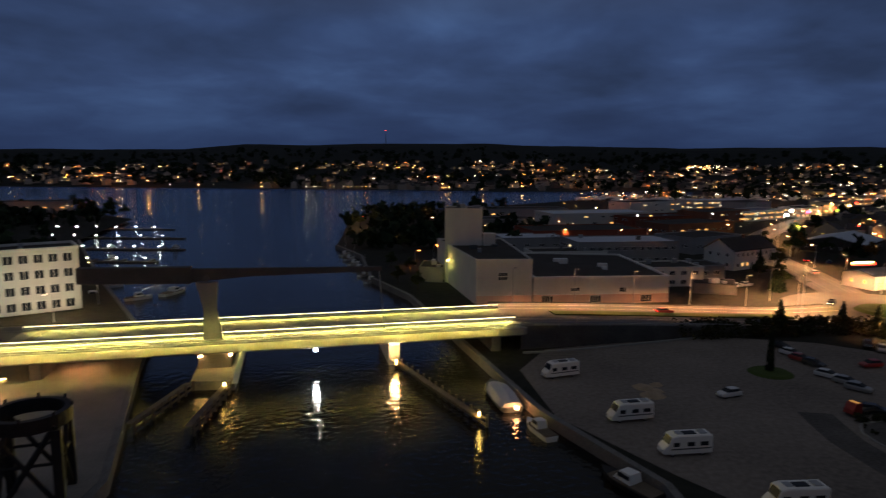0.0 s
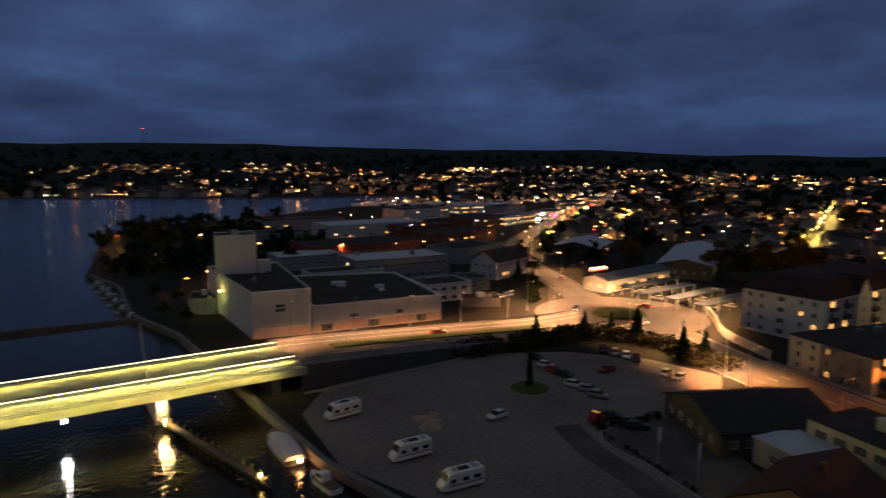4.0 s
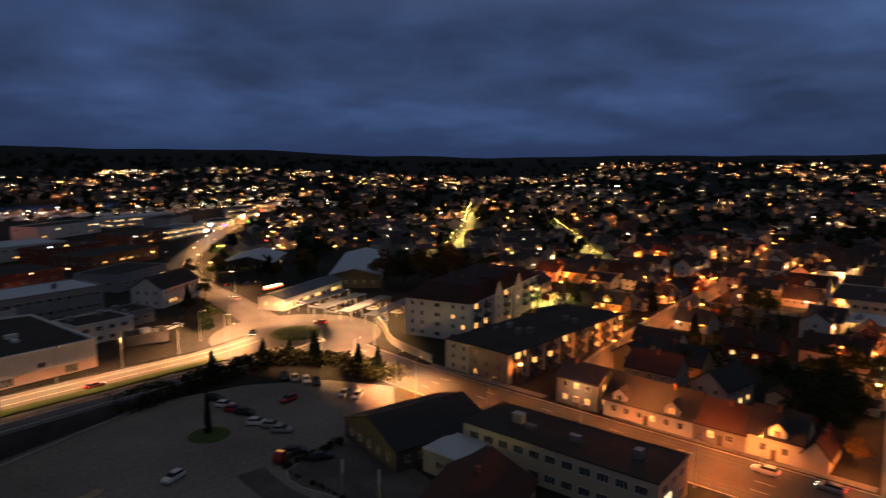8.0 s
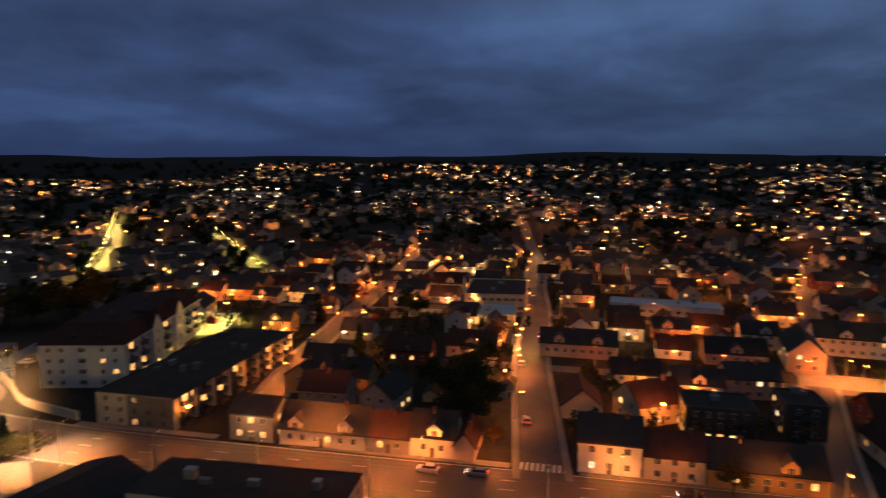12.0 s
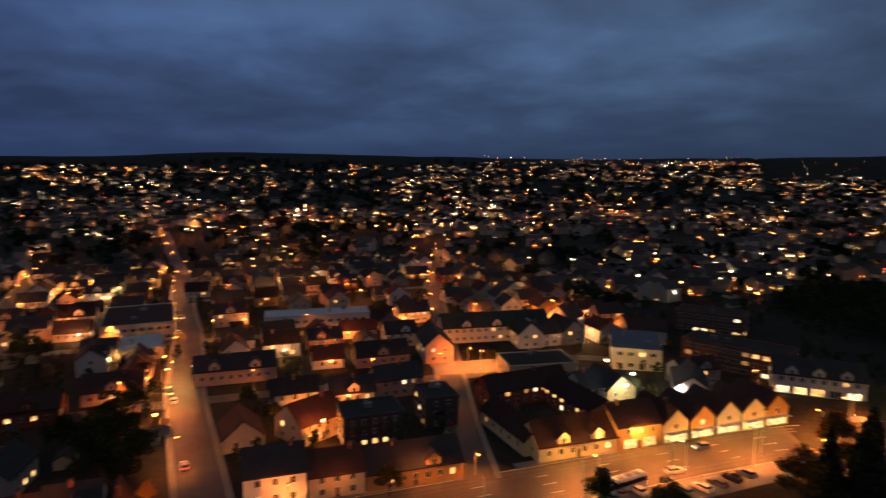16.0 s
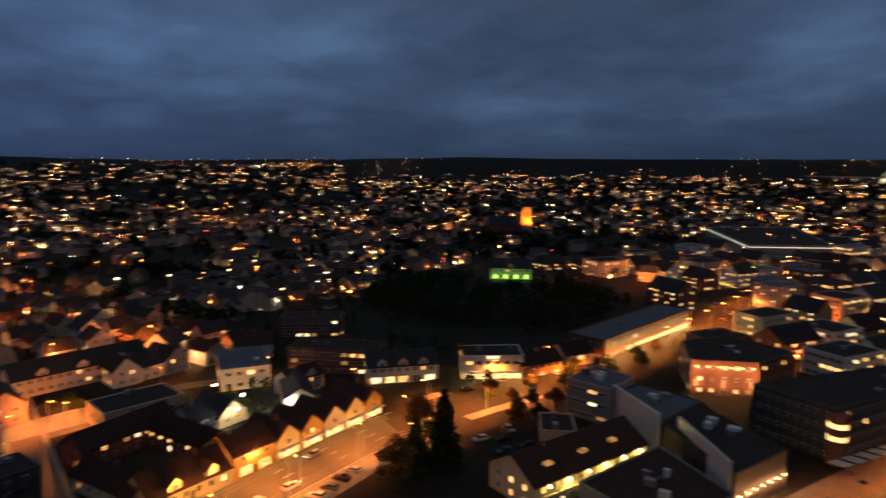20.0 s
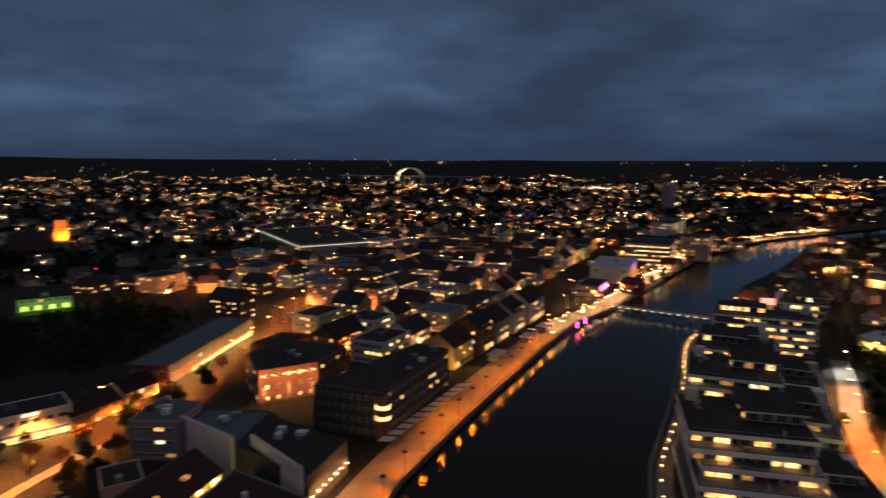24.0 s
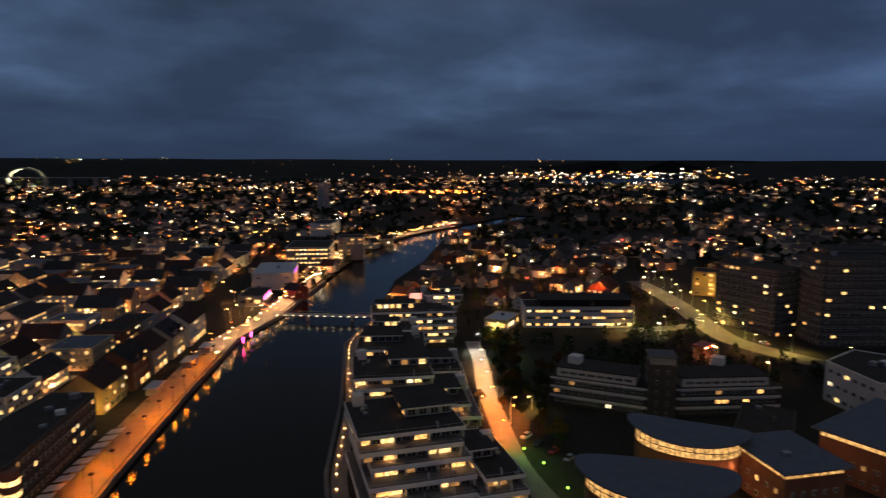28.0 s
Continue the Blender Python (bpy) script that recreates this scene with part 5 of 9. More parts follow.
crane_tower(-47.8, 71)
for y0, x0, x1 in ((392, -240, -165), (345, -215, -140), (300, -185, -122), (262, -150, -118)):
    t = thing("floating_pier", 0, 0, 0, 0, "floating timber pier with lit bollards", "pier", "floating piers")
    part("deck", box(x0, y0 - 1.2, -1.45, x1, y0 + 1.2, -0.95), TIMBER, t)
    for k in range(int(x0) + 3, int(x1), 12):
        part("finger", box(k - 0.4, y0 + 1.2, -1.45, k + 0.4, y0 + 8, -1.05), TIMBER, t)
        b = part("bollard", rod(bmesh.new(), (k, y0, -0.95), (k, y0, 0.25), 0.12), GALV, t)
        part("bollard_lamp", box(k - 0.2, y0 - 0.2, 0.25, k + 0.2, y0 + 0.2, 0.6), GLOW_COOL, b)
for x, y, r, L, m in ((-107, 192, 30, 9, False), (-111, 208, 25, 10, False), (-85, 199, 75, 11, True), (-92, 190, 40, 8, False), (-140, 268, 90, 9, True), (-128, 304, 90, 8, True), (-160, 305, 90, 8, False)):
    boat(x, y, r, L, "white boat moored on the island side", mast=m)
tree("leafy", -245, 470, 12); tree("leafy", -230, 462, 10); tree("leafy", -260, 500, 13); tree("leafy", -300, 520, 14); tree("leafy", -270, 480, 12)
flat_block(-330, 500, 70, 24, 9, 20, GREYWALL, DARKROOF, "long grey boat hall with one lit strip of windows", "boat_hall", "hall", 1, 0.3, 6, "b")
flat_block(-300, 430, 60, 20, 6, 35, GREYWALL, DARKROOF, "low dark boatyard shed", "boatyard_shed", "shed", 1, 0.0, 6, "b")

# ---- riverside car park ----
for x, y, r in ((22.1, 116.5, 20), (29.3, 96, 12), (33.5, 84.3, 8), (41, 70, 5)):
    camper(x, y, 180 + r)
boat(10.4, 109.3, 101, 14, "covered boat moored at the river quay", covered=True, hull=STEEL)
boat(15.0, 94.4, 111, 7.5, "small white motor boat moored at the quay")
boat(24.0, 77.6, 122, 9.5, "dark-hulled wooden motor boat moored at the quay", hull=BLACKSTEEL)
part("stern_lamp", box(-0.3, -0.3, 0, 0.3, 0.3, 0.4), GLOW_WARM, thing("quay_lamp", 12.3, 101.6, -0.6, 0, "small warm lamp at the boat landing", "lamp"))
lamp("quay_light", 12.0, 101.2, 0.4, WARM, 160, 0.15)
for x, y, r, c in ((73.7, 136, 300, "black"), (73.1, 130.5, 300, "white"), (73.0, 126.6, 300, "red"), (73.8, 123.4, 300, "black"), (72.5, 116.5, 310, "white"), (73.7, 112.8, 310, "silver"), (73.7, 109.4, 310, "silver"), (93.3, 136.9, 240, "black"), (94.3, 133.7, 240, "silver"), (95.5, 130.6, 240, "white"), (96.2, 127.4, 240, "black"), (84.8, 122.9, 190, "red"), (95.7, 116, 210, "silver"), (96.8, 112.7, 210, "silver"), (49.4, 106.3, 200, "white"), (69.6, 99, 330, "black"), (71.5, 93.5, 330, "black")):
    car(x, y, r, c)
hedge_line = smooth_line([(58, 146), (80, 148.5), (97, 150.5), (106, 144), (109.5, 134), (110.5, 118)], 2)
bm = bmesh.new()
rg = random.Random(5)
for x, y, z in hedge_line:
    for k in range(17):
        leaf_cloud(bm, (x + rg.uniform(-4.0, 4.0), y + rg.uniform(-4.0, 4.0), rg.uniform(0.4, 2.7)), rg.uniform(0.9, 1.7), 18, 0.34, 0.8, rg=rg)
tagged(part("hedge", bm, HEDGE), "thick uneven hedge between the car park and the road", "hedge", kind="stuff")
for x, y, h in ((79.4, 147.5, 8.5), (97.6, 153, 7), (104, 149.5, 7), (107, 142, 9.5), (109.4, 126.6, 8), (110, 119.7, 8.5)):
    tree("conifer", x, y, h)
slim = tree("conifer", 63, 119.4, 12.5)
slim.scale = (0.34, 0.34, 1.2)
bm = bmesh.new()
bmesh.ops.create_cone(bm, cap_ends=True, segments=24, radius1=4.2, radius2=3.4, depth=0.4, matrix=Matrix.Translation((63, 119, 0.2)))
tagged(part("planting_island", bm, GRASS), "round planted island in the car park", "planting", kind="structure")
part("kerb_stone", strip(smooth_line([(17, 131, 0), (30, 134, 0), (60, 144, 0)], 6), 0.25, -0.25, -0.1, 0.35), CONCRETE, thing("kerb", 0, 0, 0, 0, "long low concrete kerb below the ramp", "kerb", kind="structure"))
DIRT = mat("pale_sand", (0.34, 0.26, 0.18), 0.95, vary=0.3, scale=0.6, fine=4)
SH = thing("sand_heap", 36.8, 109, 0, 0, "low heap of pale sand on the gravel lot", "sand heap")
for cx, cy, r in ((-0.8, 1.5, 2.0), (0.7, -0.5, 1.6), (-0.5, -2.5, 2.2), (1.8, 2.8, 1.2)):
    bm = bmesh.new()
    bmesh.ops.create_cone(bm, cap_ends=True, segments=14, radius1=r, radius2=r * 0.4, depth=0.5, matrix=Matrix.Translation((cx, cy, 0.25)))
    for v in bm.verts:
        v.co += Vector((noise.noise(v.co), noise.noise(v.co + Vector((9, 0, 0))), 0)) * 0.5
    part("mound", bm, DIRT, SH)


YARD = [(64.6, 94.0), (62.8, 91.0), (62.8, 87.5), (64.4, 81.5), (65.0, 69.5), (64.0, 66.2), (78, 69), (81, 80), (79.5, 95.5), (72, 96.4)]
tagged(part("service_yard", prism(YARD, -0.1, 0.07), DARKYARD), "dark asphalt yard with a kerb before the market hall", "yard", kind="structure")
tagged(part("yard_kerb", strip([(x, y, 0) for x, y in [(84, 96.6), (72, 96.6), (64.4, 94.4), (62.6, 91.2), (62.6, 87.5), (64.2, 81.5), (64.8, 69.5), (63.4, 64)]], 0.14, -0.14, -0.1, 0.2), CONCRETE), "pale kerb round the dark yard", "kerb", kind="structure")
tagged(part("lot_lane", strip(smooth_line([(60, 99, 0), (58.6, 88, 0), (59.6, 78, 0), (59.4, 64, 0)], 4), 2.6, -2.6, -0.1, 0.06), DARKYARD), "strip of darker asphalt leading into the lot", "lane", kind="structure")
bm = bmesh.new()
for i in range(70):
    f = rg.random()
    leaf_cloud(bm, (64.6 + 14 * f, 95.6 + 0.8 * f + rg.uniform(-0.7, 0.7), rg.uniform(0.2, 0.9)), rg.uniform(0.4, 0.8), 12, 0.22, 0.8, rg=rg)
for i in range(26):
    f = rg.random()
    leaf_cloud(bm, (64.2 + 1.2 * f, 93 - 22 * f, rg.uniform(0.2, 0.6)), rg.uniform(0.3, 0.6), 12, 0.2, 0.8, rg=rg)
tagged(part("yard_shrubs", bm, HEDGE), "low scrubby shrubs along the yard kerb", "shrubs", kind="stuff")
TR = thing("flatbed_truck", 67.2, 98.6, 0.05, 200, "dark small truck with a lit cab beside the shrubs", "truck")
part("cab", loft(bmesh.new(), [[(1.0, -0.95, 0.5), (1.0, 0.95, 0.5), (1.0, 0.85, 2.2), (1.0, -0.85, 2.2)], [(2.3, -0.95, 0.5), (2.3, 0.95, 0.5), (2.2, 0.85, 2.2), (2.2, -0.85, 2.2)], [(2.9, -0.9, 0.5), (2.9, 0.9, 0.5), (2.8, 0.85, 1.2), (2.8, -0.85, 1.2)]]), PAINTS["red"], TR)
part("flatbed", box(-2.8, -1.05, 0.75, 0.9, 1.05, 1.0), TIMBER, TR)
for s2 in (-1.03, 1.03):
    part("drop_side", box(-2.8, s2 - 0.03, 1.004, 0.9, s2 + 0.03, 1.4), STEEL, TR)
# glowing plate laid on the cab roof, standing in for the cab's orange light
part("roof_lamp", box(1.3, -0.7, 2.21, 2.0, 0.7, 2.3), WIN_DIM, TR)
wheels(TR, (-1.9, 1.9), 0.95, 0.38)


def sign_post(x, y, h, rot):
    t = thing("advertising_mast", x, y, 0, rot, "tall pale mast with a small sign at the car park", "sign mast")
    part("pole", box(-0.16, -0.16, 0, 0.16, 0.16, h), GALV, t)
    part("panel", box(-0.8, -0.2, h - 2.2, 0.16, -0.164, h), WHITEPAINT, t)


sign_post(65.4, 80, 6.5, 30)
sign_post(65.7, 71.5, 7.5, 30)
street_lamp("lemon", 71, 66.5, 180, 120, 2.2)

# big sheds beside the main road
house(89.5, 86, 22, 19, 4.2, -12, DARKWALL, SLATEROOF, 3.2, 0.0, storeys=1, name="market_hall", where="by the car park", chimney=False)
LB = flat_block(96.8, 56, 37, 13, 7, -88, CREAM, DARKROOF, "long two-storey hall with a black roof and window bands", "long_hall", "hall", 2, 0.0, 3.0, "w", parapet=0.2, units=4)
part("lit_sign", box(18.5, -4.5, 3.0, 18.66, -1.0, 3.8), WIN_WHITE, LB)
flat_block(85.5, 72.5, 9, 8, 4.2, 2, GREYWALL, METALROOF, "small flat-roofed link building with a pale roof", "link_building", "building", 1, 0.0, 5, parapet=0.2, units=0)
house(74, 59, 17, 15, 4, 20, OCHREWALL, TILEROOF, 4.2, 0.1, storeys=1, name="pavilion", where="beside the car park")
lamp("porch_light", 66, 62, 2.6, SODIUM, 500, 0.3)
lamp("porch_light", 81, 84, 2.6, WARM, 350, 0.3)

# ---- roundabout and petrol station ----
for a in range(15, 375, 45):
    x, y = 122 + 29.5 * math.cos(radians(a)), 171 + 29.5 * math.sin(radians(a))
    street_lamp("warm", x, y, a + 180, 42000 if a < 180 else 36000, 9.5, beam=160 if a < 180 else 130)
lamps_along("warm", ROADS["north"], 30, -8.5, 30000, 9.0, 1.2)
for i in range(3):
    a = radians(20 + 120 * i)
    car(122 + 14 * math.cos(a), 171 + 14 * math.sin(a), 20 + 120 * i + 90, ("red", "black", "white")[i], True)
for x, y, r, c in ((136, 232, 80, "white"), (141, 268, 255, "silver"), (56, 158.5, 12, "red"), (150, 262, 60, "black"), (157, 258, 60, "blue")):
    car(x, y, r, c, c != "blue", z=0.15 if x > 100 else 2.4)
house(156, 214, 44, 11, 4.6, 21, WHITEWALL, BLUESLATE, 1.4, 0.6, storeys=1, name="petrol_station_shop", where="at the petrol station", shop=True, chimney=False)
t = thing("station_sign", 140, 217, 0, 16, "red and yellow illuminated sign on a roof edge", "sign")
part("red_bar", box(0, -0.2, 5.6, 10, 0.2, 6.3), GLOW_RED, t)
part("yellow_bar", box(0.2, -0.21, 6.35, 9, 0.2, 6.8), GLOW_LEMON, t)
part("bracket", box(4.6, -0.1, 0, 5.0, 0.1, 5.6), STEEL, t)
for i, (x, y) in enumerate(((155, 199), (154, 188), (157, 177), (159, 166))):
    t = thing("carport", x, y, 0, 18, "long open carport with a pale sheet roof lit from below", "carport", "carports")
    part("roof", box(-15, -2.6, 3.3, 15, 2.6, 3.55), BLUESLATE, t)
    for k in range(-14, 15, 7):
        for s in (-2.3, 2.3):
            part("post", box(k - 0.1, s - 0.1, 0, k + 0.1, s + 0.1, 3.3), GALV, t)
    for k in (-10, 0, 10):
        part("tube_lamp", box(k - 2, -0.12, 3.12, k + 2, 0.12, 3.26), GLOW_WARM, t)
        p = t.matrix_basis @ Vector((k, 0, 2.9))
        if k:
            lamp("carport_light", p.x, p.y, p.z, (1.0, 0.72, 0.36), 700, 0.4)
    car(x - 6, y - 2, 105, ("white", "silver", "black", "blue")[i])
    car(x + 4, y + 1, 105, ("silver", "black", "white", "silver")[i])
tagged(part("station_wall", strip(smooth_line([(150, 163, 0), (143, 152, 0), (134, 139, 0), (128.5, 118, 0)], 4), 0.2, -0.2, -0.1, 2.2), CREAM), "long pale wall curving along the pavement", "wall", kind="structure")
house(190, 303, 36, 26, 4.5, 45, DARKWALL, METALROOF, 3.0, 0.05, storeys=1, name="sheet_metal_hall", where="beyond the roundabout", chimney=False)
house(211, 241, 72, 22, 6, 44, DARKWALL, METALROOF, 2.6, 0.05, storeys=1, name="sheet_metal_hall", where="beyond the carports", chimney=False)
lamp("hall_light", 184, 288, 5, WARM, 1500, 0.3)
for x, y, h in ((152, 276, 11), (146, 290, 10), (131, 247, 8), (183, 250, 15), (176, 240, 12), (191, 258, 14), (197, 209, 17), (198, 199, 18), (207, 195, 18), (216, 190, 17), (226, 197, 19), (165, 295, 9), (170, 282, 8), (176, 262, 9), (206, 282, 10), (240, 232, 11), (232, 218, 12), (246, 220, 13), (222, 205, 11), (214, 192, 10), (252, 208, 12), (236, 200, 12), (262, 225, 11), (205, 205, 9), (226, 186, 10), (244, 190, 11), (258, 196, 12)):
    tree("leafy" if rnd.random() < 0.6 else "autumn", x, y, h)

# ---- apartment houses by the main road ----
def frustum(pts, z0, z1, k, bm=None):
    """A hipped block: the outline at z0, shrunk towards its middle by k at z1."""
    bm = bm or bmesh.new()
    c = Vector((sum(p[0] for p in pts) / len(pts), sum(p[1] for p in pts) / len(pts)))
    lo = [bm.verts.new((*p, z0)) for p in pts]
    hi = [bm.verts.new((*(Vector(p) + (c - Vector(p)).normalized() * k), z1)) for p in pts]
    bm.faces.new(lo[::-1]); bm.faces.new(hi)
    for i in range(len(pts)):
        j = (i + 1) % len(pts)
        bm.faces.new((lo[i], lo[j], hi[j], hi[i]))
    bmesh.ops.recalc_face_normals(bm, faces=bm.faces)
    return bm


def balcony(t, x, y, z, w, rot, material, lit=False):
    """A slab with a panelled rail and a glazed door behind it."""
    bm = box(-w / 2, -1.3, 0, w / 2, -0.05, 0.16)
    bx(bm, -w / 2, -1.3, 0.16, w / 2, -1.24, 1.15); bx(bm, -w / 2, -1.24, 0.16, -w / 2 + 0.06, -0.05, 1.15); bx(bm, w / 2 - 0.06, -1.24, 0.16, w / 2, -0.05, 1.15)
    ob = part("balcony", bm, material, t)
    ob.matrix_basis = pose(x, y, z, 0, 0, rot)
    window(t, "warm" if lit else "dark", "q", x, y, z + 0.16, rot)


def apartment_house():
    """Four storeys under a low hipped tile roof, with pointed front gables and stacks of balconies."""
    t = thing("apartment_house", 151, 122.4, 0, 14, "white four-storey apartment house with a hipped red tile roof", "apartment house")
    L, D, H = 60, 23, 12.2
    q = [(0, 0), (L, 0), (L, D), (0, D)]
    part("wall", prism(q, -0.2, H), WHITEWALL, t)
    part("roof", frustum([(-0.6, -0.6), (L + 0.6, -0.6), (L + 0.6, D + 0.6), (-0.6, D + 0.6)], H + 0.004, H + 4.2, 9.5), TILEROOF, t)
    part("eaves", box(-0.7, -0.7, H - 0.25, L + 0.7, -0.02, H), WHITEPAINT, t)
    for gx in (20, 38):
        g = part("gable", loft(bmesh.new(), [[(gx - 3.4, -0.9, 0), (gx + 3.4, -0.9, 0), (gx + 3.4, -0.9, H + 0.6), (gx, -0.9, H + 4.6), (gx - 3.4, -0.9, H + 0.6)], [(gx - 3.4, 3, 0), (gx + 3.4, 3, 0), (gx + 3.4, 3, H + 0.6), (gx, 3, H + 4.6), (gx - 3.4, 3, H + 0.6)]]), WHITEWALL, t)
        bm = bmesh.new()
        for s in (-1, 1):
            loft(bm, [[(gx, -1.2, H + 4.62), (gx + s * 3.8, -1.2, H + 0.2), (gx + s * 3.8, -1.2, H + 0.4), (gx, -1.2, H + 4.9)], [(gx, 6, H + 4.62), (gx + s * 3.8, 6, H + 0.2), (gx + s * 3.8, 6, H + 0.4), (gx, 6, H + 4.9)]])
        bmesh.ops.recalc_face_normals(bm, faces=bm.faces)
        part("gable_roof", bm, TILEROOF, g)
        for s in range(4):
            window(t, "gold" if (s + gx) % 5 == 0 else "dark", "n", gx, -0.93, s * 3.05 + 0.9, 0)
    for s in range(4):
        z = s * 3.05
        for x in (4, 11.5, 28.5, 47, 54.5):
            if s:
                balcony(t, x, -0.02, z, 3.2, 0, STEEL, rnd.random() < 0.12)
            else:
                window(t, pick(0.1), "n", x, -0.02, 0.9, 0)
        for x in (7.8, 15.2, 25, 32, 43.5, 51, 57.6):
            window(t, pick(0.12), "t", x, -0.02, z + 0.9, 0)
        for y in (2.5, 6, 11.5, 17, 20.5):
            window(t, pick(0.04), "n" if y != 11.5 else "w", -0.02, y, z + 0.9, -90)
    for x, y in ((8, 3.2), (13, 3.2), (47, 3.2), (3, 8), (3, 15)):
        part("roof_light", box(x - 0.6, y - 0.5, H + 1.5, x + 0.6, y + 0.5, H + 1.9), GLASS, t)
    for x in (18, 42):
        part("chimney", box(x - 0.5, D / 2 - 0.5, H + 3.8, x + 0.5, D / 2 + 0.5, H + 5.4), BRICK, t)


apartment_house()
A2 = flat_block(158, 101.5, 60, 21, 7.8, -1, CREAM, DARKROOF, "long low apartment block with a black roof and balconies", storeys=3, lit=0.06, gap=3.4, size="n", parapet=0.25, units=6, faces="wn")
part("eaves_board", box(-30.7, -11.4, 7.9, 30.7, -10.5, 8.2), DARKROOF, A2)
part("end_panel", box(-30.1, -10.4, -0.2, -30.0, 2.0, 7.6), DARKCON, A2, "grey panelled end wall")
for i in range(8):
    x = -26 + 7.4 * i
    # flat dark sheet on the wall: the balcony bay's shade put in as colour
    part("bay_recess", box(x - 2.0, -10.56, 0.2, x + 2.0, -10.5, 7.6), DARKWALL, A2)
    for s in range(3):
        balcony(A2, x, -10.58, s * 2.6 + 0.1, 3.8, 0, STEEL, rnd.random() < 0.08)
    for s in range(3):
        window(A2, pick(0.08), "t", x + 3.0, -10.52, s * 2.6 + 0.9, 0)
for x, y, w in ((186, 86, 3500), (172, 87, 2200), (156, 87.5, 700), (190, 92, 2500)):
    lamp("lane_light", x, y, 5, SODIUM, w, 0.25)
tagged(part("lit_yard", prism([(206, 126), (240, 138), (234, 154), (202, 144)], -0.1, 0.05), PAVING), "paved yard under a strong yellow lamp", "yard", kind="structure")
street_lamp("lemon", 222, 132, 90, 40000, 8)
street_lamp("lemon", 208, 134, 90, 16000, 7)
house(231, 152, 16, 10, 5, 15, CREAM, SLATEROOF, 3.4, 0.3, where="beside a yellow lit yard")
lamp("facade_flood", 124.0, 54.5, 8.2, SODIUM, 9000, 0.25)
lamp("facade_flood", 131.8, 55.5, 10.2, SODIUM, 900, 0.2)
lamp("porch_light", 131, 90.2, 4.6, SODIUM, 900, 0.3)
part("wall_lamp", box(-0.25, -0.25, 0, 0.25, 0.25, 0.5), GLOW_SODIUM, thing("wall_lamp", 130.4, 89.6, 4.8, 0, "orange wall lamp on the apartment corner", "lamp"))
lamps_along("warm", [(x, y, z) for x, y, z in ROADS["main"] if y > 100], 17, -9.3, 42000, 9.0, 0.4)
lamps_along("sodium", [(x, y, z) for x, y, z in ROADS["main"] if 18 < y <= 114], 22, -9.3, 17000, 9.0, 0.4)
lamps_along("sodium", [(x, y, z) for x, y, z in ROADS["main"] if -52 < y <= 18], 24, -9.3, 7000, 9.0, 0.4)
lamps_along("sodium", [(x, y, z) for x, y, z in ROADS["main"] if -130 < y <= -52], 22, -9.3, 13000, 9.0, 0.4)
lamps_along("sodium", [(x, y, z) for x, y, z in ROADS["main"] if -130 < y <= 60], 40, 9.0, 3500, 5.5, 0.7)
lamps_along("sodium", [(x, y, z) for x, y, z in ROADS["main"] if y <= -130], 20, -9.3, 46000, 9.0, 0.3)
lamps_along("sodium", [(x, y, z) for x, y, z in ROADS["main"] if -270 < y <= -135], 26, 9.3, 18000, 8.0, 0.6)
for off in (-8.1, 8.1):
    tagged(part("road_line", strip([(x, y, 0.06) for x, y, z in offset_line(ROADS["main"], off)], 0.08, -0.08, 0, 0.012), ROADPAINT), "white edge line along the main road", "road marking", kind="structure")
dashes = thing("lane_dashes", 0, 0, 0, 0, "broken white lane lines on the main road", "road marking", kind="structure")
for off in (-3.6, 0.0, 3.6):
    for p, q in list(zip(offset_line(ROADS["main"], off), offset_line(ROADS["main"], off)[1:]))[2::3]:
        part("dash", strip([(p[0], p[1], 0.062), (p[0] + (q[0] - p[0]) * 0.6, p[1] + (q[1] - p[1]) * 0.6, 0.062)], 0.07, -0.07, 0, 0.012), ROADPAINT, dashes)
zebra = thing("pedestrian_crossing", 0, 0, 0, 0, "white zebra crossing at the side street mouth", "road marking", kind="structure")
for i in range(9):
    part("stripe", box(125.6, 2.6 + i * 1.1, 0.084, 129, 3.15 + i * 1.1, 0.096), ROADPAINT, zebra)
for x0, y0, x1, y1 in ((126.2, 117, 126.2, 80), (126.2, 62, 126.2, 14), (126.2, 0, 126.2, -44), (126.5, -58, 127, -130)):
    tagged(part("pavement", strip([(x0, y0, 0), (x1, y1, 0)], 1.7, -0.6, -0.1, 0.16), PAVING), "raised pavement beside the main road", "pavement", kind="structure")
for x, y, r, c in ((113, 78, 270, "red"), (121, 30, 90, "white"), (121.5, 20, 90, "silver"), (113, -4, 270, "silver"), (121, -20, 90, "black"), (113, 48, 270, "black"), (113, -90, 270, "white"), (121, -104, 90, "silver"), (98, -196, 250, "silver"), (104, -190, 70, "white")):
    car(x, y, r, c, True)
# lengthwise strips that put light trails and wet gleam into the road colour
for nm, offs in (("bridge", (-7.9, -6.3, 6.6, 8.2)), ("main", (-6.4, -4.8, 4.8, 6.4)), ("north", (-4.2, -2.6, 2.4, 4.0)), ("west", (-6.3, 6.6))):
    tr = thing("wheel_tracks", 0, 0, 0, 0, "paler strips along the asphalt lanes standing in for streaks of light", "road marking", kind="structure")
    for off in offs:
        part("track", strip([(x, y, z + {"bridge": 0.08, "west": 0.08, "north": 0.07, "main": 0.06}[nm]) for x, y, z in offset_line(ROADS[nm], off) if nm != "main" or y < 126], 0.4, -0.4, -0.01, 0.005), STREAK, tr)

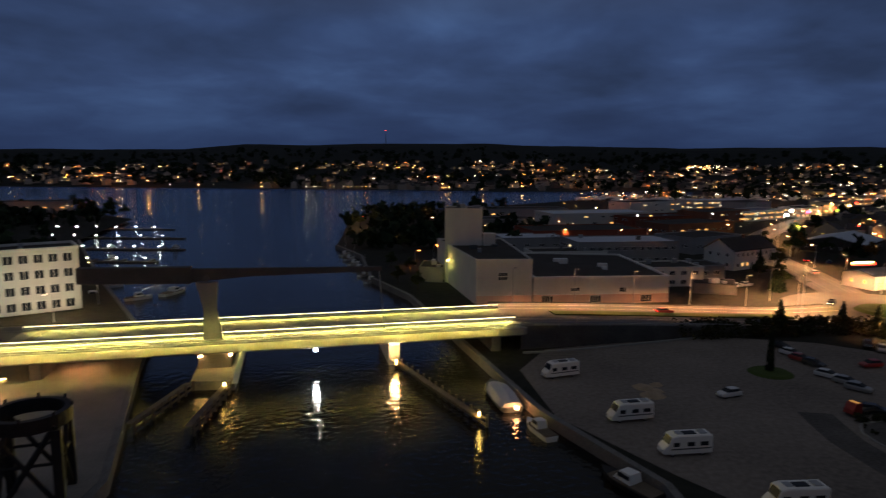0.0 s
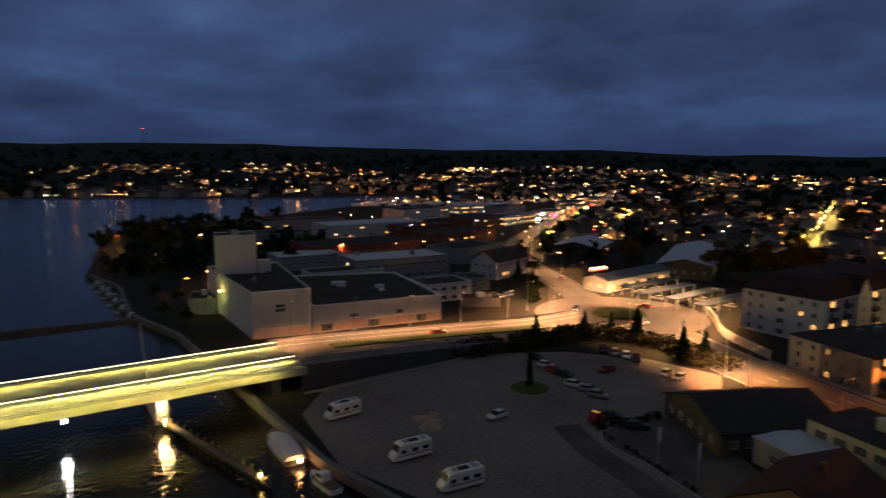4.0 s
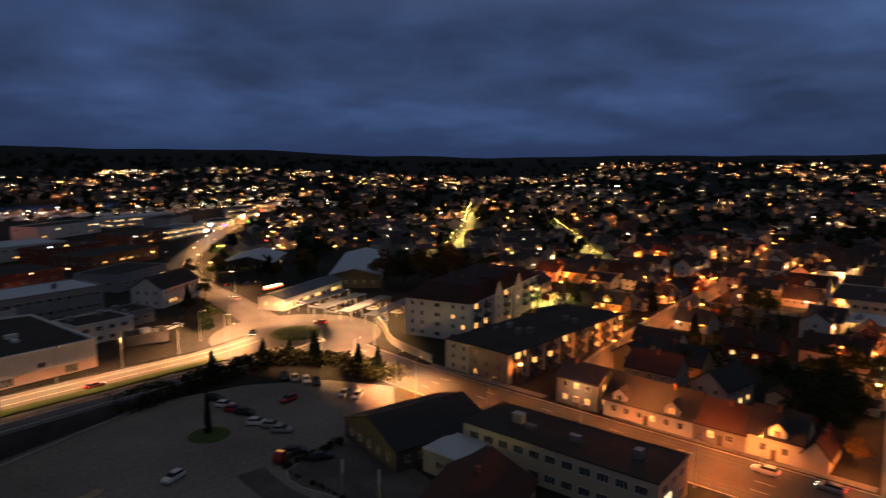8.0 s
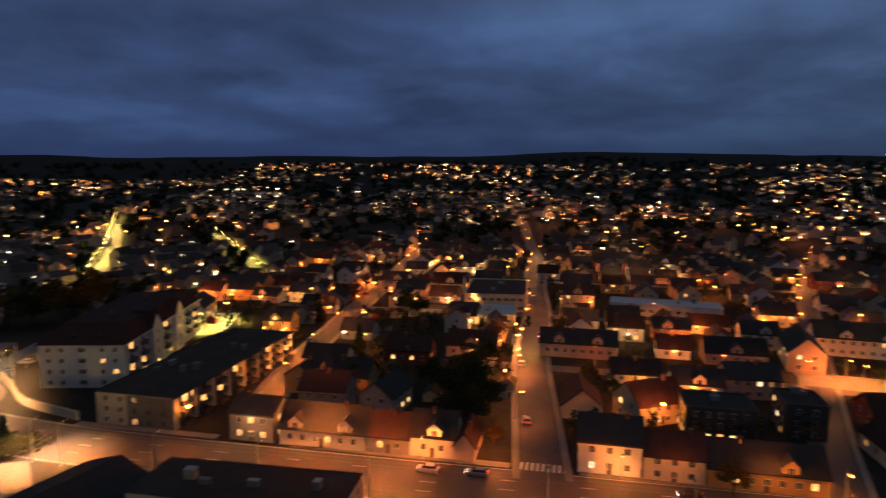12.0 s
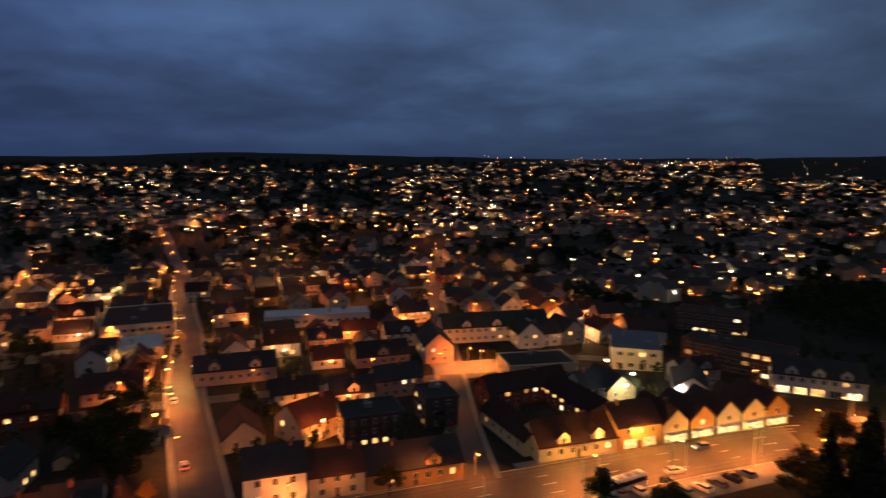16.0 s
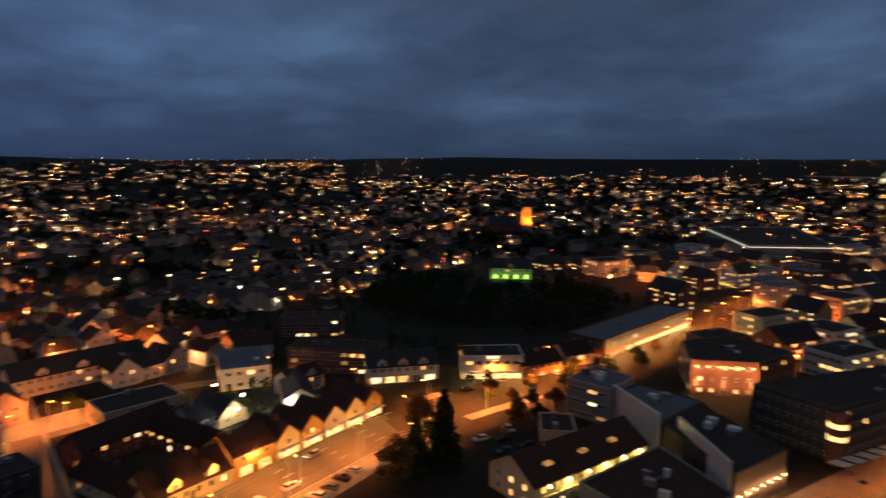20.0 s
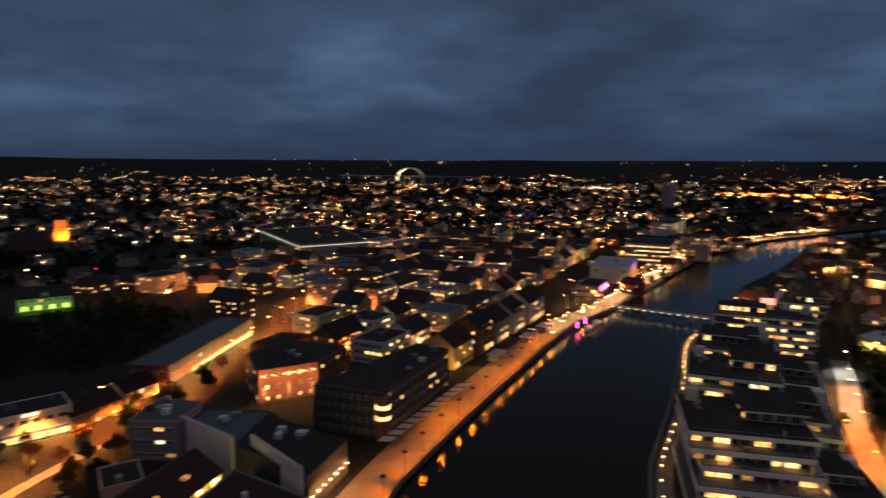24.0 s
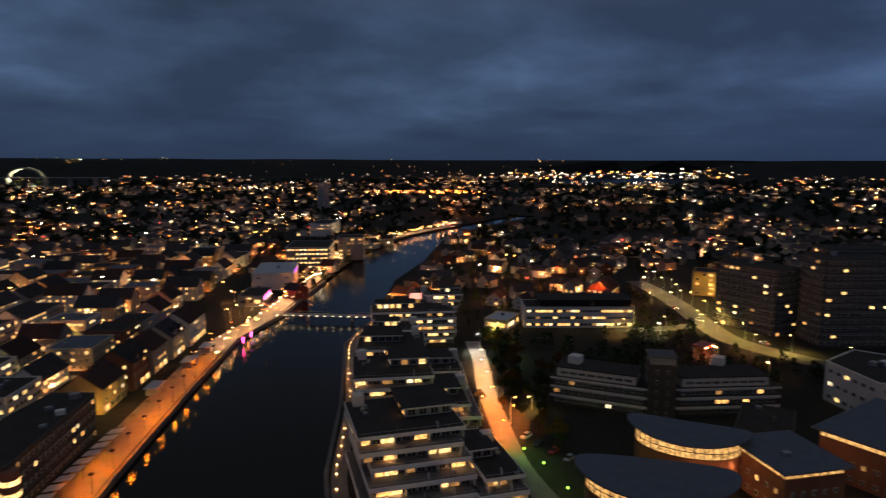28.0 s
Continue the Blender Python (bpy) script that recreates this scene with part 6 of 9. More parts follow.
# ---- trade quarter and laid-up boats north of the works ----
for x, y, w, d, h, r, wl_, rf, lit in ((222, 470, 62, 22, 7, 32, WHITEWALL, BLUESLATE, 0.75), (281, 505, 34, 18, 7, 38, WHITEWALL, DARKROOF, 0.7), (325, 540, 30, 18, 9, 38, CREAM, DARKROOF, 0.8), (250, 590, 70, 22, 8, 20, WHITEWALL, METALROOF, 0.5), (360, 600, 40, 20, 9, 40, GREYWALL, DARKROOF, 0.6), (135, 412, 46, 20, 7, 20, REDWALL, TILEROOF, 0.1), (300, 440, 26, 14, 8, 40, CREAM, DARKROOF, 0.7), (420, 650, 40, 18, 9, 45, CREAM, DARKROOF, 0.6)):
    flat_block(x, y, w, d, h, r, wl_, rf, "trade building with bright shop windows along its front", "trade_building", "shop", 2, lit, 3.2, "w", faces="sw")
for x, y, c in ((268, 470, GLOW_PINK), (262, 482, GLOW_COOL), (300, 488, GLOW_GREEN), (312, 512, GLOW_RED), (345, 545, GLOW_LEMON), (236, 440, GLOW_COOL), (380, 590, GLOW_RED), (333, 560, GLOW_COOL)):
    t = thing("shop_sign", x, y, 0, 35, "illuminated shop sign on a post", "sign", "shop signs")
    part("post", box(-0.12, -0.12, 0, 0.12, 0.12, 5), STEEL, t)
    part("panel", box(-1.8, -0.2, 5, 1.8, 0.2, 6.6), c, t)
vs, fs, rb = [], [], random.Random(17)
for k in range(330):
    f, g = rb.random(), rb.random()
    x, y = 150 + 430 * f + rb.uniform(-8, 8), 690 - 40 * f + (60 + 200 * f) * g
    if is_water(x, y):
        y -= 40
    a, L = rb.choice((0.5, 0.6, 2.1)) + rb.uniform(-0.1, 0.1), rb.uniform(6, 11)
    c, s, o = math.cos(a), math.sin(a), len(vs)
    for px, py, pz in ((-0.5, -0.16, 1.2), (-0.5, 0.16, 1.2), (0.2, 0.17, 1.2), (0.5, 0, 1.6), (0.2, -0.17, 1.2), (-0.45, 0, 0.2), (0.35, 0, 0.3), (-0.2, -0.1, 2.4), (-0.2, 0.1, 2.4), (0.12, 0.1, 2.2), (0.12, -0.1, 2.2)):
        vs.append((x + L * (px * c - py * s), y + L * (px * s + py * c), pz * L / 8 + 0.6))
    fs += [tuple(o + i for i in q) for q in ((0, 4, 6, 5), (4, 3, 6), (3, 2, 6), (2, 1, 5, 6), (1, 0, 5), (0, 1, 2, 3, 4), (7, 8, 9, 10), (0, 7, 10, 4), (1, 2, 9, 8), (4, 10, 9, 2), (0, 1, 8, 7))]
me = bpy.data.meshes.new("laid_up_boats")
me.from_pydata(vs, [], fs)
me.materials.append(WHITEPAINT)
tagged(new("laid_up_boats", me), "hundreds of white boats laid up on the quay ground", "boats", kind="stuff")
for k in range(16):
    f = rb.random()
    x, y = 160 + 410 * f, 690 - 40 * f + (60 + 180 * f) * rb.random()
    street_lamp("white", x, y, rb.uniform(0, 360), 9000, 8)

# ---- main street, wooden houses ----
ROW = "along the main street"
house(131.5, 71.5, 10.5, 10, 6.2, -90, GREYWALL, SLATEROOF, 2.6, 0.5, where=ROW)
house(131.8, 55, 19.5, 10.5, 3.9, -90, WHITEWALL, SLATEROOF, 4.2, 0.25, ((-6, -1), (5.5, -1)), 1, where=ROW)
house(131.6, 40, 9.2, 9.5, 3.8, -90, GREYWALL, TILEROOF, 3.8, 0.7, storeys=1, where=ROW)
house(131.8, 30.4, 9.6, 9.5, 4.6, -90, WHITEWALL, SLATEROOF, 4.0, 0.15, ((0.5, -1),), 1, where=ROW)
house(132.5, 23.6, 11, 4.4, 3.2, 0, CREAM, TILEROOF, 2.6, 0.1, storeys=1, where=ROW)
house(133, -5.8, 12.2, 12, 6.6, -91, WHITEWALL, SLATEROOF, 3.6, 0.12, where="at the side street corner")
house(131.5, -18, 11.4, 10, 5.1, -91, CREAM, TILEROOF, 3.4, 0.05, where=ROW)
house(131.3, -34.5, 21, 10.5, 4.0, -91, OCHREWALL, SLATEROOF, 3.8, 0.2, ((4, -1),), 1, where=ROW)
house(132.0, -74, 20.4, 11, 3.8, -91, CREAM, TILEROOF, 4.2, 0.35, ((-4, -1), (5, -1)), 1, where="at the square")
house(142, -64.8, 22, 7.5, 3.8, 5, CREAM, TILEROOF, 3.2, 0.1, storeys=1, where="along the side lane")
house(131.8, -90.2, 12, 12, 6.0, -91, OCHREWALL, TILEROOF, 3.6, 0.3, where="at the square", shop=True)
for i, y in enumerate((-100.5, -108.5, -116.5, -124.5, -132)):
    t = house(132.5, y, 13, 7.6, 5.2, 0, (CREAM, OCHREWALL, WHITEWALL, CREAM, OCHREWALL)[i], TILEROOF, 3.4, 0.35, storeys=2, where="at the square", chimney=i % 2 == 0)
    part("shop_window", box(-6.66, -3, 0.5, -6.52, 3, 2.6), SHOPGLOW, t)
    part("awning", box(-8.1, -3.3, 2.75, -6.6, 3.3, 2.9), TARP, t)
    lamp("shop_light", 122.6, y, 3.4, AMBER, 650, 0.4)
house(165, -78, 26, 9, 5, -84, REDWALL, TILEROOF, 3.4, 0.25, where="behind the square")
house(150, -88, 24, 9, 4.6, 4, REDWALL, TILEROOF, 3.2, 0.35, where="behind the square")
# interior of the block south of the side street
house(160, -16.5, 13, 11, 5.2, -60, CREAM, TILEROOF, 4.2, 0.1, where="in a lamplit courtyard")
lamp("yard_light", 150.5, -18.5, 6, SODIUM, 3200, 0.25)
part("lens", box(-0.3, -0.3, 0, 0.3, 0.3, 0.3), GLOW_SODIUM, thing("yard_lamp", 150.9, -18.6, 6.6, 0, "orange yard lamp between the houses", "lamp"))
flat_block(153.5, -30.5, 15, 11, 7.4, -90, DARKWALL, SLATEROOF, "dark apartment house with golden lit balconies", storeys=3, lit=0.35, gap=2.4, size="n", balconies="s", group="lit apartments")
flat_block(158.5, -49.5, 9, 11, 7.8, -90, DARKWALL, SLATEROOF, "narrow dark apartment house with golden lit balconies", storeys=3, lit=0.35, gap=2.4, size="n", balconies="s", group="lit apartments")
house(210, 0.5, 24, 10, 4.6, -91, PINKWALL, SLATEROOF, 3.6, 0.15, ((-6, -1), (6, -1)), 1)
house(212, -47, 18, 10, 3.8, -91, PINKWALL, SLATEROOF, 3.8, 0.1, ((0, -1),), 1)
flat_block(274, -34, 43, 12, 4.6, -95, WHITEWALL, METALROOF, "long white school wing with a row of dark windows", "school_wing", "school", 1, 0.05, 3.4)
house(203, 34, 16, 10, 4, -90, PINKWALL, TILEROOF, 3.8, 0.2, ((0, -1),), 1)
house(192, 52, 14, 10, 4.5, -90, REDWALL, TILEROOF, 3.6, 0.2, ((0, -1),), 1)
flat_block(282, 36, 26, 36, 7, -86, CREAM, TILEROOF, "cream school building with lit ground floor windows", "school", "school", 2, 0.25, 3.0)
flat_block(250, 32, 14, 20, 4, -86, CREAM, METALROOF, "low lit shop with a pale flat roof", "shop", "shop", 1, 0.6, 3.0)
house(148, 62, 12, 9, 6.5, -88, GREYWALL, TILEROOF, 3.4, 0.05)
house(152, 48, 12, 9, 5, -10, GREYWALL, SLATEROOF, 3.4, 0.1)
house(177, 110, 14, 12, 5, -15, OCHREWALL, SLATEROOF, 4, 0.3, where="under a yellow lamp")
lamp("yard_light", 196, 106, 6, LEMON, 3000, 0.3)
lamp("yard_light", 178, 97, 6, LEMON, 900, 0.3)
for x, y, h, k in ((134.2, 18.5, 6, "autumn"), (150, 28, 10, "leafy"), (145, 24, 9, "leafy"), (158, 32, 12, "leafy"), (154, 22, 10, "leafy"), (166, 27, 11, "leafy"), (175, 31, 12, "leafy"), (184, 27, 11, "leafy"), (168, 40, 9, "leafy"), (160, 60, 8, "leafy"), (172, 62, 9, "autumn"), (240, 62, 12, "leafy"), (250, 70, 11, "leafy"), (170, -8, 7, "leafy"), (182, -2, 7, "leafy"), (123.6, -28, 7, "autumn"), (200, 72, 9, "conifer"), (232, 100, 12, "conifer")):
    tree(k, x, y, h)
# unseen lamp added in front of the corner tree to make its crown orange
lamp("tree_light", 129.6, 17.0, 3.4, SODIUM, 2600, 0.3)
# bare lamps without fixtures, added to brighten the street fronts
for y, w, c in ((71, 700, WARM), (40, 1800, SODIUM), (31, 1500, SODIUM), (-5, 600, SODIUM), (-18, 500, SODIUM), (-35, 1500, SODIUM), (-70, 2300, AMBER), (-79, 2300, AMBER), (-90, 2300, AMBER)):
    lamp("facade_light", 124.2, y, 5.8, c, w, 0.25)

# ---- the rest of the wooden town: rows of houses between the streets ----
TAKEN = [(131, 55, 26, 30), (132, -60, 12, 85), (160, -16, 12, 10), (153, -31, 10, 10), (158, -50, 9, 8), (210, 0, 9, 15), (212, -47, 9, 12), (274, -34, 12, 25), (203, 34, 9, 10), (192, 52, 9, 9), (282, 36, 22, 17), (250, 32, 12, 10), (148, 62, 9, 9), (152, 48, 9, 8), (178, 138, 40, 24), (224, 140, 24, 20), (158, 101, 34, 14), (177, 110, 10, 9), (165, 32, 24, 12), (216, -88, 26, 24), (182, -91, 16, 14), (184, -130, 18, 16), (178, -164, 18, 16), (140, -160, 16, 16), (165, -78, 10, 16), (150, -88, 15, 8), (230, -129, 9, 9), (218, 249, 36, 30), (192, 304, 30, 28), (232, 205, 40, 36), (161, 205, 40, 60), (245, 66, 12, 10), (190, -290, 70, 95), (320, -575, 20, 20), (195, -332, 25, 20)]
STREETS = [ROADS[k] for k in ("main", "north", "east", "diagonal", "south", "yellow", "far_east")]
for pts, w, lab in (([(192, 118), (191, 60), (193, 15), (190, -60), (186, -100)], 6, "cross street between wooden houses"), ([(258, 130), (260, 60), (260, 17), (256, -84), (250, -140)], 6, "cross street between wooden houses"), ([(342, 160), (338, 60), (336, -110)], 6, "cross street between wooden houses"), ([(190, -60), (196, -110), (170, -140), (138, -142)], 6, "lane behind the square"), ([(320, 168), (354, 193), (401, 227), (453, 269), (500, 305)], 7, "street under yellow lamps")):
    STREETS.append(road("road", pts, w, lab, z=0.03 + 0.004 * len(STREETS) / 2))


def near_street(x, y, d):
    for pts in STREETS:
        for px, py, *_ in pts[::2]:
            if (px - x) ** 2 + (py - y) ** 2 < d * d:
                return True
    return False


def free(x, y, r=6.0):
    return not any(abs(x - a) < w + r * 0.4 and abs(y - b) < d + r * 0.4 for a, b, w, d in TAKEN) and not is_water(x, y)


HOUSE_SPOTS = []
for gx in range(146, 440, 17):
    for gy in range(-150, 180, 15):
        x, y = gx + rnd.uniform(-2.5, 2.5), gy + rnd.uniform(-2, 2)
        if gx > 150 and gy > 118 and gx < 250:
            continue
        if free(x, y) and not near_street(x, y, 8.5) and rnd.random() < 0.9:
            HOUSE_SPOTS.append((x, y))
for x, y in HOUSE_SPOTS:
    near = x < 240
    w, d = rnd.uniform(10, 14), rnd.uniform(8, 9.8)
    rot = -90 + rnd.uniform(-5, 5) if rnd.random() < 0.65 else rnd.uniform(-6, 6)
    st = 1 if rnd.random() < 0.45 else 2
    house(x, y, w, d, 3.4 if st == 1 else rnd.uniform(4.8, 5.8), rot, lit=0.2, porch=rnd.choice((0, 0, 1, 1, 1, 2)), storeys=st, dormers=((rnd.uniform(-2, 2), -1),) if rnd.random() < 0.4 else (), windows="all", chimney=rnd.random() < 0.6)
    if rnd.random() < 0.28:
        tree(rnd.choice(("leafy", "leafy", "autumn", "conifer")), x + 7.5, y + rnd.uniform(-4, 4), rnd.uniform(4, 8))
lamps_along("sodium", ROADS["east"], 30, 5.2, 6500, 7, 1.0)
street_lamp("lemon", 207, 21.5, 270, 9000, 6)
street_lamp("sodium", 187, 19.5, 270, 12000, 7)
lamps_along("sodium", ROADS["diagonal"], 30, -4.4, 6500, 7, 0.8)
lamps_along("sodium", ROADS["south"], 32, 4.6, 6000, 7, 1.2)
for pts in STREETS[7:11]:
    lamps_along("sodium", pts, 36, 4.2, 5000, 7, 0.4)
lamps_along("lemon", STREETS[11], 22, 4.6, 48000, 7, 0.2)
lamps_along("lemon", ROADS["yellow"], 26, 5.5, 56000, 8, 2.4)
lamps_along("sodium", ROADS["far_east"], 60, 5.2, 1500, 8, 0.8)
for x, y in ((222, 22), (234, -20), (300, 60), (310, -60), (380, 70), (230, -60), (285, 100), (400, -60), (170, 20), (228, 80)):
    lamp("yard_light", x, y, 5.5, SODIUM, 3500, 0.25)
    part("lens", box(-0.25, -0.25, 0, 0.25, 0.25, 0.3), GLOW_SODIUM, thing("yard_lamp", x, y, 5.7, 0, "orange lamp between the houses", "lamp", "yard lamps"))
car(150, 12.5, 8, "silver", True); car(228, 14, 184, "red", True); car(300, 22, 188, "red", True)

# ---- the orange-lit square and its south side ----
tagged(part("square", prism([(125, -62), (125.6, -136), (112, -146), (104, -138), (101, -66)], -0.1, 0.05), PAVING), "paved square used as parking, glowing orange", "square", kind="structure")
for i, (x, y) in enumerate(((108.5, -77), (109, -72.6), (106, -81.4), (105.2, -86), (105, -90.5), (105.4, -95), (106.2, -99.5), (107, -104))):
    car(x, y, 15, ("white", "silver", "black", "silver", "white", "blue", "black", "silver")[i])
t = thing("coach", 110, -74.8, 0.1, 100, "white coach with roof hatches parked at the square", "coach")
part("body", box(-5.5, -1.25, 0.4, 5.5, 1.25, 3.1, bevel=0.2), WHITEPAINT, t)
part("window_band", box(-5.3, -1.27, 1.6, 5.3, 1.27, 2.6), GLASS, t)
for k in (-3.5, -1.2, 1.2, 3.5):
    part("roof_hatch", box(k - 0.6, -0.6, 3.1, k + 0.6, 0.6, 3.25), GALV, t)
wheels(t, (-3.4, 3.4), 1.15, 0.48)
for x, y in ((112, -70), (112, -92), (113, -114), (116, -136), (102, -122), (120, -150)):
    street_lamp("sodium", x, y, 0, 10000, 7)
for x, y, h, k in ((107.7, -130, 12, "autumn"), (90.7, -119, 20, "conifer"), (93, -104, 13, "autumn"), (94, -112, 15, "conifer"), (98, -126, 10, "leafy"), (118, -171, 5, "leafy"), (114.7, -177, 5, "leafy"), (111, -184, 5, "leafy"), (89, -150, 7, "autumn"), (84, -155, 7, "leafy"), (92, -158, 6, "autumn"), (105, -66, 9, "leafy"), (97, -76, 9, "leafy")):
    tree(k, x, y, h)
for x, y, r, c in ((92, -137, 60, "white"), (87, -140.5, 60, "black"), (89, -147, 150, "silver"), (83, -134.5, 60, "blue"), (80, -141, 60, "black")):
    car(x, y, r, c)
house(142, -163.5, 24, 12, 6.2, -132, WHITEWALL, SLATEROOF, 3.8, 0.3, ((-7, -1), (0, -1), (7, -1)), 2, where="south of the square", shop=True)
S1 = flat_block(118.5, -184.5, 21, 13, 8.6, 38.5, WHITEWALL, DARKROOF, "white shop with a glowing ground floor", "shop_building", "shop", 2, 0.25, 2.8, parapet=0.4)
part("shop_pane", box(-10, 6.55, 0.4, 10, 6.62, 3.2), SHOPGLOW, S1)
part("awning", box(-10.4, 6.7, 3.35, 10.4, 8.6, 3.5), TARP, S1)
part("lit_sign", box(-2, 6.55, 8.0, 2, 6.75, 8.9), WIN_WHITE, S1)
for k in (-7, 0, 7):
    p = S1.matrix_basis @ Vector((k, 8.0, 2.8))
    lamp("shop_light", p.x, p.y, p.z, (1.0, 0.72, 0.32), 700, 0.4)
t = thing("floodlit_tree_lamp", 127, -178, 0, 0, "lit round lamp standing among leaves", "lamp")
part("pole", rod(bmesh.new(), (0, 0, 0), (0, 0, 9), 0.1), GALV, t)
bm = bmesh.new(); leaf_cloud(bm, (0, 0, 10), 1.7, 60, 0.5, 1.2)
part("lit_leaves", bm, AUTUMN, t)
lamp("tree_flood", 126, -177, 8.2, LEMON, 900, 0.3)
house(107, -194.5, 17, 11, 5.5, -117, OCHREWALL, TILEROOF, 3.0, 0.1, where="along the lit shopping street")
house(100.5, -211.5, 12, 11, 5.6, -120, CREAM, TILEROOF, 3.2, 0.4, where="along the lit shopping street", shop=True)
S2 = flat_block(93.5, -257, 72, 16, 8.6, 81, BRICK, BLUESLATE, "long brick shopping house with bright shop windows", "shopping_house", "shop", 2, 0.15, 3.2)
part("shop_pane", box(-34, 8.05, 0.4, 20, 8.12, 3.4), SHOPGLOW, S2)
for k in range(-30, 31, 12):
    p = S2.matrix_basis @ Vector((k, 10.5, 3.2))
    lamp("shop_light", p.x, p.y, p.z, (1.0, 0.72, 0.3), 1600, 0.5)
# behind the square
house(229, -96, 42, 12, 6, -97, WHITEWALL, GREENROOF, 4.2, 0.3, ((-12, -1), (0, -1), (12, -1)), 2, "courtyard_house", "round a courtyard", chimney=False)
house(214, -67, 20, 10, 6, 172, PINKWALL, GREENROOF, 4.4, 0.25, storeys=2, name="courtyard_house", where="by a courtyard", chimney=False)
house(217, -104, 14, 9, 5.6, -7, WHITEWALL, GREENROOF, 4.0, 0.4, storeys=2, name="courtyard_house", where="beside a courtyard", chimney=False)
for x, y, h in ((203, -76, 6), (198, -83, 5), (206, -84, 5)):
    tree("leafy", x, y, h)
for x, y in ((199, -70), (196, -80), (204, -78), (232, -120), (226, -122)):
    lamp("courtyard_light", x, y, 4, SODIUM, 3200, 0.3)
tagged(part("courtyard", prism([(205, -62), (192, -62), (188, -86), (202, -88)], -0.05, 0.115), PAVING), "paved courtyard glowing orange", "courtyard", kind="structure")
house(234, -131, 12, 11, 5.0, -60, WHITEWALL, SLATEROOF, 5, 0.5, where="beside a glowing orange yard")
flat_block(182, -91, 14, 22, 5.6, -8, CREAM, DARKROOF, "plain cream workshop with a flat roof", "workshop", "building", 1, 0.05, 5)
flat_block(186, -131, 24, 16, 7.4, -32, CREAM, BLUESLATE, "pale building with a blue-grey sheet roof", "office_house", "building", 2, 0.2, 3.2, parapet=0.2)
flat_block(167, -158, 33, 13, 8.5, -153.4, BRICK, DARKROOF, "red brick flats with white window bands", storeys=3, lit=0.3)
flat_block(210, -185, 26, 13, 8, -142, BRICK, DARKROOF, "red brick flats behind the square", storeys=3, lit=0.15)
for x, y, c, w in ((152, -104, COOL, 1200), (160, -112, COOL, 1500), (146, -118, COOL, 900), (174, -112, WARM, 900)):
    lamp("yard_light", x, y, 5, c, w, 0.25)
    part("lens", box(-0.35, -0.35, 0, 0.35, 0.35, 0.35), GLOW_COOL if c is COOL else GLOW_WARM, thing("yard_lamp", x, y, 5.2, 0, "white lamp over a back yard", "lamp", "yard lamps"))
for x, y, w, d, h in ((152, -126, 18, 9, 5), (160, -98, 12, 9, 4.5), (205, -150, 14, 10, 5.5), (222, -160, 13, 9, 5), (215, -110, 12, 9, 5)):
    house(x, y, w, d, h, rnd.choice((-35, 55, -90)), lit=0.25, where="behind the square", windows="front")

# ---- wooded knoll with the lit villa ----
def woods(name, spots, label, leaf=None):
    """Many close trees in one sheet of leaf clumps."""
    vs, fs, rw = [], [], random.Random(9)
    for x, y, z, h in spots:
        for k in range(80):
            a, e = rw.uniform(0, 6.283), rw.random()
            q = h * 0.34 * math.sqrt(rw.random()) * (1.15 - e * 0.75)
            c = Vector((x + q * math.cos(a), y + q * math.sin(a), z + h * (0.18 + 0.8 * e)))
            m = Euler((rw.uniform(0, 6), rw.uniform(0, 6), rw.uniform(0, 6))).to_matrix()
            s, o = h * rw.uniform(0.04, 0.085), len(vs)
            vs += [tuple(c + m @ Vector(k2) * s) for k2 in ((-1, -0.6, 0), (0.2, -0.8, 0.3), (1, 0.1, -0.1), (0.1, 0.8, 0.3), (-0.8, 0.5, -0.2))]
            fs.append(tuple(range(o, o + 5)))
    me = bpy.data.meshes.new(name)
    me.from_pydata(vs, [], fs)
    me.materials.append(leaf or LEAVES)
    tagged(new(name, me), label, "trees", kind="stuff")


spots = []
for i in range(420):
    a, r = rnd.uniform(0, 6.283), 66 * math.sqrt(rnd.random())
    x, y = 172 + r * math.cos(a) * 1.15, -272 + r * math.sin(a) * 0.8
    if near_street(x, y, 7) or x < 112 or (y > -208 and x < 160) or ((x - 190) ** 2 + (y + 322) ** 2 < 24 ** 2) or ((x - 180) ** 2 + (y + 303) ** 2 < 24 ** 2):
        continue
    spots.append((x, y, height(x, y) - 0.3, rnd.uniform(5, 9)))
woods("hill_woods", spots, "dark dense woods covering the knoll in the town")
vz = height(196, -330)
V = house(196, -331, 24, 14, 7, 30, WHITEWALL, SLATEROOF, 4.5, 0.2, ((0, 1),), 2, "villa", "floodlit green on a hill", z=vz)
for k in (-9, -3, 3, 9):
    part("green_window", box(k - 1.1, 7.02, 0.9, k + 1.1, 7.1, 2.9), GLOW_GREEN, V)
    p = V.matrix_basis @ Vector((k, 10.5, 2.0))
    lamp("green_flood", p.x, p.y, p.z, (0.5, 1.0, 0.08), 110, 0.4)
tagged(part("lawn", prism([(180, -318), (170, -332), (186, -345), (206, -322), (196, -310)], vz - 1.0, vz + 0.3), GRASS), "green lit lawn before the villa", "lawn", kind="structure")


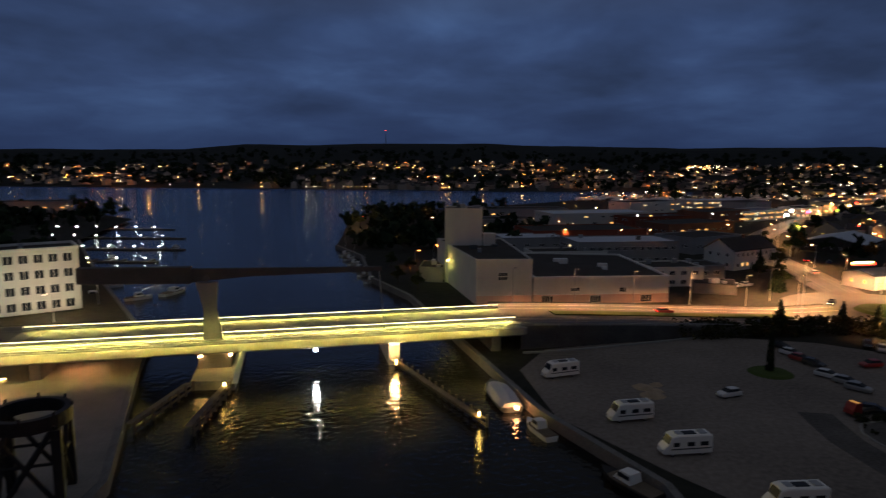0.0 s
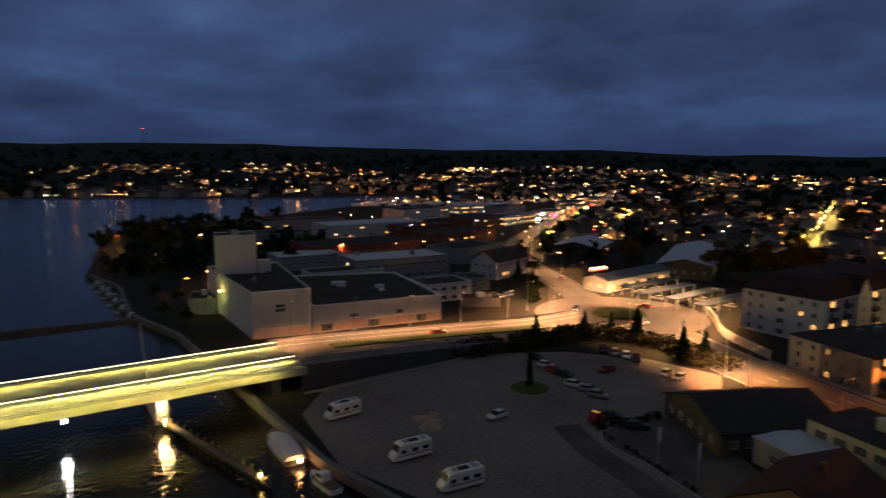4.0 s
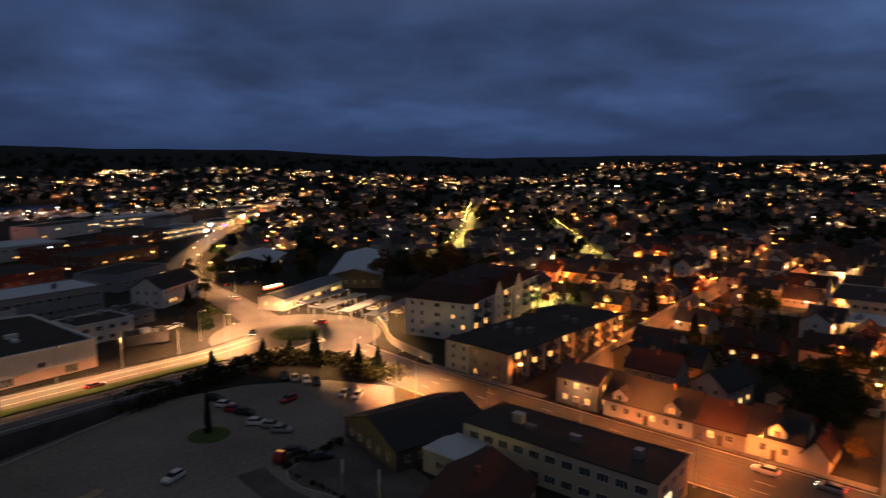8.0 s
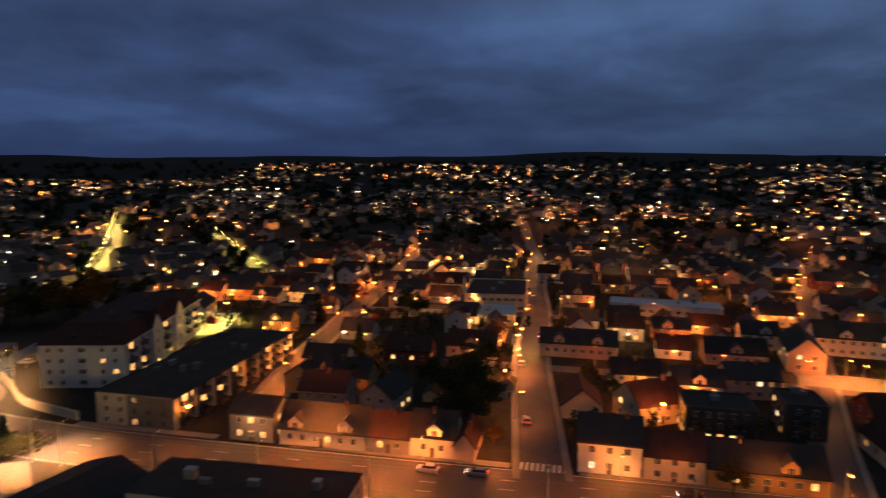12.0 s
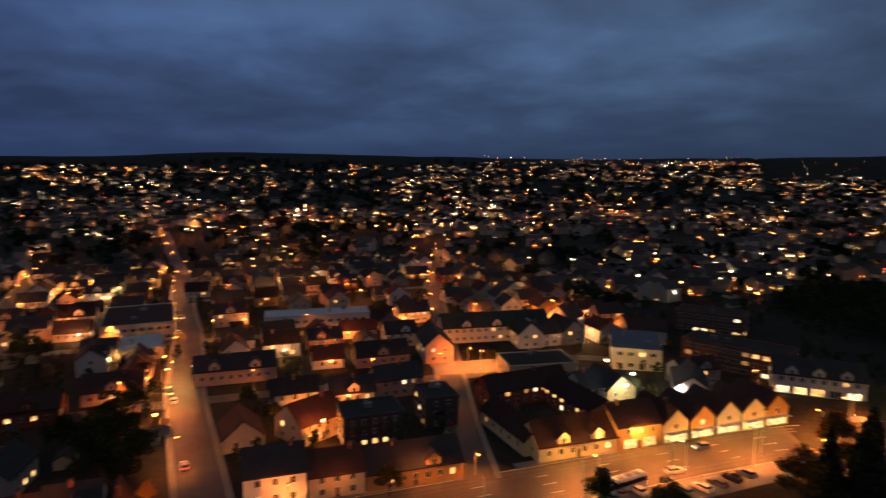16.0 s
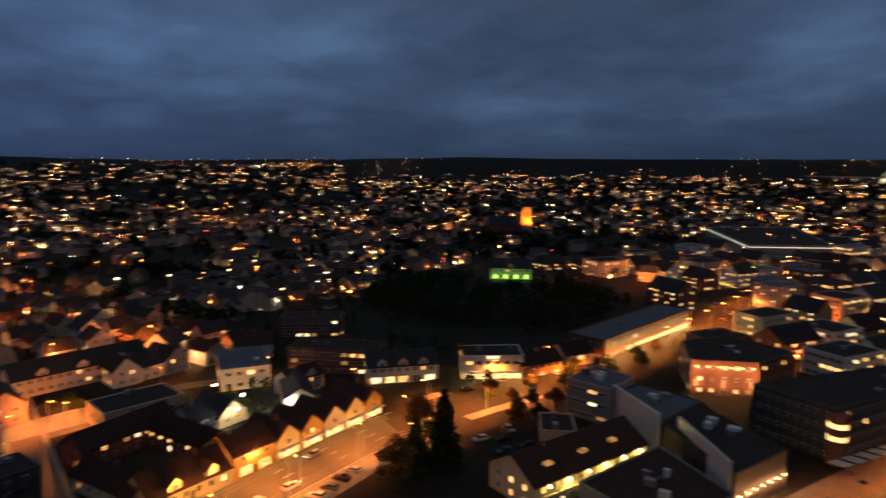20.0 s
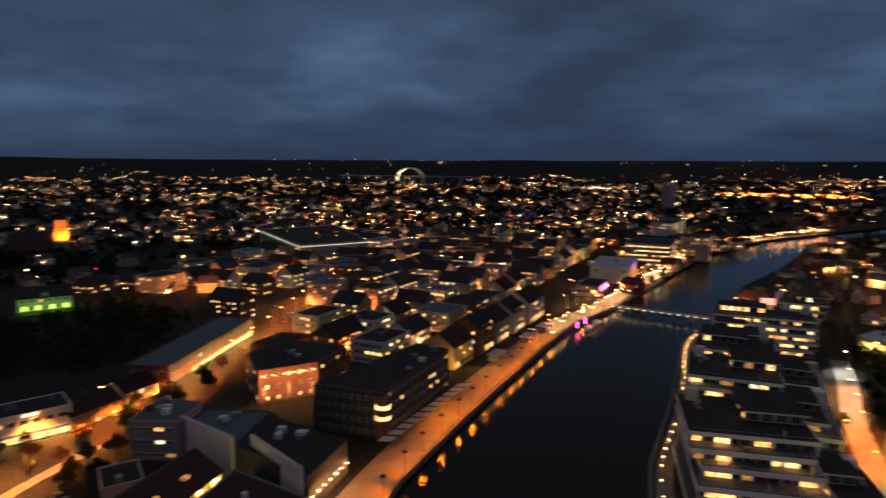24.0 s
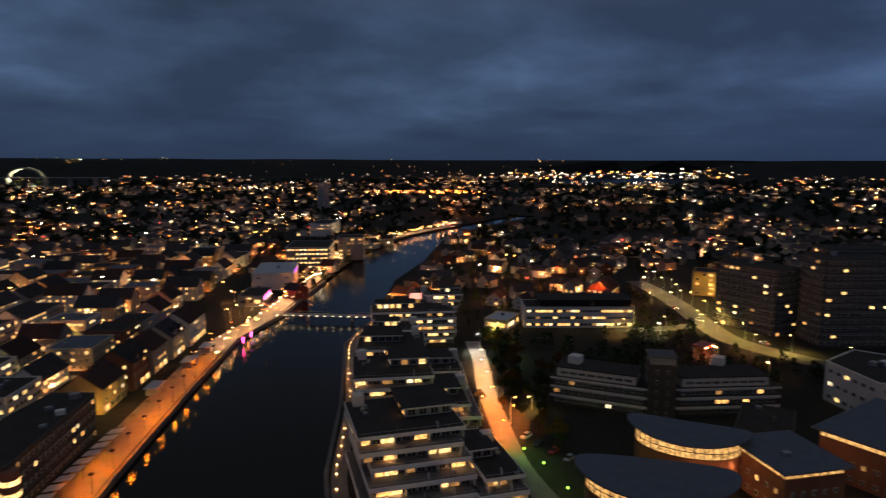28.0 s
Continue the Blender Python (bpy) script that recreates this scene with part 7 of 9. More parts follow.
def church(x, y, z):
    t = thing("church", x, y, z, 30, "brick church with a tall tower floodlit orange", "church")
    part("tower", box(-5, -5, -1, 5, 5, 30), PALESTONE, t)
    bm = bmesh.new()
    bmesh.ops.create_cone(bm, cap_ends=True, segments=4, radius1=7.4, radius2=0.2, depth=12, matrix=Matrix.Translation((0, 0, 36.2)) @ Matrix.Rotation(math.pi / 4, 4, "Z"))
    part("spire", bm, SLATEROOF, t)
    nv = part("nave", gable_wall(34, 16, 12, 8), BRICK, t)
    nv.matrix_basis = pose(22, 0, 0)
    rf = part("nave_roof", gable_roof(34, 16, 12, 8), SLATEROOF, t)
    rf.matrix_basis = pose(22, 0, 0)
    for s in (-1, 1):
        for k in (-2, 2):
            part("belfry_opening", box(k - 0.8, s * 5.02 - 0.04, 20, k + 0.8, s * 5.02 + 0.04, 25), GLASS, t)
    return t


church(318, -572, 0)
for dx, dy in ((-14, 8), (0, 16)):
    p = Vector((318 + dx * 0.8, -572 + dy * 0.8, 12))
    lamp("church_flood", p.x, p.y, p.z, (1.0, 0.21, 0.01), 34000, 0.4, 80, (318, -572, 20))
for i in range(26):
    tree("leafy", 300 + rnd.uniform(-55, 60), -548 + rnd.uniform(-30, 40), rnd.uniform(7, 11))

# ---- pavements, parked cars, sheds and gardens of the wooden town ----
for nm, off, wd, lo, hi in (("east", 5.2, 1.6, 0, 99), ("east", -5.2, 1.6, 0, 99), ("diagonal", 4.4, 1.4, 0, 99), ("diagonal", -4.4, 1.4, 0, 99), ("south", 4.4, 1.4, 0, 99), ("south", -4.4, 1.4, 0, 99)):
    tagged(part("pavement", strip([(x, y, 0) for x, y, z in offset_line(ROADS[nm], off)], wd / 2, -wd / 2, -0.1, 0.17), PAVING), "narrow raised pavement beside the side street", "pavement", kind="structure")
low = [p for p in ROADS["main"] if p[1] < -148]
for off in (10.3, -10.3):
    tagged(part("pavement", strip([(x, y, 0) for x, y, z in offset_line(low, off)], 1.8, -1.8, -0.1, 0.18), PAVING), "raised pavement along the shopping street", "pavement", kind="structure")
rp = random.Random(12)
for i, (p, q) in enumerate(zip(low, low[1:])):
    if i % 3 == 0 and 1 < i < 40:
        d = (Vector(q) - Vector(p)).normalized()
        s = rp.choice((-7.0, 7.0))
        car(p[0] - d.y * s, p[1] + d.x * s, math.degrees(math.atan2(d.y, d.x)), rp.choice(("white", "silver", "black", "blue", "red")))
for nm in ("east", "diagonal", "south"):
    pts = offset_line(ROADS[nm], 3.0)
    for p, q in list(zip(pts, pts[1:]))[6:40:8]:
        if rp.random() < 0.7:
            car(p[0], p[1], math.degrees(math.atan2(q[1] - p[1], q[0] - p[0])), rp.choice(("white", "silver", "black", "blue", "red")))
for x, y, h, k in ((99, -178, 6, "autumn"), (94, -196, 6, "leafy"), (91, -186, 6, "leafy"), (84, -178, 7, "leafy"), (88, -214, 6, "leafy"), (108, -168, 6, "autumn"), (82, -228, 7, "leafy"), (92, -166, 6, "leafy"), (86, -170, 7, "autumn"), (96, -205, 6, "autumn"), (79, -240, 7, "autumn"), (83, -206, 7, "leafy"), (104, -160, 5, "leafy"), (99, -166, 5, "autumn"), (78, -222, 7, "leafy")):
    tree(k, x, y, h)


def built(x, y, r):
    return any(abs(x - a) < c + r and abs(y - b) < c + r for a, b, c in BUILT)


spots, sheds = [], 0
for i in range(2600):
    x, y = rp.uniform(140, 440), rp.uniform(-240, 180)
    if built(x, y, -0.5) or near_street(x, y, 5.5) or not 0 < x - 138 or (x < 205 and y > 112) or (x < 150 and -66 > y > -146) or 186 < x < 208 and -90 < y < -60:
        continue
    if sheds < 60 and i % 6 == 0 and not built(x, y, 2.0) and x < 330:
        w, d = rp.uniform(4, 6.5), rp.uniform(3, 4.2)
        t = thing("garden_shed", x, y, 0, rp.choice((0, 90, -85, 5)), "small wooden garden shed with a dark felt roof", "shed", "garden sheds")
        part("wall", gable_wall(w, d, 2.2, 1.1), rp.choice((TIMBER, GREYWALL, REDWALL, CREAM)), t)
        part("roof", gable_roof(w, d, 2.2, 1.1, 0.25, 0.15), DARKROOF, t)
        part("door", box(-0.5, -d / 2 - 0.05, 0, 0.5, -d / 2 + 0.05, 1.9), TIMBER, t)
        BUILT.append((x, y, w * 0.6))
        sheds += 1
    else:
        spots.append((x, y, -0.2, rp.uniform(2.0, 5.5)))
woods("garden_shrubs", spots, "dark shrubs and small trees in the town gardens")

# ---- town centre west of the shopping street ----
def poly_block(name, pts, h, wall, roof, label, cat="building", storeys=3, lit=0.25, gap=3.2, size="n", faces=None, parapet=0.4):
    t = hall(name, pts, h, wall, roof, label, cat, parapet)
    x0, y0 = pts[0]
    n = len(pts)
    fl = h / storeys
    for i in range(n):
        if faces is not None and i not in faces:
            continue
        a, b = pts[i], pts[(i + 1) % n]
        d = (Vector(b) - Vector(a)).normalized() * 0
        nx, ny = (b[1] - a[1]), -(b[0] - a[0])
        L = math.hypot(nx, ny)
        e = 0.02 / L
        for s in range(storeys):
            windows_row(t, a[0] - x0 + nx * e, a[1] - y0 + ny * e, b[0] - x0 + nx * e, b[1] - y0 + ny * e, s * fl + fl * 0.3, gap, lit, size)
    return t


MG = poly_block("glass_office", [(67.7, -166), (66, -180), (80, -184), (81.5, -167.6)], 10.8, GREYWALL, BLUESLATE, "grey office with two bands of lit windows", "office", 3, 0.35, 2.7, "b", (3, 0))
poly_block("modern_hall", [(50.5, -156), (46, -178), (65.6, -181), (67.4, -168.5)], 8.5, DARKWALL, BLUESLATE, "angular dark hall with a blue-grey sheet roof", "hall", 1, 0.0, 9, "b")
poly_block("concert_hall", [(29, -138.5), (22, -158), (42, -172), (45.8, -177.6), (50.2, -156.4)], 8.5, DARKWALL, DARKROOF, "large dark-roofed hall beside a tall white wall", "hall", 1, 0.0, 9, "b")
C1 = house(64, -133, 37, 15, 6.0, -108.6, CREAM, TILEROOF, 4.5, 0.35, storeys=2, where="with a lit balcony")
bal = part("balcony", box(-17, -9.6, 3.2, 17, -7.6, 3.4), CREAM, C1)
part("railing", box(-17, -9.6, 3.4, 17, -9.5, 4.4), CREAM, bal)
for k in range(-15, 16, 6):
    part("globe_lamp", ball(bmesh.new(), (k, -8.4, 5.6), 0.35), GLOW_LEMON, C1)
    if k in (-9, 3, 15):
        p = C1.matrix_basis @ Vector((k, -8.6, 4.9))
        lamp("balcony_light", p.x, p.y, p.z, LEMON, 450, 0.3)
for k in (-12, -1, 9):
    part("skylight", box(k - 1.0, -5.2, 8.2, k + 1.0, -4.0, 8.9), WIN_DIM, C1)
hall("low_hall", [(34, -112), (28, -134), (48, -148), (56, -120)], 6.0, GREYWALL, TILEROOF, "dark low hall beside the riverside walk", "hall")
flat_block(76, -150, 12, 9, 4.5, -60, PINKWALL, DARKROOF, "small pink pavilion with a flat roof", "pavilion", "building", 1, 0.05, 4)
poly_block("corner_building", [(38.2, -214.8), (31, -234), (52, -243), (66, -227), (56.6, -205.8)], 11.4, BRICK, DARKROOF, "dark brick corner building with a lit entrance", "building", 3, 0.3, 3.2)
for i in range(3):
    t = thing("entrance_lamp", 40 + 7.5 * i, -213.4 + 3.4 * i, 3.0, 0, "tall warm entrance light on the corner building", "lamp", "entrance lamps")
    part("tube", box(-0.09, -0.09, 0, 0.09, 0.09, 2.4), SHOPGLOW, t)
    lamp("entrance_light", 39.2 + 7.5 * i, -211.8 + 3.4 * i, 4.5, WARM, 900, 0.3)


def facade_lamps(a, b, z, n, out, label, group):
    """A row of small globe lamps on brackets along a facade."""
    a, b = Vector(a), Vector(b)
    d = (b - a).normalized()
    rot = math.degrees(math.atan2(d.y, d.x))
    first = None
    for i in range(n):
        p = a + (b - a) * ((i + 0.5) / n)
        m = pose(p.x - d.y * out, p.y + d.x * out, z, 0, 0, rot)
        if first is None:
            first = thing("facade_lamp", 0, 0)
            part("bracket", rod(bmesh.new(), (0, 0.35, 0.3), (0, 0, 0.18), 0.04, 0.03), STEEL, first)
            part("globe", rod(rod(bmesh.new(), (0, 0, -0.2), (0, 0, 0), 0.12, 0.24, 10), (0, 0, 0), (0, 0, 0.2), 0.24, 0.12, 10), GLOW_GLOBE, first)
            tagged(first, label, "lamp", group)
            first.matrix_basis = m
        else:
            copy_thing(first, m)
        lamp("facade_light", m.translation.x + d.y * 0.6, m.translation.y - d.x * 0.6, z - 0.3, WARM, 320, 0.3)


facade_lamps((56.6, -205.8), (38.2, -214.8), 9.6, 6, -0.35, "warm globe lamp under the corner building's eaves", "eaves lamps")
facade_lamps((29, -138.5), (22, -158), 3.4, 7, -0.35, "warm globe lamp on the hall's riverside wall", "terrace lamps")
PB = poly_block("riverside_block", [(14.5, -178), (35, -186), (4.5, -229), (-7, -221.5)][::-1], 13.5, DARKWALL, DARKROOF, "long dark riverside block with balconies and warm corner windows", "building", 4, 0.16, 2.5, "n")
part("corner_bay", rod(bmesh.new(), (21, 43.5, 0), (21, 43.5, 12.8), 2.2, 2.2, 12), BRICK, PB)
for z in (6.2, 9.4):
    part("corner_window", rod(bmesh.new(), (21, 43.5, z), (21, 43.5, z + 1.3), 2.26, 2.26, 12), WIN_GOLD, PB)
t = thing("screen_wall", 0, 0, 0, 0, "tall sloping white wall between two dark hall roofs", "wall")
part("upper_wall", strip([(68, -169.4, 0), (50.4, -155.2, 0)], 0.4, -0.4, -0.2, 11.5), WHITEWALL, t)
part("lower_wall", strip([(46, -156.5, 0), (30, -138, 0)], 0.4, -0.4, -0.2, 11.5), WHITEWALL, t)
# awnings on the riverside walk
AW = thing("terrace_awnings", 0, 0, 0, 0, "row of blue-grey awnings over the riverside terraces", "awning")
for i in range(11):
    f = i / 10
    x, y = 11.5 - 24 * f, -171.5 - 43 * f
    a = part("awning", strip([(0, -1.7, 2.9), (0, 1.7, 2.9)], 2.2, -2.2, -0.06, 0.08), METALROOF, AW)
    a.matrix_basis = pose(x + 0.6, y, 0, 0, 8, -29)
    for s in (-1.5, 1.5):
        p = part("post", box(-0.05, -0.05, 0, 0.05, 0.05, 2.8), GALV, AW)
        p.matrix_basis = pose(x - 1.0, y + s, 0)
WALK = smooth_line([(26, -108), (11, -152), (-5.5, -190), (-36.5, -250), (-67, -305), (-97, -340), (-150, -418), (-240, -545), (-340, -638), (-457, -703)], 6)
tagged(part("riverside_walk", strip(WALK, 9.5, -1.9, -0.1, 0.07), PAVING), "paved riverside walk glowing orange under its lamps", "pavement", kind="structure")


def quay_lamp():
    t = thing("quay_lamp", 0, 0)
    bm = rod(bmesh.new(), (0, 0, 0), (0, 0, 5.5), 0.08, 0.05)
    part("pole", rod(bm, (0, 0, 0), (0, 0, 0.5), 0.14, 0.12), STEEL, t)
    bm = bmesh.new()
    rings = [[bm.verts.new((r * math.cos(math.tau * i / 14), r * math.sin(math.tau * i / 14), z)) for i in range(14)] for r, z in ((0.6, 5.56), (0.64, 5.3), (0.7, 5.3), (0.7, 5.6), (0.12, 5.9))]
    for a, b in zip(rings, rings[1:]):
        for i in range(14):
            bm.faces.new((a[i], a[(i + 1) % 14], b[(i + 1) % 14], b[i]))
    bm.faces.new(rings[-1])
    bmesh.ops.recalc_face_normals(bm, faces=bm.faces)
    hood = part("hood", bm, BLACKSTEEL, t)
    part("lens", rod(bmesh.new(), (0, 0, 5.48), (0, 0, 5.55), 0.57, 0.59, 14), GLOW_QUAY, hood)
    return tagged(t, "black hooded quay lamp shining orange onto the walk", "street lamp", "quay lamps")


EMBER = (1.0, 0.165, 0.0)
GLOW_QUAY = glow("quay_lens", (1.0, 0.21, 0.012), 210)
ql, run = quay_lamp(), 0.0
edge = offset_line(WALK[:34], -1.2)
for i, (p, q) in enumerate(zip(edge[::2], edge[2::2])):
    m = pose(p[0], p[1], 0.07)
    if i == 0:
        ql.matrix_basis = m
    else:
        copy_thing(ql, m)
    d = (Vector(q) - Vector(p)).normalized()
    lamp("quay_light", p[0] - d.y * 1.6, p[1] + d.x * 1.6, 5.1, EMBER, rnd.choice((1200, 2800, 5800)), 0.3, 130, (p[0] - d.y * 3.2, p[1] + d.x * 3.2, 0))
lamps_along("warm", WALK[32:], 15, -0.6, 12000, 5, 0.3)
for i, p in enumerate(offset_line(WALK[10:28], 7.5)[::2]):
    t = thing("cafe_table_set", p[0], p[1], 0.07, rnd.uniform(0, 90), "dark cafe table with benches on the riverside walk", "table", "cafe tables")
    part("tabletop", box(-0.9, -0.4, 0.7, 0.9, 0.4, 0.76), TIMBER, t)
    part("leg", box(-0.05, -0.05, 0, 0.05, 0.05, 0.7), STEEL, t)
    for s in (-0.9, 0.9):
        part("bench", box(-0.9, s - 0.18, 0.4, 0.9, s + 0.18, 0.46), TIMBER, t)
        part("bench_leg", box(-0.05, s - 0.05, 0, 0.05, s + 0.05, 0.4), STEEL, t)
# houses along the quay
ang = -118
for i, (x, y, w, h, wl_) in enumerate(((-8, -250, 18, 9, OCHREWALL), (-19, -268, 16, 11, BRICK), (-28, -284, 15, 10, GREYWALL), (-38, -301, 16, 10, CREAM), (-50, -321, 24, 11, WHITEWALL))):
    house(x, y, w, 14, h, ang, wl_, SLATEROOF if i % 2 else TILEROOF, 5, 0.3, ((-3, -1), (4, -1)) if i % 2 else (), 3, "quay_house", "along the river quay", shop=True)
lamp("wall_flood", -17, -241.5, 3, LEMON, 500, 0.4)
lamp("wall_flood", -8, -236.5, 3, LEMON, 400, 0.4)
for x, y in ((-28, -253), (-45, -279), (-56, -297)):
    t = thing("kiosk", x, y, 0, 62, "small lit pavilion on the riverside walk", "kiosk", "kiosks")
    part("wall", box(-4, -2, 0, 4, 2, 2.6), GREYWALL, t)
    part("roof", box(-4.5, -2.5, 2.604, 4.5, 2.5, 2.9), METALROOF, t)
    part("pane", box(-3.6, -2.06, 0.9, 3.6, -2.0, 2.3), SHOPGLOW, t)
for i, (x, y) in enumerate(((-77, -303), (-84, -313))):
    boat(x - 2, y, 60, 12, "white passenger boat with lit cabin at the quay", lit=True)
for x, y in ((-81, -302), (-87, -310)):
    part("sign_box", box(-0.25, -0.25, 0, 0.25, 0.25, 2.6), GLOW_PINK, thing("light_column", x + 8, y + 1, 0.1, 0, "magenta light column on the quay", "lamp", "light columns"))
# bridge square with the pink pavilion
P = flat_block(-103, -386, 26, 14, 6, 62, GREYWALL, DARKROOF, "dark pavilion glowing magenta under its eaves", "pavilion", "building", 1, 0.6, 3.4, "s")
part("magenta_band", box(-9, 7.05, 3.2, 9, 7.2, 5.2), GLOW_PINK, P)
lamp("pavilion_light", -92, -378, 4, (1.0, 0.1, 0.6), 3000, 0.5)
for x, y in ((-85, -352), (-95, -365), (-78, -345), (-110, -372), (-92, -392)):
    street_lamp("warm", x, y, 0, 7000, 7)
MU = flat_block(-132, -436, 46, 26, 11, 66, WHITEWALL, METALROOF, "white gallery with a violet lit attic", "gallery", "building", 2, 0.1, 5, "b")
part("violet_band", box(-12, 13.02, 8.2, 6, 13.1, 10.2), glow("violet_light", (0.55, 0.12, 1.0), 1.6), MU)
GO = flat_block(-182, -502, 44, 34, 17, 62, GREYWALL, DARKROOF, "dark office with long rows of golden windows", "office", "office", 5, 0.8, 3.2, "w", parapet=0.6)
flat_block(-226, -520, 24, 22, 19, 62, GREYWALL, DARKROOF, "dark glass office tower with white edge lights", "office", "office", 6, 0.3, 3.2, "w")
flat_block(-275, -705, 50, 24, 14, 55, WHITEWALL, DARKROOF, "long white lit office above the river", "office", "office", 4, 0.4, 3.4, "w")
# footbridge
t = thing("footbridge", 0, 0, 0, 0, "slim footbridge with a dotted line of lights", "footbridge")
A, B = Vector((-101, -342, 2.2)), Vector((-150, -305, 2.2))
d = (B - A).normalized()
n2 = Vector((-d.y, d.x, 0)) * 2.0
part("deck", strip([tuple(A), tuple(B)], 2.0, -2.0, -0.5, 0), CONCRETE, t)
for s in (-1, 1):
    part("railing", strip([tuple(A + n2 * s), tuple(B + n2 * s)], 0.05, -0.05, 0.95, 1.1), GALV, t)
L = (B - A).length
for i in range(14):
    p = A + d * (L * (i + 0.5) / 14) - n2 * 1.0
    part("deck_light", box(p.x - 0.35, p.y - 0.35, 1.6, p.x + 0.35, p.y + 0.35, 1.95), FAR_WHITE, t)
for f in (0.3, 0.7):
    p = A + d * (L * f)
    part("pier", rod(bmesh.new(), (p.x, p.y, -4), (p.x, p.y, 1.68), 0.8, 0.8, 10), CONCRETE, t)

# ---- dense centre: flat and pitched blocks on a grid along the quay ----
SHOPS = []
u, v = Vector((-0.47, -0.883)), Vector((0.883, -0.47))
base = Vector((30, -205))
for i in range(0, 17):
    for j in range(0, 9):
        p = base + u * (26 * i + rnd.uniform(-3, 3)) + v * (14 + 27 * j + rnd.uniform(-3, 3))
        x, y = p
        if is_water(x, y) or is_water(x - 14, y) or in_poly(x, y, [(20, -100), (70, -120), (85, -200), (70, -245), (20, -245), (-20, -245), (-75, -330), (-10, -180)]) or near_street(x, y, 18) or in_poly(x, y, [(100, -200), (260, -200), (260, -380), (110, -380)]) or abs(x - 318) + abs(y + 572) < 70:
            continue
        if math.hypot(x + 103, y + 386) < 32 or math.hypot(x + 132, y + 436) < 36 or math.hypot(x + 182, y + 502) < 36 or math.hypot(x - 95, y + 257) < 34 or in_poly(x, y, [(40, -530), (110, -520), (190, -680), (90, -735)]):
            continue
        far = math.hypot(x, y) > 420
        h = rnd.choice((7.5, 9, 9, 10.5, 12))
        wl_ = rnd.choice((CREAM, WHITEWALL, GREYWALL, BRICK, PINKWALL, OCHREWALL))
        if rnd.random() < 0.5:
            flat_block(x, y, rnd.uniform(17, 23), rnd.uniform(14, 19), h, -118 + rnd.choice((0, 0, 90)), wl_, rnd.choice((DARKROOF, DARKROOF, BLUESLATE)), "flat-roofed town centre building with scattered lit windows", "town_building", "building", int(h / 3), 0.3, 3.0 if far else 2.6, rnd.choice("nw"), faces="nsew", units=1 if far else 3)
        else:
            house(x, y, rnd.uniform(16, 22), rnd.uniform(11, 14), h * 0.85, -118 + rnd.choice((0, 90)), wl_, None, 5, 0.5, porch=rnd.choice((0, 1, 2)), storeys=int(h / 3), name="town_house", where="in the town centre", windows="all", chimney=not far)
        if rnd.random() < 0.75:
            SHOPS.append((x + u.x * 12.5, y + u.y * 12.5))
rs = random.Random(77)
# invented low buildings whose glowing panes brighten the town centre
for x, y in SHOPS:
    if rs.random() < 0.55:
        t = thing("corner_shop", x - u.x * 2.6, y - u.y * 2.6, 0, -118 + 180, "added low building with glowing panes and a dark flat roof", "shop", "corner shops")
        L2 = rs.uniform(5, 9)
        part("wall", box(-L2, -1.4, -0.1, L2, 1.4, 3.4), rs.choice((CREAM, GREYWALL, BRICK)), t)
        part("roof", box(-L2 - 0.2, -1.8, 3.404, L2 + 0.2, 1.6, 3.6), DARKROOF, t)
        for k in range(3):
            for sd in (-1, 1):
                part("shop_pane", box(-L2 + 0.5 + k * (2 * L2 - 0.6) / 3, sd * 1.43 - 0.03, 0.5, -L2 - 0.1 + (k + 1) * (2 * L2 - 0.6) / 3, sd * 1.43 + 0.03, 2.8), rs.choice((SHOPGLOW, WIN_WARM, WIN_WHITE)), t)
for x, y in SHOPS:
    k = rnd.choice(("warm", "warm", "sodium", "lemon"))
    if min((x - p[0]) ** 2 + (y - p[1]) ** 2 for p in WALK) < 26 ** 2:
        continue
    street_lamp(k, x, y, rnd.uniform(0, 360), rnd.uniform(9000, 22000), 8)
ML = hall("shopping_mall", [(104.6, -539.5), (50, -571), (97, -719), (169, -669)], 10, CONCRETE, DARKROOF, "huge flat-roofed mall with a bright white light line", "mall")
for a, b in (((104.6, -539.5), (50, -571)), ((169, -669), (104.6, -539.5))):
    part("light_line", strip([(a[0] - 104.6, a[1] + 539.5, 8.6), (b[0] - 104.6, b[1] + 539.5, 8.6)], 0.4, -0.4, 0, 0.6), glow("white_line_light", (0.95, 1.0, 0.75), 0.55), ML)

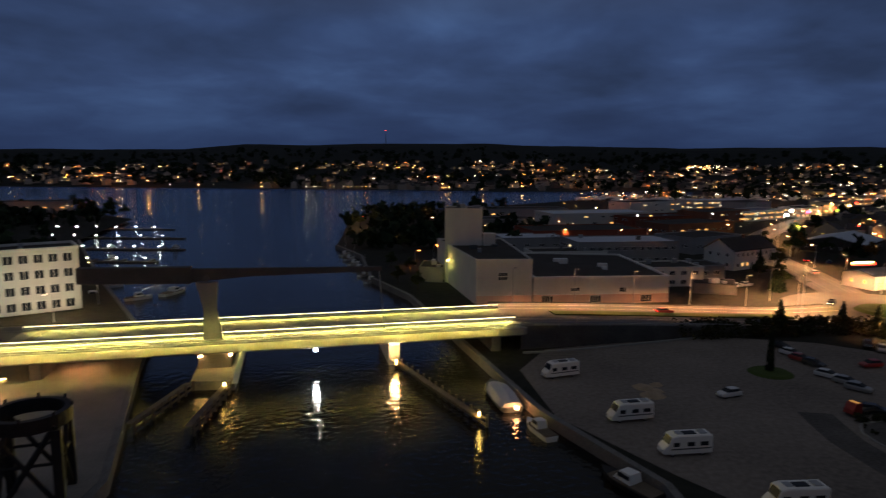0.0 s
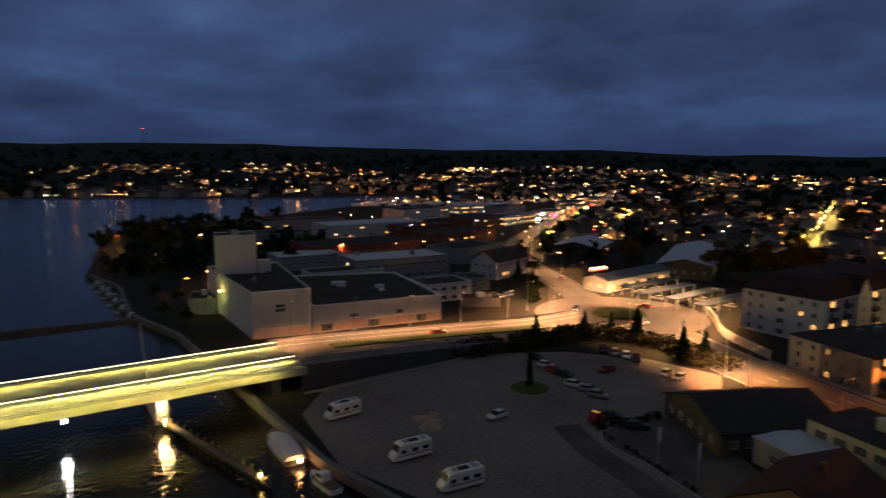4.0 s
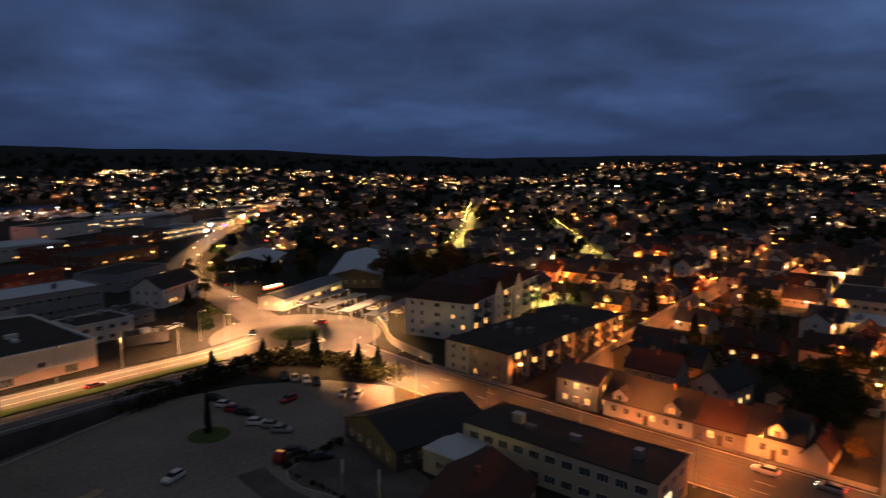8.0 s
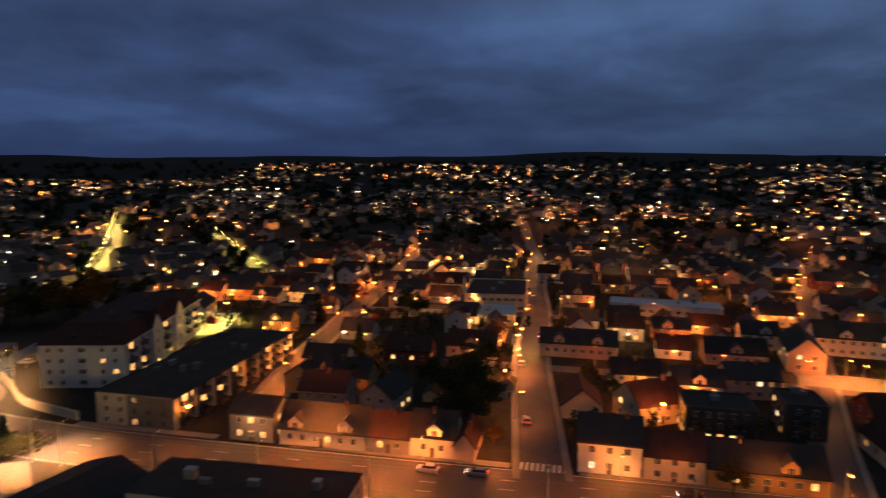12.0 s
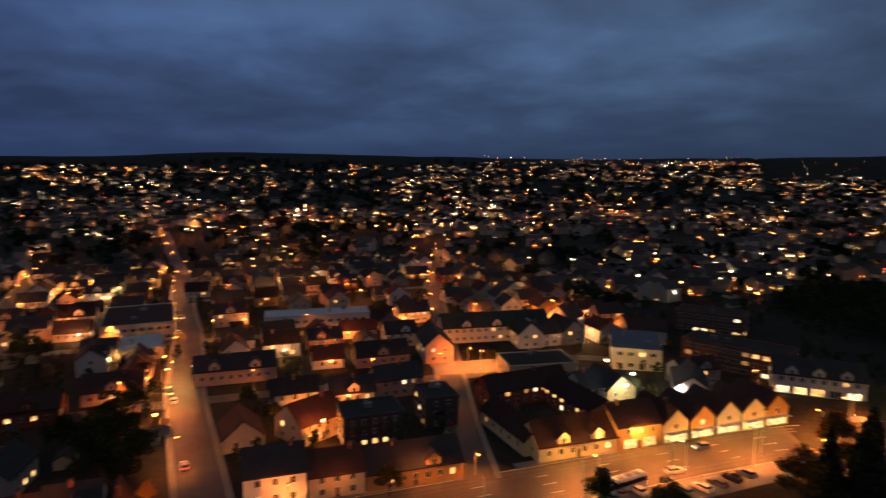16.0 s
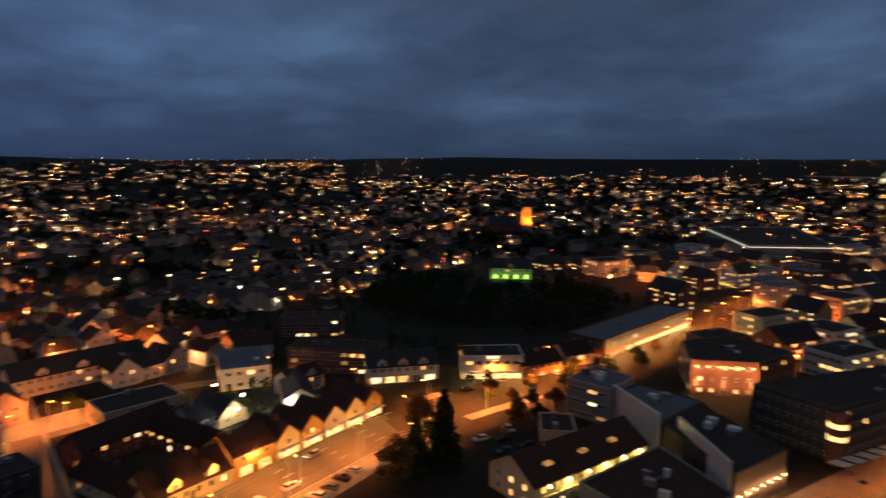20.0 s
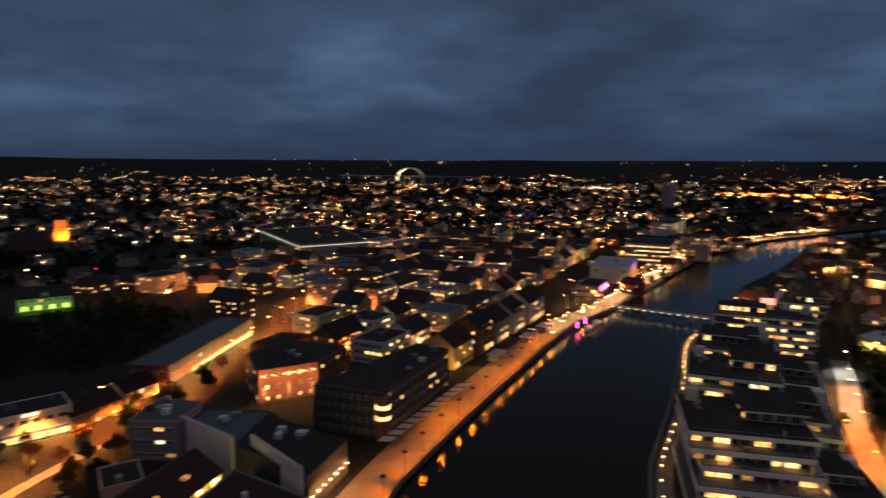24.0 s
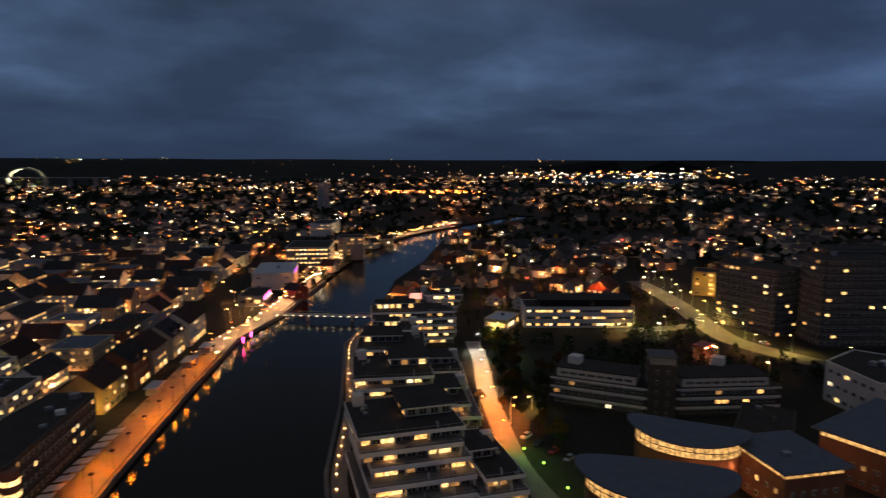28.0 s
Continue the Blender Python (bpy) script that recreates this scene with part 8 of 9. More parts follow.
# ---- island bank: terraced flats ----
def terrace(x, y, w, d, h, rot, storeys, label, lit=0.35, step=2.2):
    """Stepped flats: each storey set back behind the roof terrace of the one below, pale parapet bands over recessed glazing."""
    t = thing("terrace_flats", x, y, 0, rot, label, "apartment block", "terraced flats")
    fl = h / storeys
    X0, X1, Y1 = -w / 2, w / 2, d / 2
    top_y = Y1
    for s in range(storeys):
        z = s * fl
        a, b, c = X0 + rnd.choice((0, 0, 1.5, 3.0)), X1 - rnd.choice((0, 0, 1.2, 2.4)), Y1 - rnd.choice((0, 0, 0.8)) - step * s
        top_y = c
        last = s == storeys - 1
        part("storey", box(a + 0.8, -d / 2 + 0.3, z - (0.3 if s == 0 else 0), b - 0.8, c - 1.6, z + fl - 0.7), GREYWALL, t)
        part("parapet_band", box(a, -d / 2, z + fl - 0.696, b, c, z + fl + (0.25 if last else 0.42)), PALEBAND, t)
        part("deck", box(a + 0.2, -d / 2 + 0.2, z + fl + (0.254 if last else 0.424), b - 0.2, c - 0.2, z + fl + (0.3 if last else 0.47)), DARKROOF if last else DECKING, t)
        for p in [a + 0.5 + k * (b - a - 1.0) / 3 for k in range(4)]:
            part("cross_wall", box(p - 0.14, c - 1.596, z, p + 0.14, c - 0.3, z + fl - 0.7), WHITEWALL, t)
        # glazing behind the band, rooms lit here and there, and the lamp of a balcony
        windows_row(t, b - 0.8, c - 1.57, a + 0.8, c - 1.57, z + 0.45, 2.5, lit * 0.8, "q", 0.3)
        windows_row(t, b - 0.77, -d / 2 + 0.8, b - 0.77, c - 1.6, z + 0.6, 3.4, lit * 0.7, "w", 0.3)
        windows_row(t, a + 0.77, c - 1.6, a + 0.77, -d / 2 + 0.8, z + 0.6, 3.8, lit * 0.5, "w", 0.3)
        for k in range(2):
            lx = rnd.uniform(a + 2.5, b - 2.5)
            window(t, rnd.choice(("gold", "warm", "gold", "dim")), "s", lx, c - 1.54, z + 0.3, 180)
            part("wall_lamp", box(lx + 2.0, c - 1.52, z + 1.9, lx + 2.2, c - 1.4, z + 2.1), GLOW_WARM, t)
            if rnd.random() < 0.6:
                q = t.matrix_basis @ Vector((lx, c - 0.9, z + 1.8))
                lamp("balcony_light", q.x, q.y, q.z, WARM, rnd.uniform(60, 190), 0.15)
        # a glazed rail with posts along the terrace edge
        bm = bmesh.new()
        for k in range(int((b - a) / 2.2) + 1):
            px = min(a + 0.2 + k * 2.2, b - 0.26)
            bx(bm, px, c - 0.16, z + fl + 0.47, px + 0.06, c - 0.1, z + fl + 1.1)
        bx(bm, a + 0.2, c - 0.17, z + fl + 1.1, b - 0.2, c - 0.09, z + fl + 1.16)
        part("terrace_rail", bm, GALV, t)
        # planters, screens and tables that stand on the terrace
        for k in range(3):
            ux, uy, zz = rnd.uniform(a + 1, b - 1), c - rnd.uniform(0.5, 1.0), z + fl + (0.304 if last else 0.474)
            if rnd.random() < 0.5:
                part("planter", box(ux - 0.6, uy - 0.25, zz, ux + 0.6, uy + 0.25, zz + 0.55), rnd.choice((TIMBER, STEEL, GALV)), t)
            else:
                part("privacy_screen", box(ux - 0.05, uy - 0.9, zz, ux + 0.05, uy + 0.3, zz + 1.6), rnd.choice((WHITEWALL, TIMBER, GREYWALL)), t)
    top = h + 0.31
    room = top_y + d / 2
    pw, pd = w * rnd.uniform(0.42, 0.6), room * rnd.uniform(0.45, 0.6)
    px, py = rnd.choice((X0 + pw / 2 + 1, X1 - pw / 2 - 2.5)), -d / 2 + pd / 2 + 1.0
    part("penthouse", box(px - pw / 2, py - pd / 2, top, px + pw / 2, py + pd / 2, top + 2.5), GREYWALL, t)
    part("penthouse_roof", box(px - pw / 2 - 0.9, py - pd / 2 - 0.6, top + 2.504, px + pw / 2 + 0.9, py + pd / 2 + 1.2, top + 2.8), DARKROOF, t)
    part("roof_edge", box(px - pw / 2 - 0.92, py + pd / 2 + 1.204, top + 2.45, px + pw / 2 + 0.92, py + pd / 2 + 1.32, top + 2.85), WHITEWALL, t)
    windows_row(t, px + pw / 2, py + pd / 2 + 0.03, px - pw / 2, py + pd / 2 + 0.03, top + 0.3, 2.6, lit * 0.9, "q", 0.2)
    windows_row(t, px + pw / 2 + 0.03, py - pd / 2, px + pw / 2 + 0.03, py + pd / 2, top + 0.3, 2.6, lit, "q", 0.2)
    sx = X0 + 2 if px > 0 else X1 - 5
    part("stair_head", box(sx, -d / 2 + 2, top, sx + 3, -d / 2 + 5, top + 3.1), WHITEWALL, t)
    for k in range(3):
        ux, uy = sx + rnd.uniform(-1, 2), -d / 2 + 6.5 + 2.2 * k
        if uy < top_y - 1.5:
            part("roof_unit", box(ux - 0.5, uy - 0.5, top, ux + 0.5, uy + 0.5, top + rnd.uniform(0.5, 1.0)), GALV, t)
    return t


TL = "stepped white-banded flats with many golden lit windows"
terrace(-73.1, -140.3, 28, 40, 18, -16, 6, TL, 0.4, 3.0)
terrace(-89.5, -127.5, 13, 28, 9, -16, 3, TL, 0.4, 2.6)
terrace(-90.3, -182.1, 26, 36, 17, -24, 6, TL, 0.35, 2.4)
terrace(-107.0, -171.4, 15, 28, 9, -24, 3, TL, 0.35, 2.4)
terrace(-106.0, -213.2, 26, 34, 16, -28, 5, TL, 0.4, 2.4)
terrace(-121.2, -199.4, 15, 26, 9, -28, 3, TL, 0.35, 2.4)
terrace(-145.3, -266.3, 40, 24, 14, -26, 5, TL, 0.45, 1.4)
terrace(-124, -243, 22, 20, 13, -27, 4, TL, 0.35, 2.0)
terrace(-158, -288, 24, 16, 11, -26, 4, TL, 0.35, 1.0)
terrace(-187, -309, 25, 16, 10, -26, 3, TL, 0.3, 1.0)
part("red_panel", box(-3, -0.2, 0, 3, 0.2, 3), glow("red_screen", (1.0, 0.3, 0.22), 1.5), thing("lit_screen", -158, -286, 14.2, -20, "red illuminated panel on a roof", "sign"))
QW = smooth_line([(-47, -125), (-58, -158), (-82, -204), (-113, -272), (-142, -304)], 6)
tagged(part("quay_walk", strip(QW, -0.7, -5.0, -0.1, 0.06), PAVING), "narrow quay walk below the terraced flats", "pavement", kind="structure")
for p in offset_line(QW, -2.2)[::1]:
    t = thing("bollard_light", p[0], p[1], 0.06, 0, "small warm bollard light on the quay walk", "lamp", "bollard lights")
    part("stem", rod(bmesh.new(), (0, 0, 0), (0, 0, 0.8), 0.09), GALV, t)
    part("lens", box(-0.09, -0.09, 0.8, 0.09, 0.09, 0.95), GLOW_WARM, t)
# the floodlit path behind the flats
PATH = smooth_line([(-166, -246), (-153, -221), (-135, -192), (-117, -158), (-106, -135), (-100, -115), (-92, -90)], 5)
tagged(part("path", strip(PATH, 3.3, -3.3, -0.1, 0.06), PAVING), "broad paved path under a white floodlight", "path", kind="structure")
street_lamp("white", -158, -228, 330, 20000, 9, beam=84)
street_lamp("warm", -148, -211, 330, 20000, 8, beam=96)
street_lamp("warm", -141, -200, 330, 19000, 8, beam=96)
street_lamp("warm", -134, -187, 330, 19000, 8, beam=96)
street_lamp("sodium", -126, -173, 330, 14000, 8, beam=90)
for x, y in ((-118, -172), (-122, -160), (-112, -152)):
    street_lamp("sodium", x, y, 200, 9000, 6)
for x, y, r, c in ((-119.7, -149.3, 20, "white"), (-119.4, -143, 20, "black"), (-120, -137, 20, "red"), (-120.5, -131, 20, "silver")):
    car(x, y, r, c)
for x, y, c in ((-113, -142, (0.5, 1, 0.2)), (-112, -132, (0.5, 1, 0.2)), (-108, -118, (0.5, 1, 0.2)), (-168, -214, (0.6, 1, 0.3))):
    lamp("garden_light", x, y, 1.6, c, 420, 0.2)
    part("lens", box(-0.25, -0.25, 0, 0.25, 0.25, 0.5), GLOW_GREEN, thing("garden_lamp", x, y, 0.8, 0, "green garden lamp among bushes", "lamp", "garden lamps"))
for i in range(46):
    x, y = rnd.uniform(-175, -124), rnd.uniform(-222, -136)
    if free(x, y) and min((x - p[0]) ** 2 + (y - p[1]) ** 2 for p in PATH) > 130 and not in_poly(x, y, [(-118, -176), (-132, -182), (-200, -120), (-200, -105), (-150, -118)]):
        tree(rnd.choice(("leafy", "autumn", "leafy")), x, y, rnd.uniform(5, 9))
rk = random.Random(40)
for i in range(60):
    f, o = rk.random(), rk.uniform(5.5, 16)
    a, b = PATH[int(f * (len(PATH) - 6))], PATH[int(f * (len(PATH) - 6)) + 1]
    dx, dy = b[0] - a[0], b[1] - a[1]
    L2 = math.hypot(dx, dy)
    x, y = a[0] + dy / L2 * o * -1, a[1] - dx / L2 * o * -1
    if in_poly(x, y, [(-118, -176), (-132, -182), (-140, -150), (-126, -118), (-104, -110), (-100, -140)]) or x > -100:
        continue
    tree(rk.choice(("leafy", "autumn", "autumn", "leafy")), x, y, rk.uniform(4, 7.5))
for x, y, h in ((-127, -171, 5.5), (-129, -163, 6), (-132, -156, 5), (-124.5, -181, 5), (-134, -174, 6.5), (-127, -152, 5), (-138, -184, 6), (-130, -145, 5.5), (-141, -168, 7), (-136, -160, 6)):
    tree("autumn" if h < 6 else "leafy", x, y, h)
street_lamp("sodium", -127.5, -167, 180, 7000, 5.5, beam=150)
street_lamp("lemon", -136, -166, 0, 2500, 5, beam=150)
# offices
FORCE.append(1)
for x, y, L, r in ((-161.5, -158.5, 33, 124.6), (-192.5, -133.6, 36, 152)):
    W = flat_block(x, y, L, 15, 9.8, r, DARKWALL, DARKROOF, "brown brick office wing with pale window strips", "office_wing", "office", 3, 0.08, 2.4, "w", bands=WHITEWALL, parapet=0.3, faces="sew")
    part("top_storey", box(-L / 2 + 2, -6.6, 9.95, L / 2 - 4, 5, 13), WHITEWALL, W)
    part("top_roof", box(-L / 2 + 1.6, -7.0, 13.004, L / 2 - 3.6, 5.4, 13.4), DARKROOF, W)
    windows_row(W, -L / 2 + 2, -6.62, L / 2 - 4, -6.62, 10.8, 3.0, 0.05, "b")
OT = flat_block(-170, -140, 9, 9, 18, 138, DARKWALL, DARKROOF, "square dark brick stair tower above the office", "stair_tower", "tower", 5, 0.0, 3, "t", faces="sw")
part("roof_frame", box(-4, -4, 18.6, 4, 4, 21), GREYWALL, OT)
part("roof_frame_top", box(-4.5, -4.5, 21.004, 4.5, 4.5, 21.4), STEEL, OT)
for x, y in ((-156, -166), (-198, -138)):
    part("box", box(-2, -2, 9.95, 2, 2, 16.2), WHITEWALL, thing("plant_room", x, y, 0.0, 20, "white plant room on the office roof", "plant room"))
WO = flat_block(-232, -245.5, 56, 18, 10.5, 148.2, WHITEWALL, DARKROOF, "white office with bright window strips", "office", "office", 3, 0.6, 2.2, "w", faces="se")
part("upper_storey", box(-20, -7, 11.1, 27, 7, 14), BLACKSTEEL, WO)
part("upper_roof", box(-21, -8, 14.004, 27.6, 8, 14.5), DARKROOF, WO)
FORCE.clear()
flat_block(-196, -262, 18, 12, 5, 31.8, CREAM, METALROOF, "low lit entrance pavilion", "pavilion", "building", 1, 0.8, 3, "s")
for x, y in ((-178, -242), (-186, -250), (-258, -228), (-265, -235)):
    street_lamp("lemon", x, y, 0, 7000, 6)


def culture_roof(x, y, rot, L, W, h, label):
    """A hall under a bowed leaf-shaped roof."""
    t = thing("culture_hall", x, y, 0, rot, label, "hall", "bowed-roof halls")
    pts = [(L * math.cos(math.tau * i / 36), W * math.sin(math.tau * i / 36) * (1.0 if i < 18 else 0.55)) for i in range(36)]
    part("wall", prism([(a * 0.86, b * 0.86) for a, b in pts], -0.2, h - 3.6), BRICK, t)
    part("glazing", prism([(a * 0.84, b * 0.84) for a, b in pts], h - 3.596, h - 0.02), WIN_CLERE, t)
    for i, (a, b) in enumerate(pts):
        part("mullion", rod(bmesh.new(), (a * 0.855, b * 0.855, h - 3.59), (a * 0.855, b * 0.855, h + 0.3), 0.09, 0.09, 5), STEEL, t)
    part("transom", strip([(a * 0.855, b * 0.855, h - 1.9) for a, b in pts + pts[:1]], 0.08, -0.08, -0.08, 0.08), STEEL, t)
    bm = bmesh.new()
    lo, hi = [], []
    for a, b in pts:
        z = h + 1.6 * (a / L) ** 2
        lo.append(bm.verts.new((a, b, z))); hi.append(bm.verts.new((a, b, z + 0.45)))
    cl, ch = bm.verts.new((0, 0.2 * W, h - 0.2)), bm.verts.new((0, 0.2 * W, h + 0.5))
    for i in range(36):
        j = (i + 1) % 36
        bm.faces.new((lo[i], lo[j], hi[j], hi[i])); bm.faces.new((hi[i], hi[j], ch)); bm.faces.new((lo[j], lo[i], cl))
    bmesh.ops.recalc_face_normals(bm, faces=bm.faces)
    part("roof", bm, BLUESLATE, t)
    return t


CL = "brick hall under a bowed dark roof with glowing glass"
culture_roof(-142, -108, -56, 16, 11, 12.5, CL)
culture_roof(-117, -98, -46, 19, 14, 11.0, CL)
for x, y in ((-134, -98), (-140, -94)):
    lamp("foyer_light", x, y, 6, WARM, 260, 0.5)


def hall_wing(x, y, w, d, h, rot, label):
    """Brick wing with a glowing clerestory below a wide flat roof."""
    t = thing("hall_wing", x, y, 0, rot, label, "hall", "brick hall wings")
    part("wall", box(-w / 2, -d / 2, -0.2, w / 2, d / 2, h - 2.0), BRICK, t)
    part("clerestory", box(-w / 2 + 0.3, -d / 2 + 0.3, h - 1.996, w / 2 - 0.3, d / 2 - 0.3, h - 0.3), WIN_CLERE, t)
    for k in range(int(w / 2.4) + 1):
        for s in (-1, 1):
            part("mullion", box(-w / 2 + 0.1 + k * 2.4, s * (d / 2 - 0.16) - 0.1, h - 1.99, -w / 2 + 0.35 + k * 2.4, s * (d / 2 - 0.16) + 0.1, h - 0.3), BRICK, t)
    part("roof", box(-w / 2 - 1.4, -d / 2 - 1.4, h - 0.296, w / 2 + 1.4, d / 2 + 1.4, h + 0.15), BLUESLATE, t)
    part("roof_edge", box(-w / 2 - 1.5, -d / 2 - 1.5, h - 0.2, w / 2 + 1.5, -d / 2 - 1.4, h + 0.2), GALV, t)
    part("roof_unit", box(1, 1, h + 0.154, 3, 2.6, h + 1.0), GALV, t)
    for s in range(2):
        for a in ((-w / 2, -d / 2 - 0.02, w / 2, -d / 2 - 0.02), (w / 2 + 0.02, -d / 2, w / 2 + 0.02, d / 2), (w / 2, d / 2 + 0.02, -w / 2, d / 2 + 0.02), (-w / 2 - 0.02, d / 2, -w / 2 - 0.02, -d / 2)):
            windows_row(t, *a, 1.2 + s * 4.0, 3.0, 0.15, "n")
    return t


hall_wing(-154, -87, 17, 19, 12, -20, "brick wing with glowing glass under a flat slate roof")
hall_wing(-192, -80, 36, 20, 13, 2, "long brick wing with glowing glass under its roof")
flat_block(-176, -106, 24, 15, 8.5, 28, DARKWALL, DARKROOF, "low dark link building with pale roof lights", "link_building", "hall", 2, 0.05, 3.0)
lamp("eaves_light", -144, -95, 7, WARM, 160, 0.5)
lamp("eaves_light", -168, -82, 8, WARM, 260, 0.5)
poly_block("round_office", [(-232, -118), (-222, -96), (-244, -84), (-262, -100), (-255, -120)], 14, WHITEWALL, DARKROOF, "white office with a curved lit base", "office", 3, 0.35, 3.2, "w")
# tower blocks and the street before them
FORCE.append(1)
flat_block(-303, -190, 34, 18, 33, 88, DARKWALL, DARKROOF, "dark ten-storey tower block with few lit windows", "tower_block", "building", 10, 0.08, 3.0, "w", faces="wens", bands=DARKCON)
flat_block(-316, -152, 36, 18, 41, 150, DARKWALL, DARKROOF, "dark thirteen-storey tower block with few lit windows", "tower_block", "building", 12, 0.06, 3.2, "w", faces="snew", bands=DARKCON)
flat_block(-352, -168, 36, 18, 41, 150, DARKWALL, DARKROOF, "dark thirteen-storey tower block with few lit windows", "tower_block", "building", 12, 0.06, 3.2, "w", faces="snew", bands=DARKCON)
FORCE.clear()
flat_block(-360, -255, 18, 22, 15, 30, OCHREWALL, DARKROOF, "ochre block with a floodlit facade", "building", "building", 5, 0.5, 3.4)
lamp("wall_flood", -348, -246, 6, LEMON, 2200, 0.5)
part("sign", box(-3, -0.3, 0, 3, 0.3, 5), glow("orange_screen", (1.0, 0.4, 0.2), 2.0), thing("lit_screen", -392, -287, 18, 30, "tall orange illuminated panel", "sign"))
house(-296, -288, 26, 16, 6, 30, REDWALL, TILEROOF, 5, 0.6, where="under a floodlight")
lamp("roof_flood", -284, -280, 11, SODIUM, 5000, 0.5)
ROADS["island"] = road("road", [(-352, -312), (-338, -283), (-313, -242), (-288, -207), (-274, -184), (-271, -160), (-275, -125)], 13, "lit street before the tower blocks")
ROADS["island_arm"] = road("road", [(-288, -207), (-262, -214), (-240, -224)], 9, "lit side street beside the white office", z=0.07)
lamps_along("lemon", ROADS["island"], 24, 7.4, 9000, 8, 0.3)
lamps_along("warm", ROADS["island"], 48, -7.4, 7000, 8, 0.6)
lamps_along("lemon", ROADS["island_arm"], 22, 5.4, 8000, 7, 0.3)
for x, y, r, c in ((-292, -214, 60, "white"), (-280, -170, 260, "white"), (-305, -240, 55, "red")):
    car(x, y, r, c, True)
CN = thing("canopy", -246, -178, 0.0, 10, "red canopy on posts with lamps below its edge", "canopy")
part("canopy_roof", box(-5, -3, 3.0, 5, 3, 3.4), PAINTS["red"], CN)
for px, py in ((-4.5, -2.5), (4.5, -2.5), (-4.5, 2.5), (4.5, 2.5)):
    part("post", box(px - 0.1, py - 0.1, 0, px + 0.1, py + 0.1, 2.996), GALV, CN)
for k in (-3, 0, 3):
    part("edge_lamp", box(k - 0.7, 2.9, 2.6, k + 0.7, 3.05, 2.9), GLOW_WARM if k else GLOW_RED, CN)
lamp("canopy_glow", -243, -174, 2.2, (1.0, 0.3, 0.15), 2500, 0.4)

spots = []
for i in range(150):
    x, y = rnd.uniform(-300, -176), rnd.uniform(-235, -128)
    if min((x - p[0]) ** 2 + (y - p[1]) ** 2 for p in ROADS["island"]) < 160 or in_poly(x, y, [(-260, -268), (-190, -268), (-190, -228), (-260, -212)]) or in_poly(x, y, [(-210, -140), (-150, -140), (-150, -105), (-210, -105)]) or x < -285 or math.hypot(x + 246, y + 178) < 10:
        continue
    spots.append((x, y, -0.2, rnd.uniform(5, 9)))
woods("park_trees", spots, "dark park trees between the offices and the street")
for i in range(26):
    x, y = rnd.uniform(-400, -200), rnd.uniform(-330, -120)
    if not is_water(x, y) and not any(abs(x - a) < 20 and abs(y - b) < 20 for a, b in ((-231, -249), (-303, -190), (-316, -152), (-352, -168))):
        street_lamp(rnd.choice(("lemon", "warm", "white")), x, y, 0, 2500, 6)
# balconies on the riverside block
a, b = Vector((14.5, -178)), Vector((-7, -221.5))
dv = (b - a).normalized()
for i in range(9):
    p = a + dv * (5 + 4.6 * i)
    for s in range(1, 4):
        ob = part("balcony", box(-1.7, -1.3, 0, 1.7, 0, 0.9), DARKCON, PB)
        ob.matrix_basis = PB.matrix_basis.inverted() @ pose(p.x, p.y, s * 3.35 - 0.1, 0, 0, math.degrees(math.atan2(dv.y, dv.x)) + 180)
# gardens and villas on the island beyond the flats
rv = random.Random(31)
spots = []
for i in range(900):
    x, y = rv.uniform(-470, -120), rv.uniform(-640, -250)
    if is_water(x, y) or is_water(x + 16, y + 10) or is_water(x + 10, y - 14) or near_street(x, y, 8) or min((x - p[0]) ** 2 + (y - p[1]) ** 2 for p in ROADS["island"]) < 220:
        continue
    if any(abs(x - a) < c and abs(y - b) < c for a, b, c in ((-231, -249, 34), (-196, -262, 14), (-360, -255, 16), (-296, -288, 17), (-140, -258, 22), (-158, -288, 16), (-188, -309, 18), (-160, -257, 16))):
        continue
    if i % 9 == 0:
        house(x, y, rv.uniform(10, 14), rv.uniform(8, 10), rv.uniform(4, 6), rv.choice((120, 150, 210, 30)) + rv.uniform(-12, 12), lit=0.35, where="on the wooded island", porch=rv.choice((0, 1, 2)), chimney=False)
    else:
        spots.append((x, y, -0.2, rv.uniform(4, 8)))
woods("garden_trees", spots, "dark garden trees between the island villas")

# ---- far town: houses, lamps and woods too distant to pick apart ----
rf = random.Random(21)
HB = {}


def far_house(acc, x, y, z, w, d, h, rot, rise):
    vs, fs, mi = acc
    c, s = math.cos(rot), math.sin(rot)
    def P(a, b, k):
        vs.append((x + a * c - b * s, y + a * s + b * c, z + k))
    o = len(vs)
    for k in (-1.5, h):
        for a, b in ((-w, -d), (w, -d), (w, d), (-w, d)):
            P(a / 2, b / 2, k)
    P(-w / 2, 0, h + rise); P(w / 2, 0, h + rise)
    for q, m in (((0, 1, 5, 4), 0), ((2, 3, 7, 6), 0), ((1, 2, 6, 9, 5), 0), ((3, 0, 4, 8, 7), 0), ((4, 5, 9, 8), 1), ((6, 7, 8, 9), 1)):
        fs.append(tuple(o + i for i in q)); mi.append(m)


def far_box(acc, x, y, z, sx, sy, sz, rot, m):
    vs, fs, mi = acc
    c, s = math.cos(rot), math.sin(rot)
    o = len(vs)
    for k in (0, sz):
        for a, b in ((-sx, -sy), (sx, -sy), (sx, sy), (-sx, sy)):
            vs.append((x + a / 2 * c - b / 2 * s, y + a / 2 * s + b / 2 * c, z + k))
    for q in ((0, 1, 5, 4), (1, 2, 6, 5), (2, 3, 7, 6), (3, 0, 4, 7), (4, 5, 6, 7), (3, 2, 1, 0)):
        fs.append(tuple(o + i for i in q)); mi.append(m)


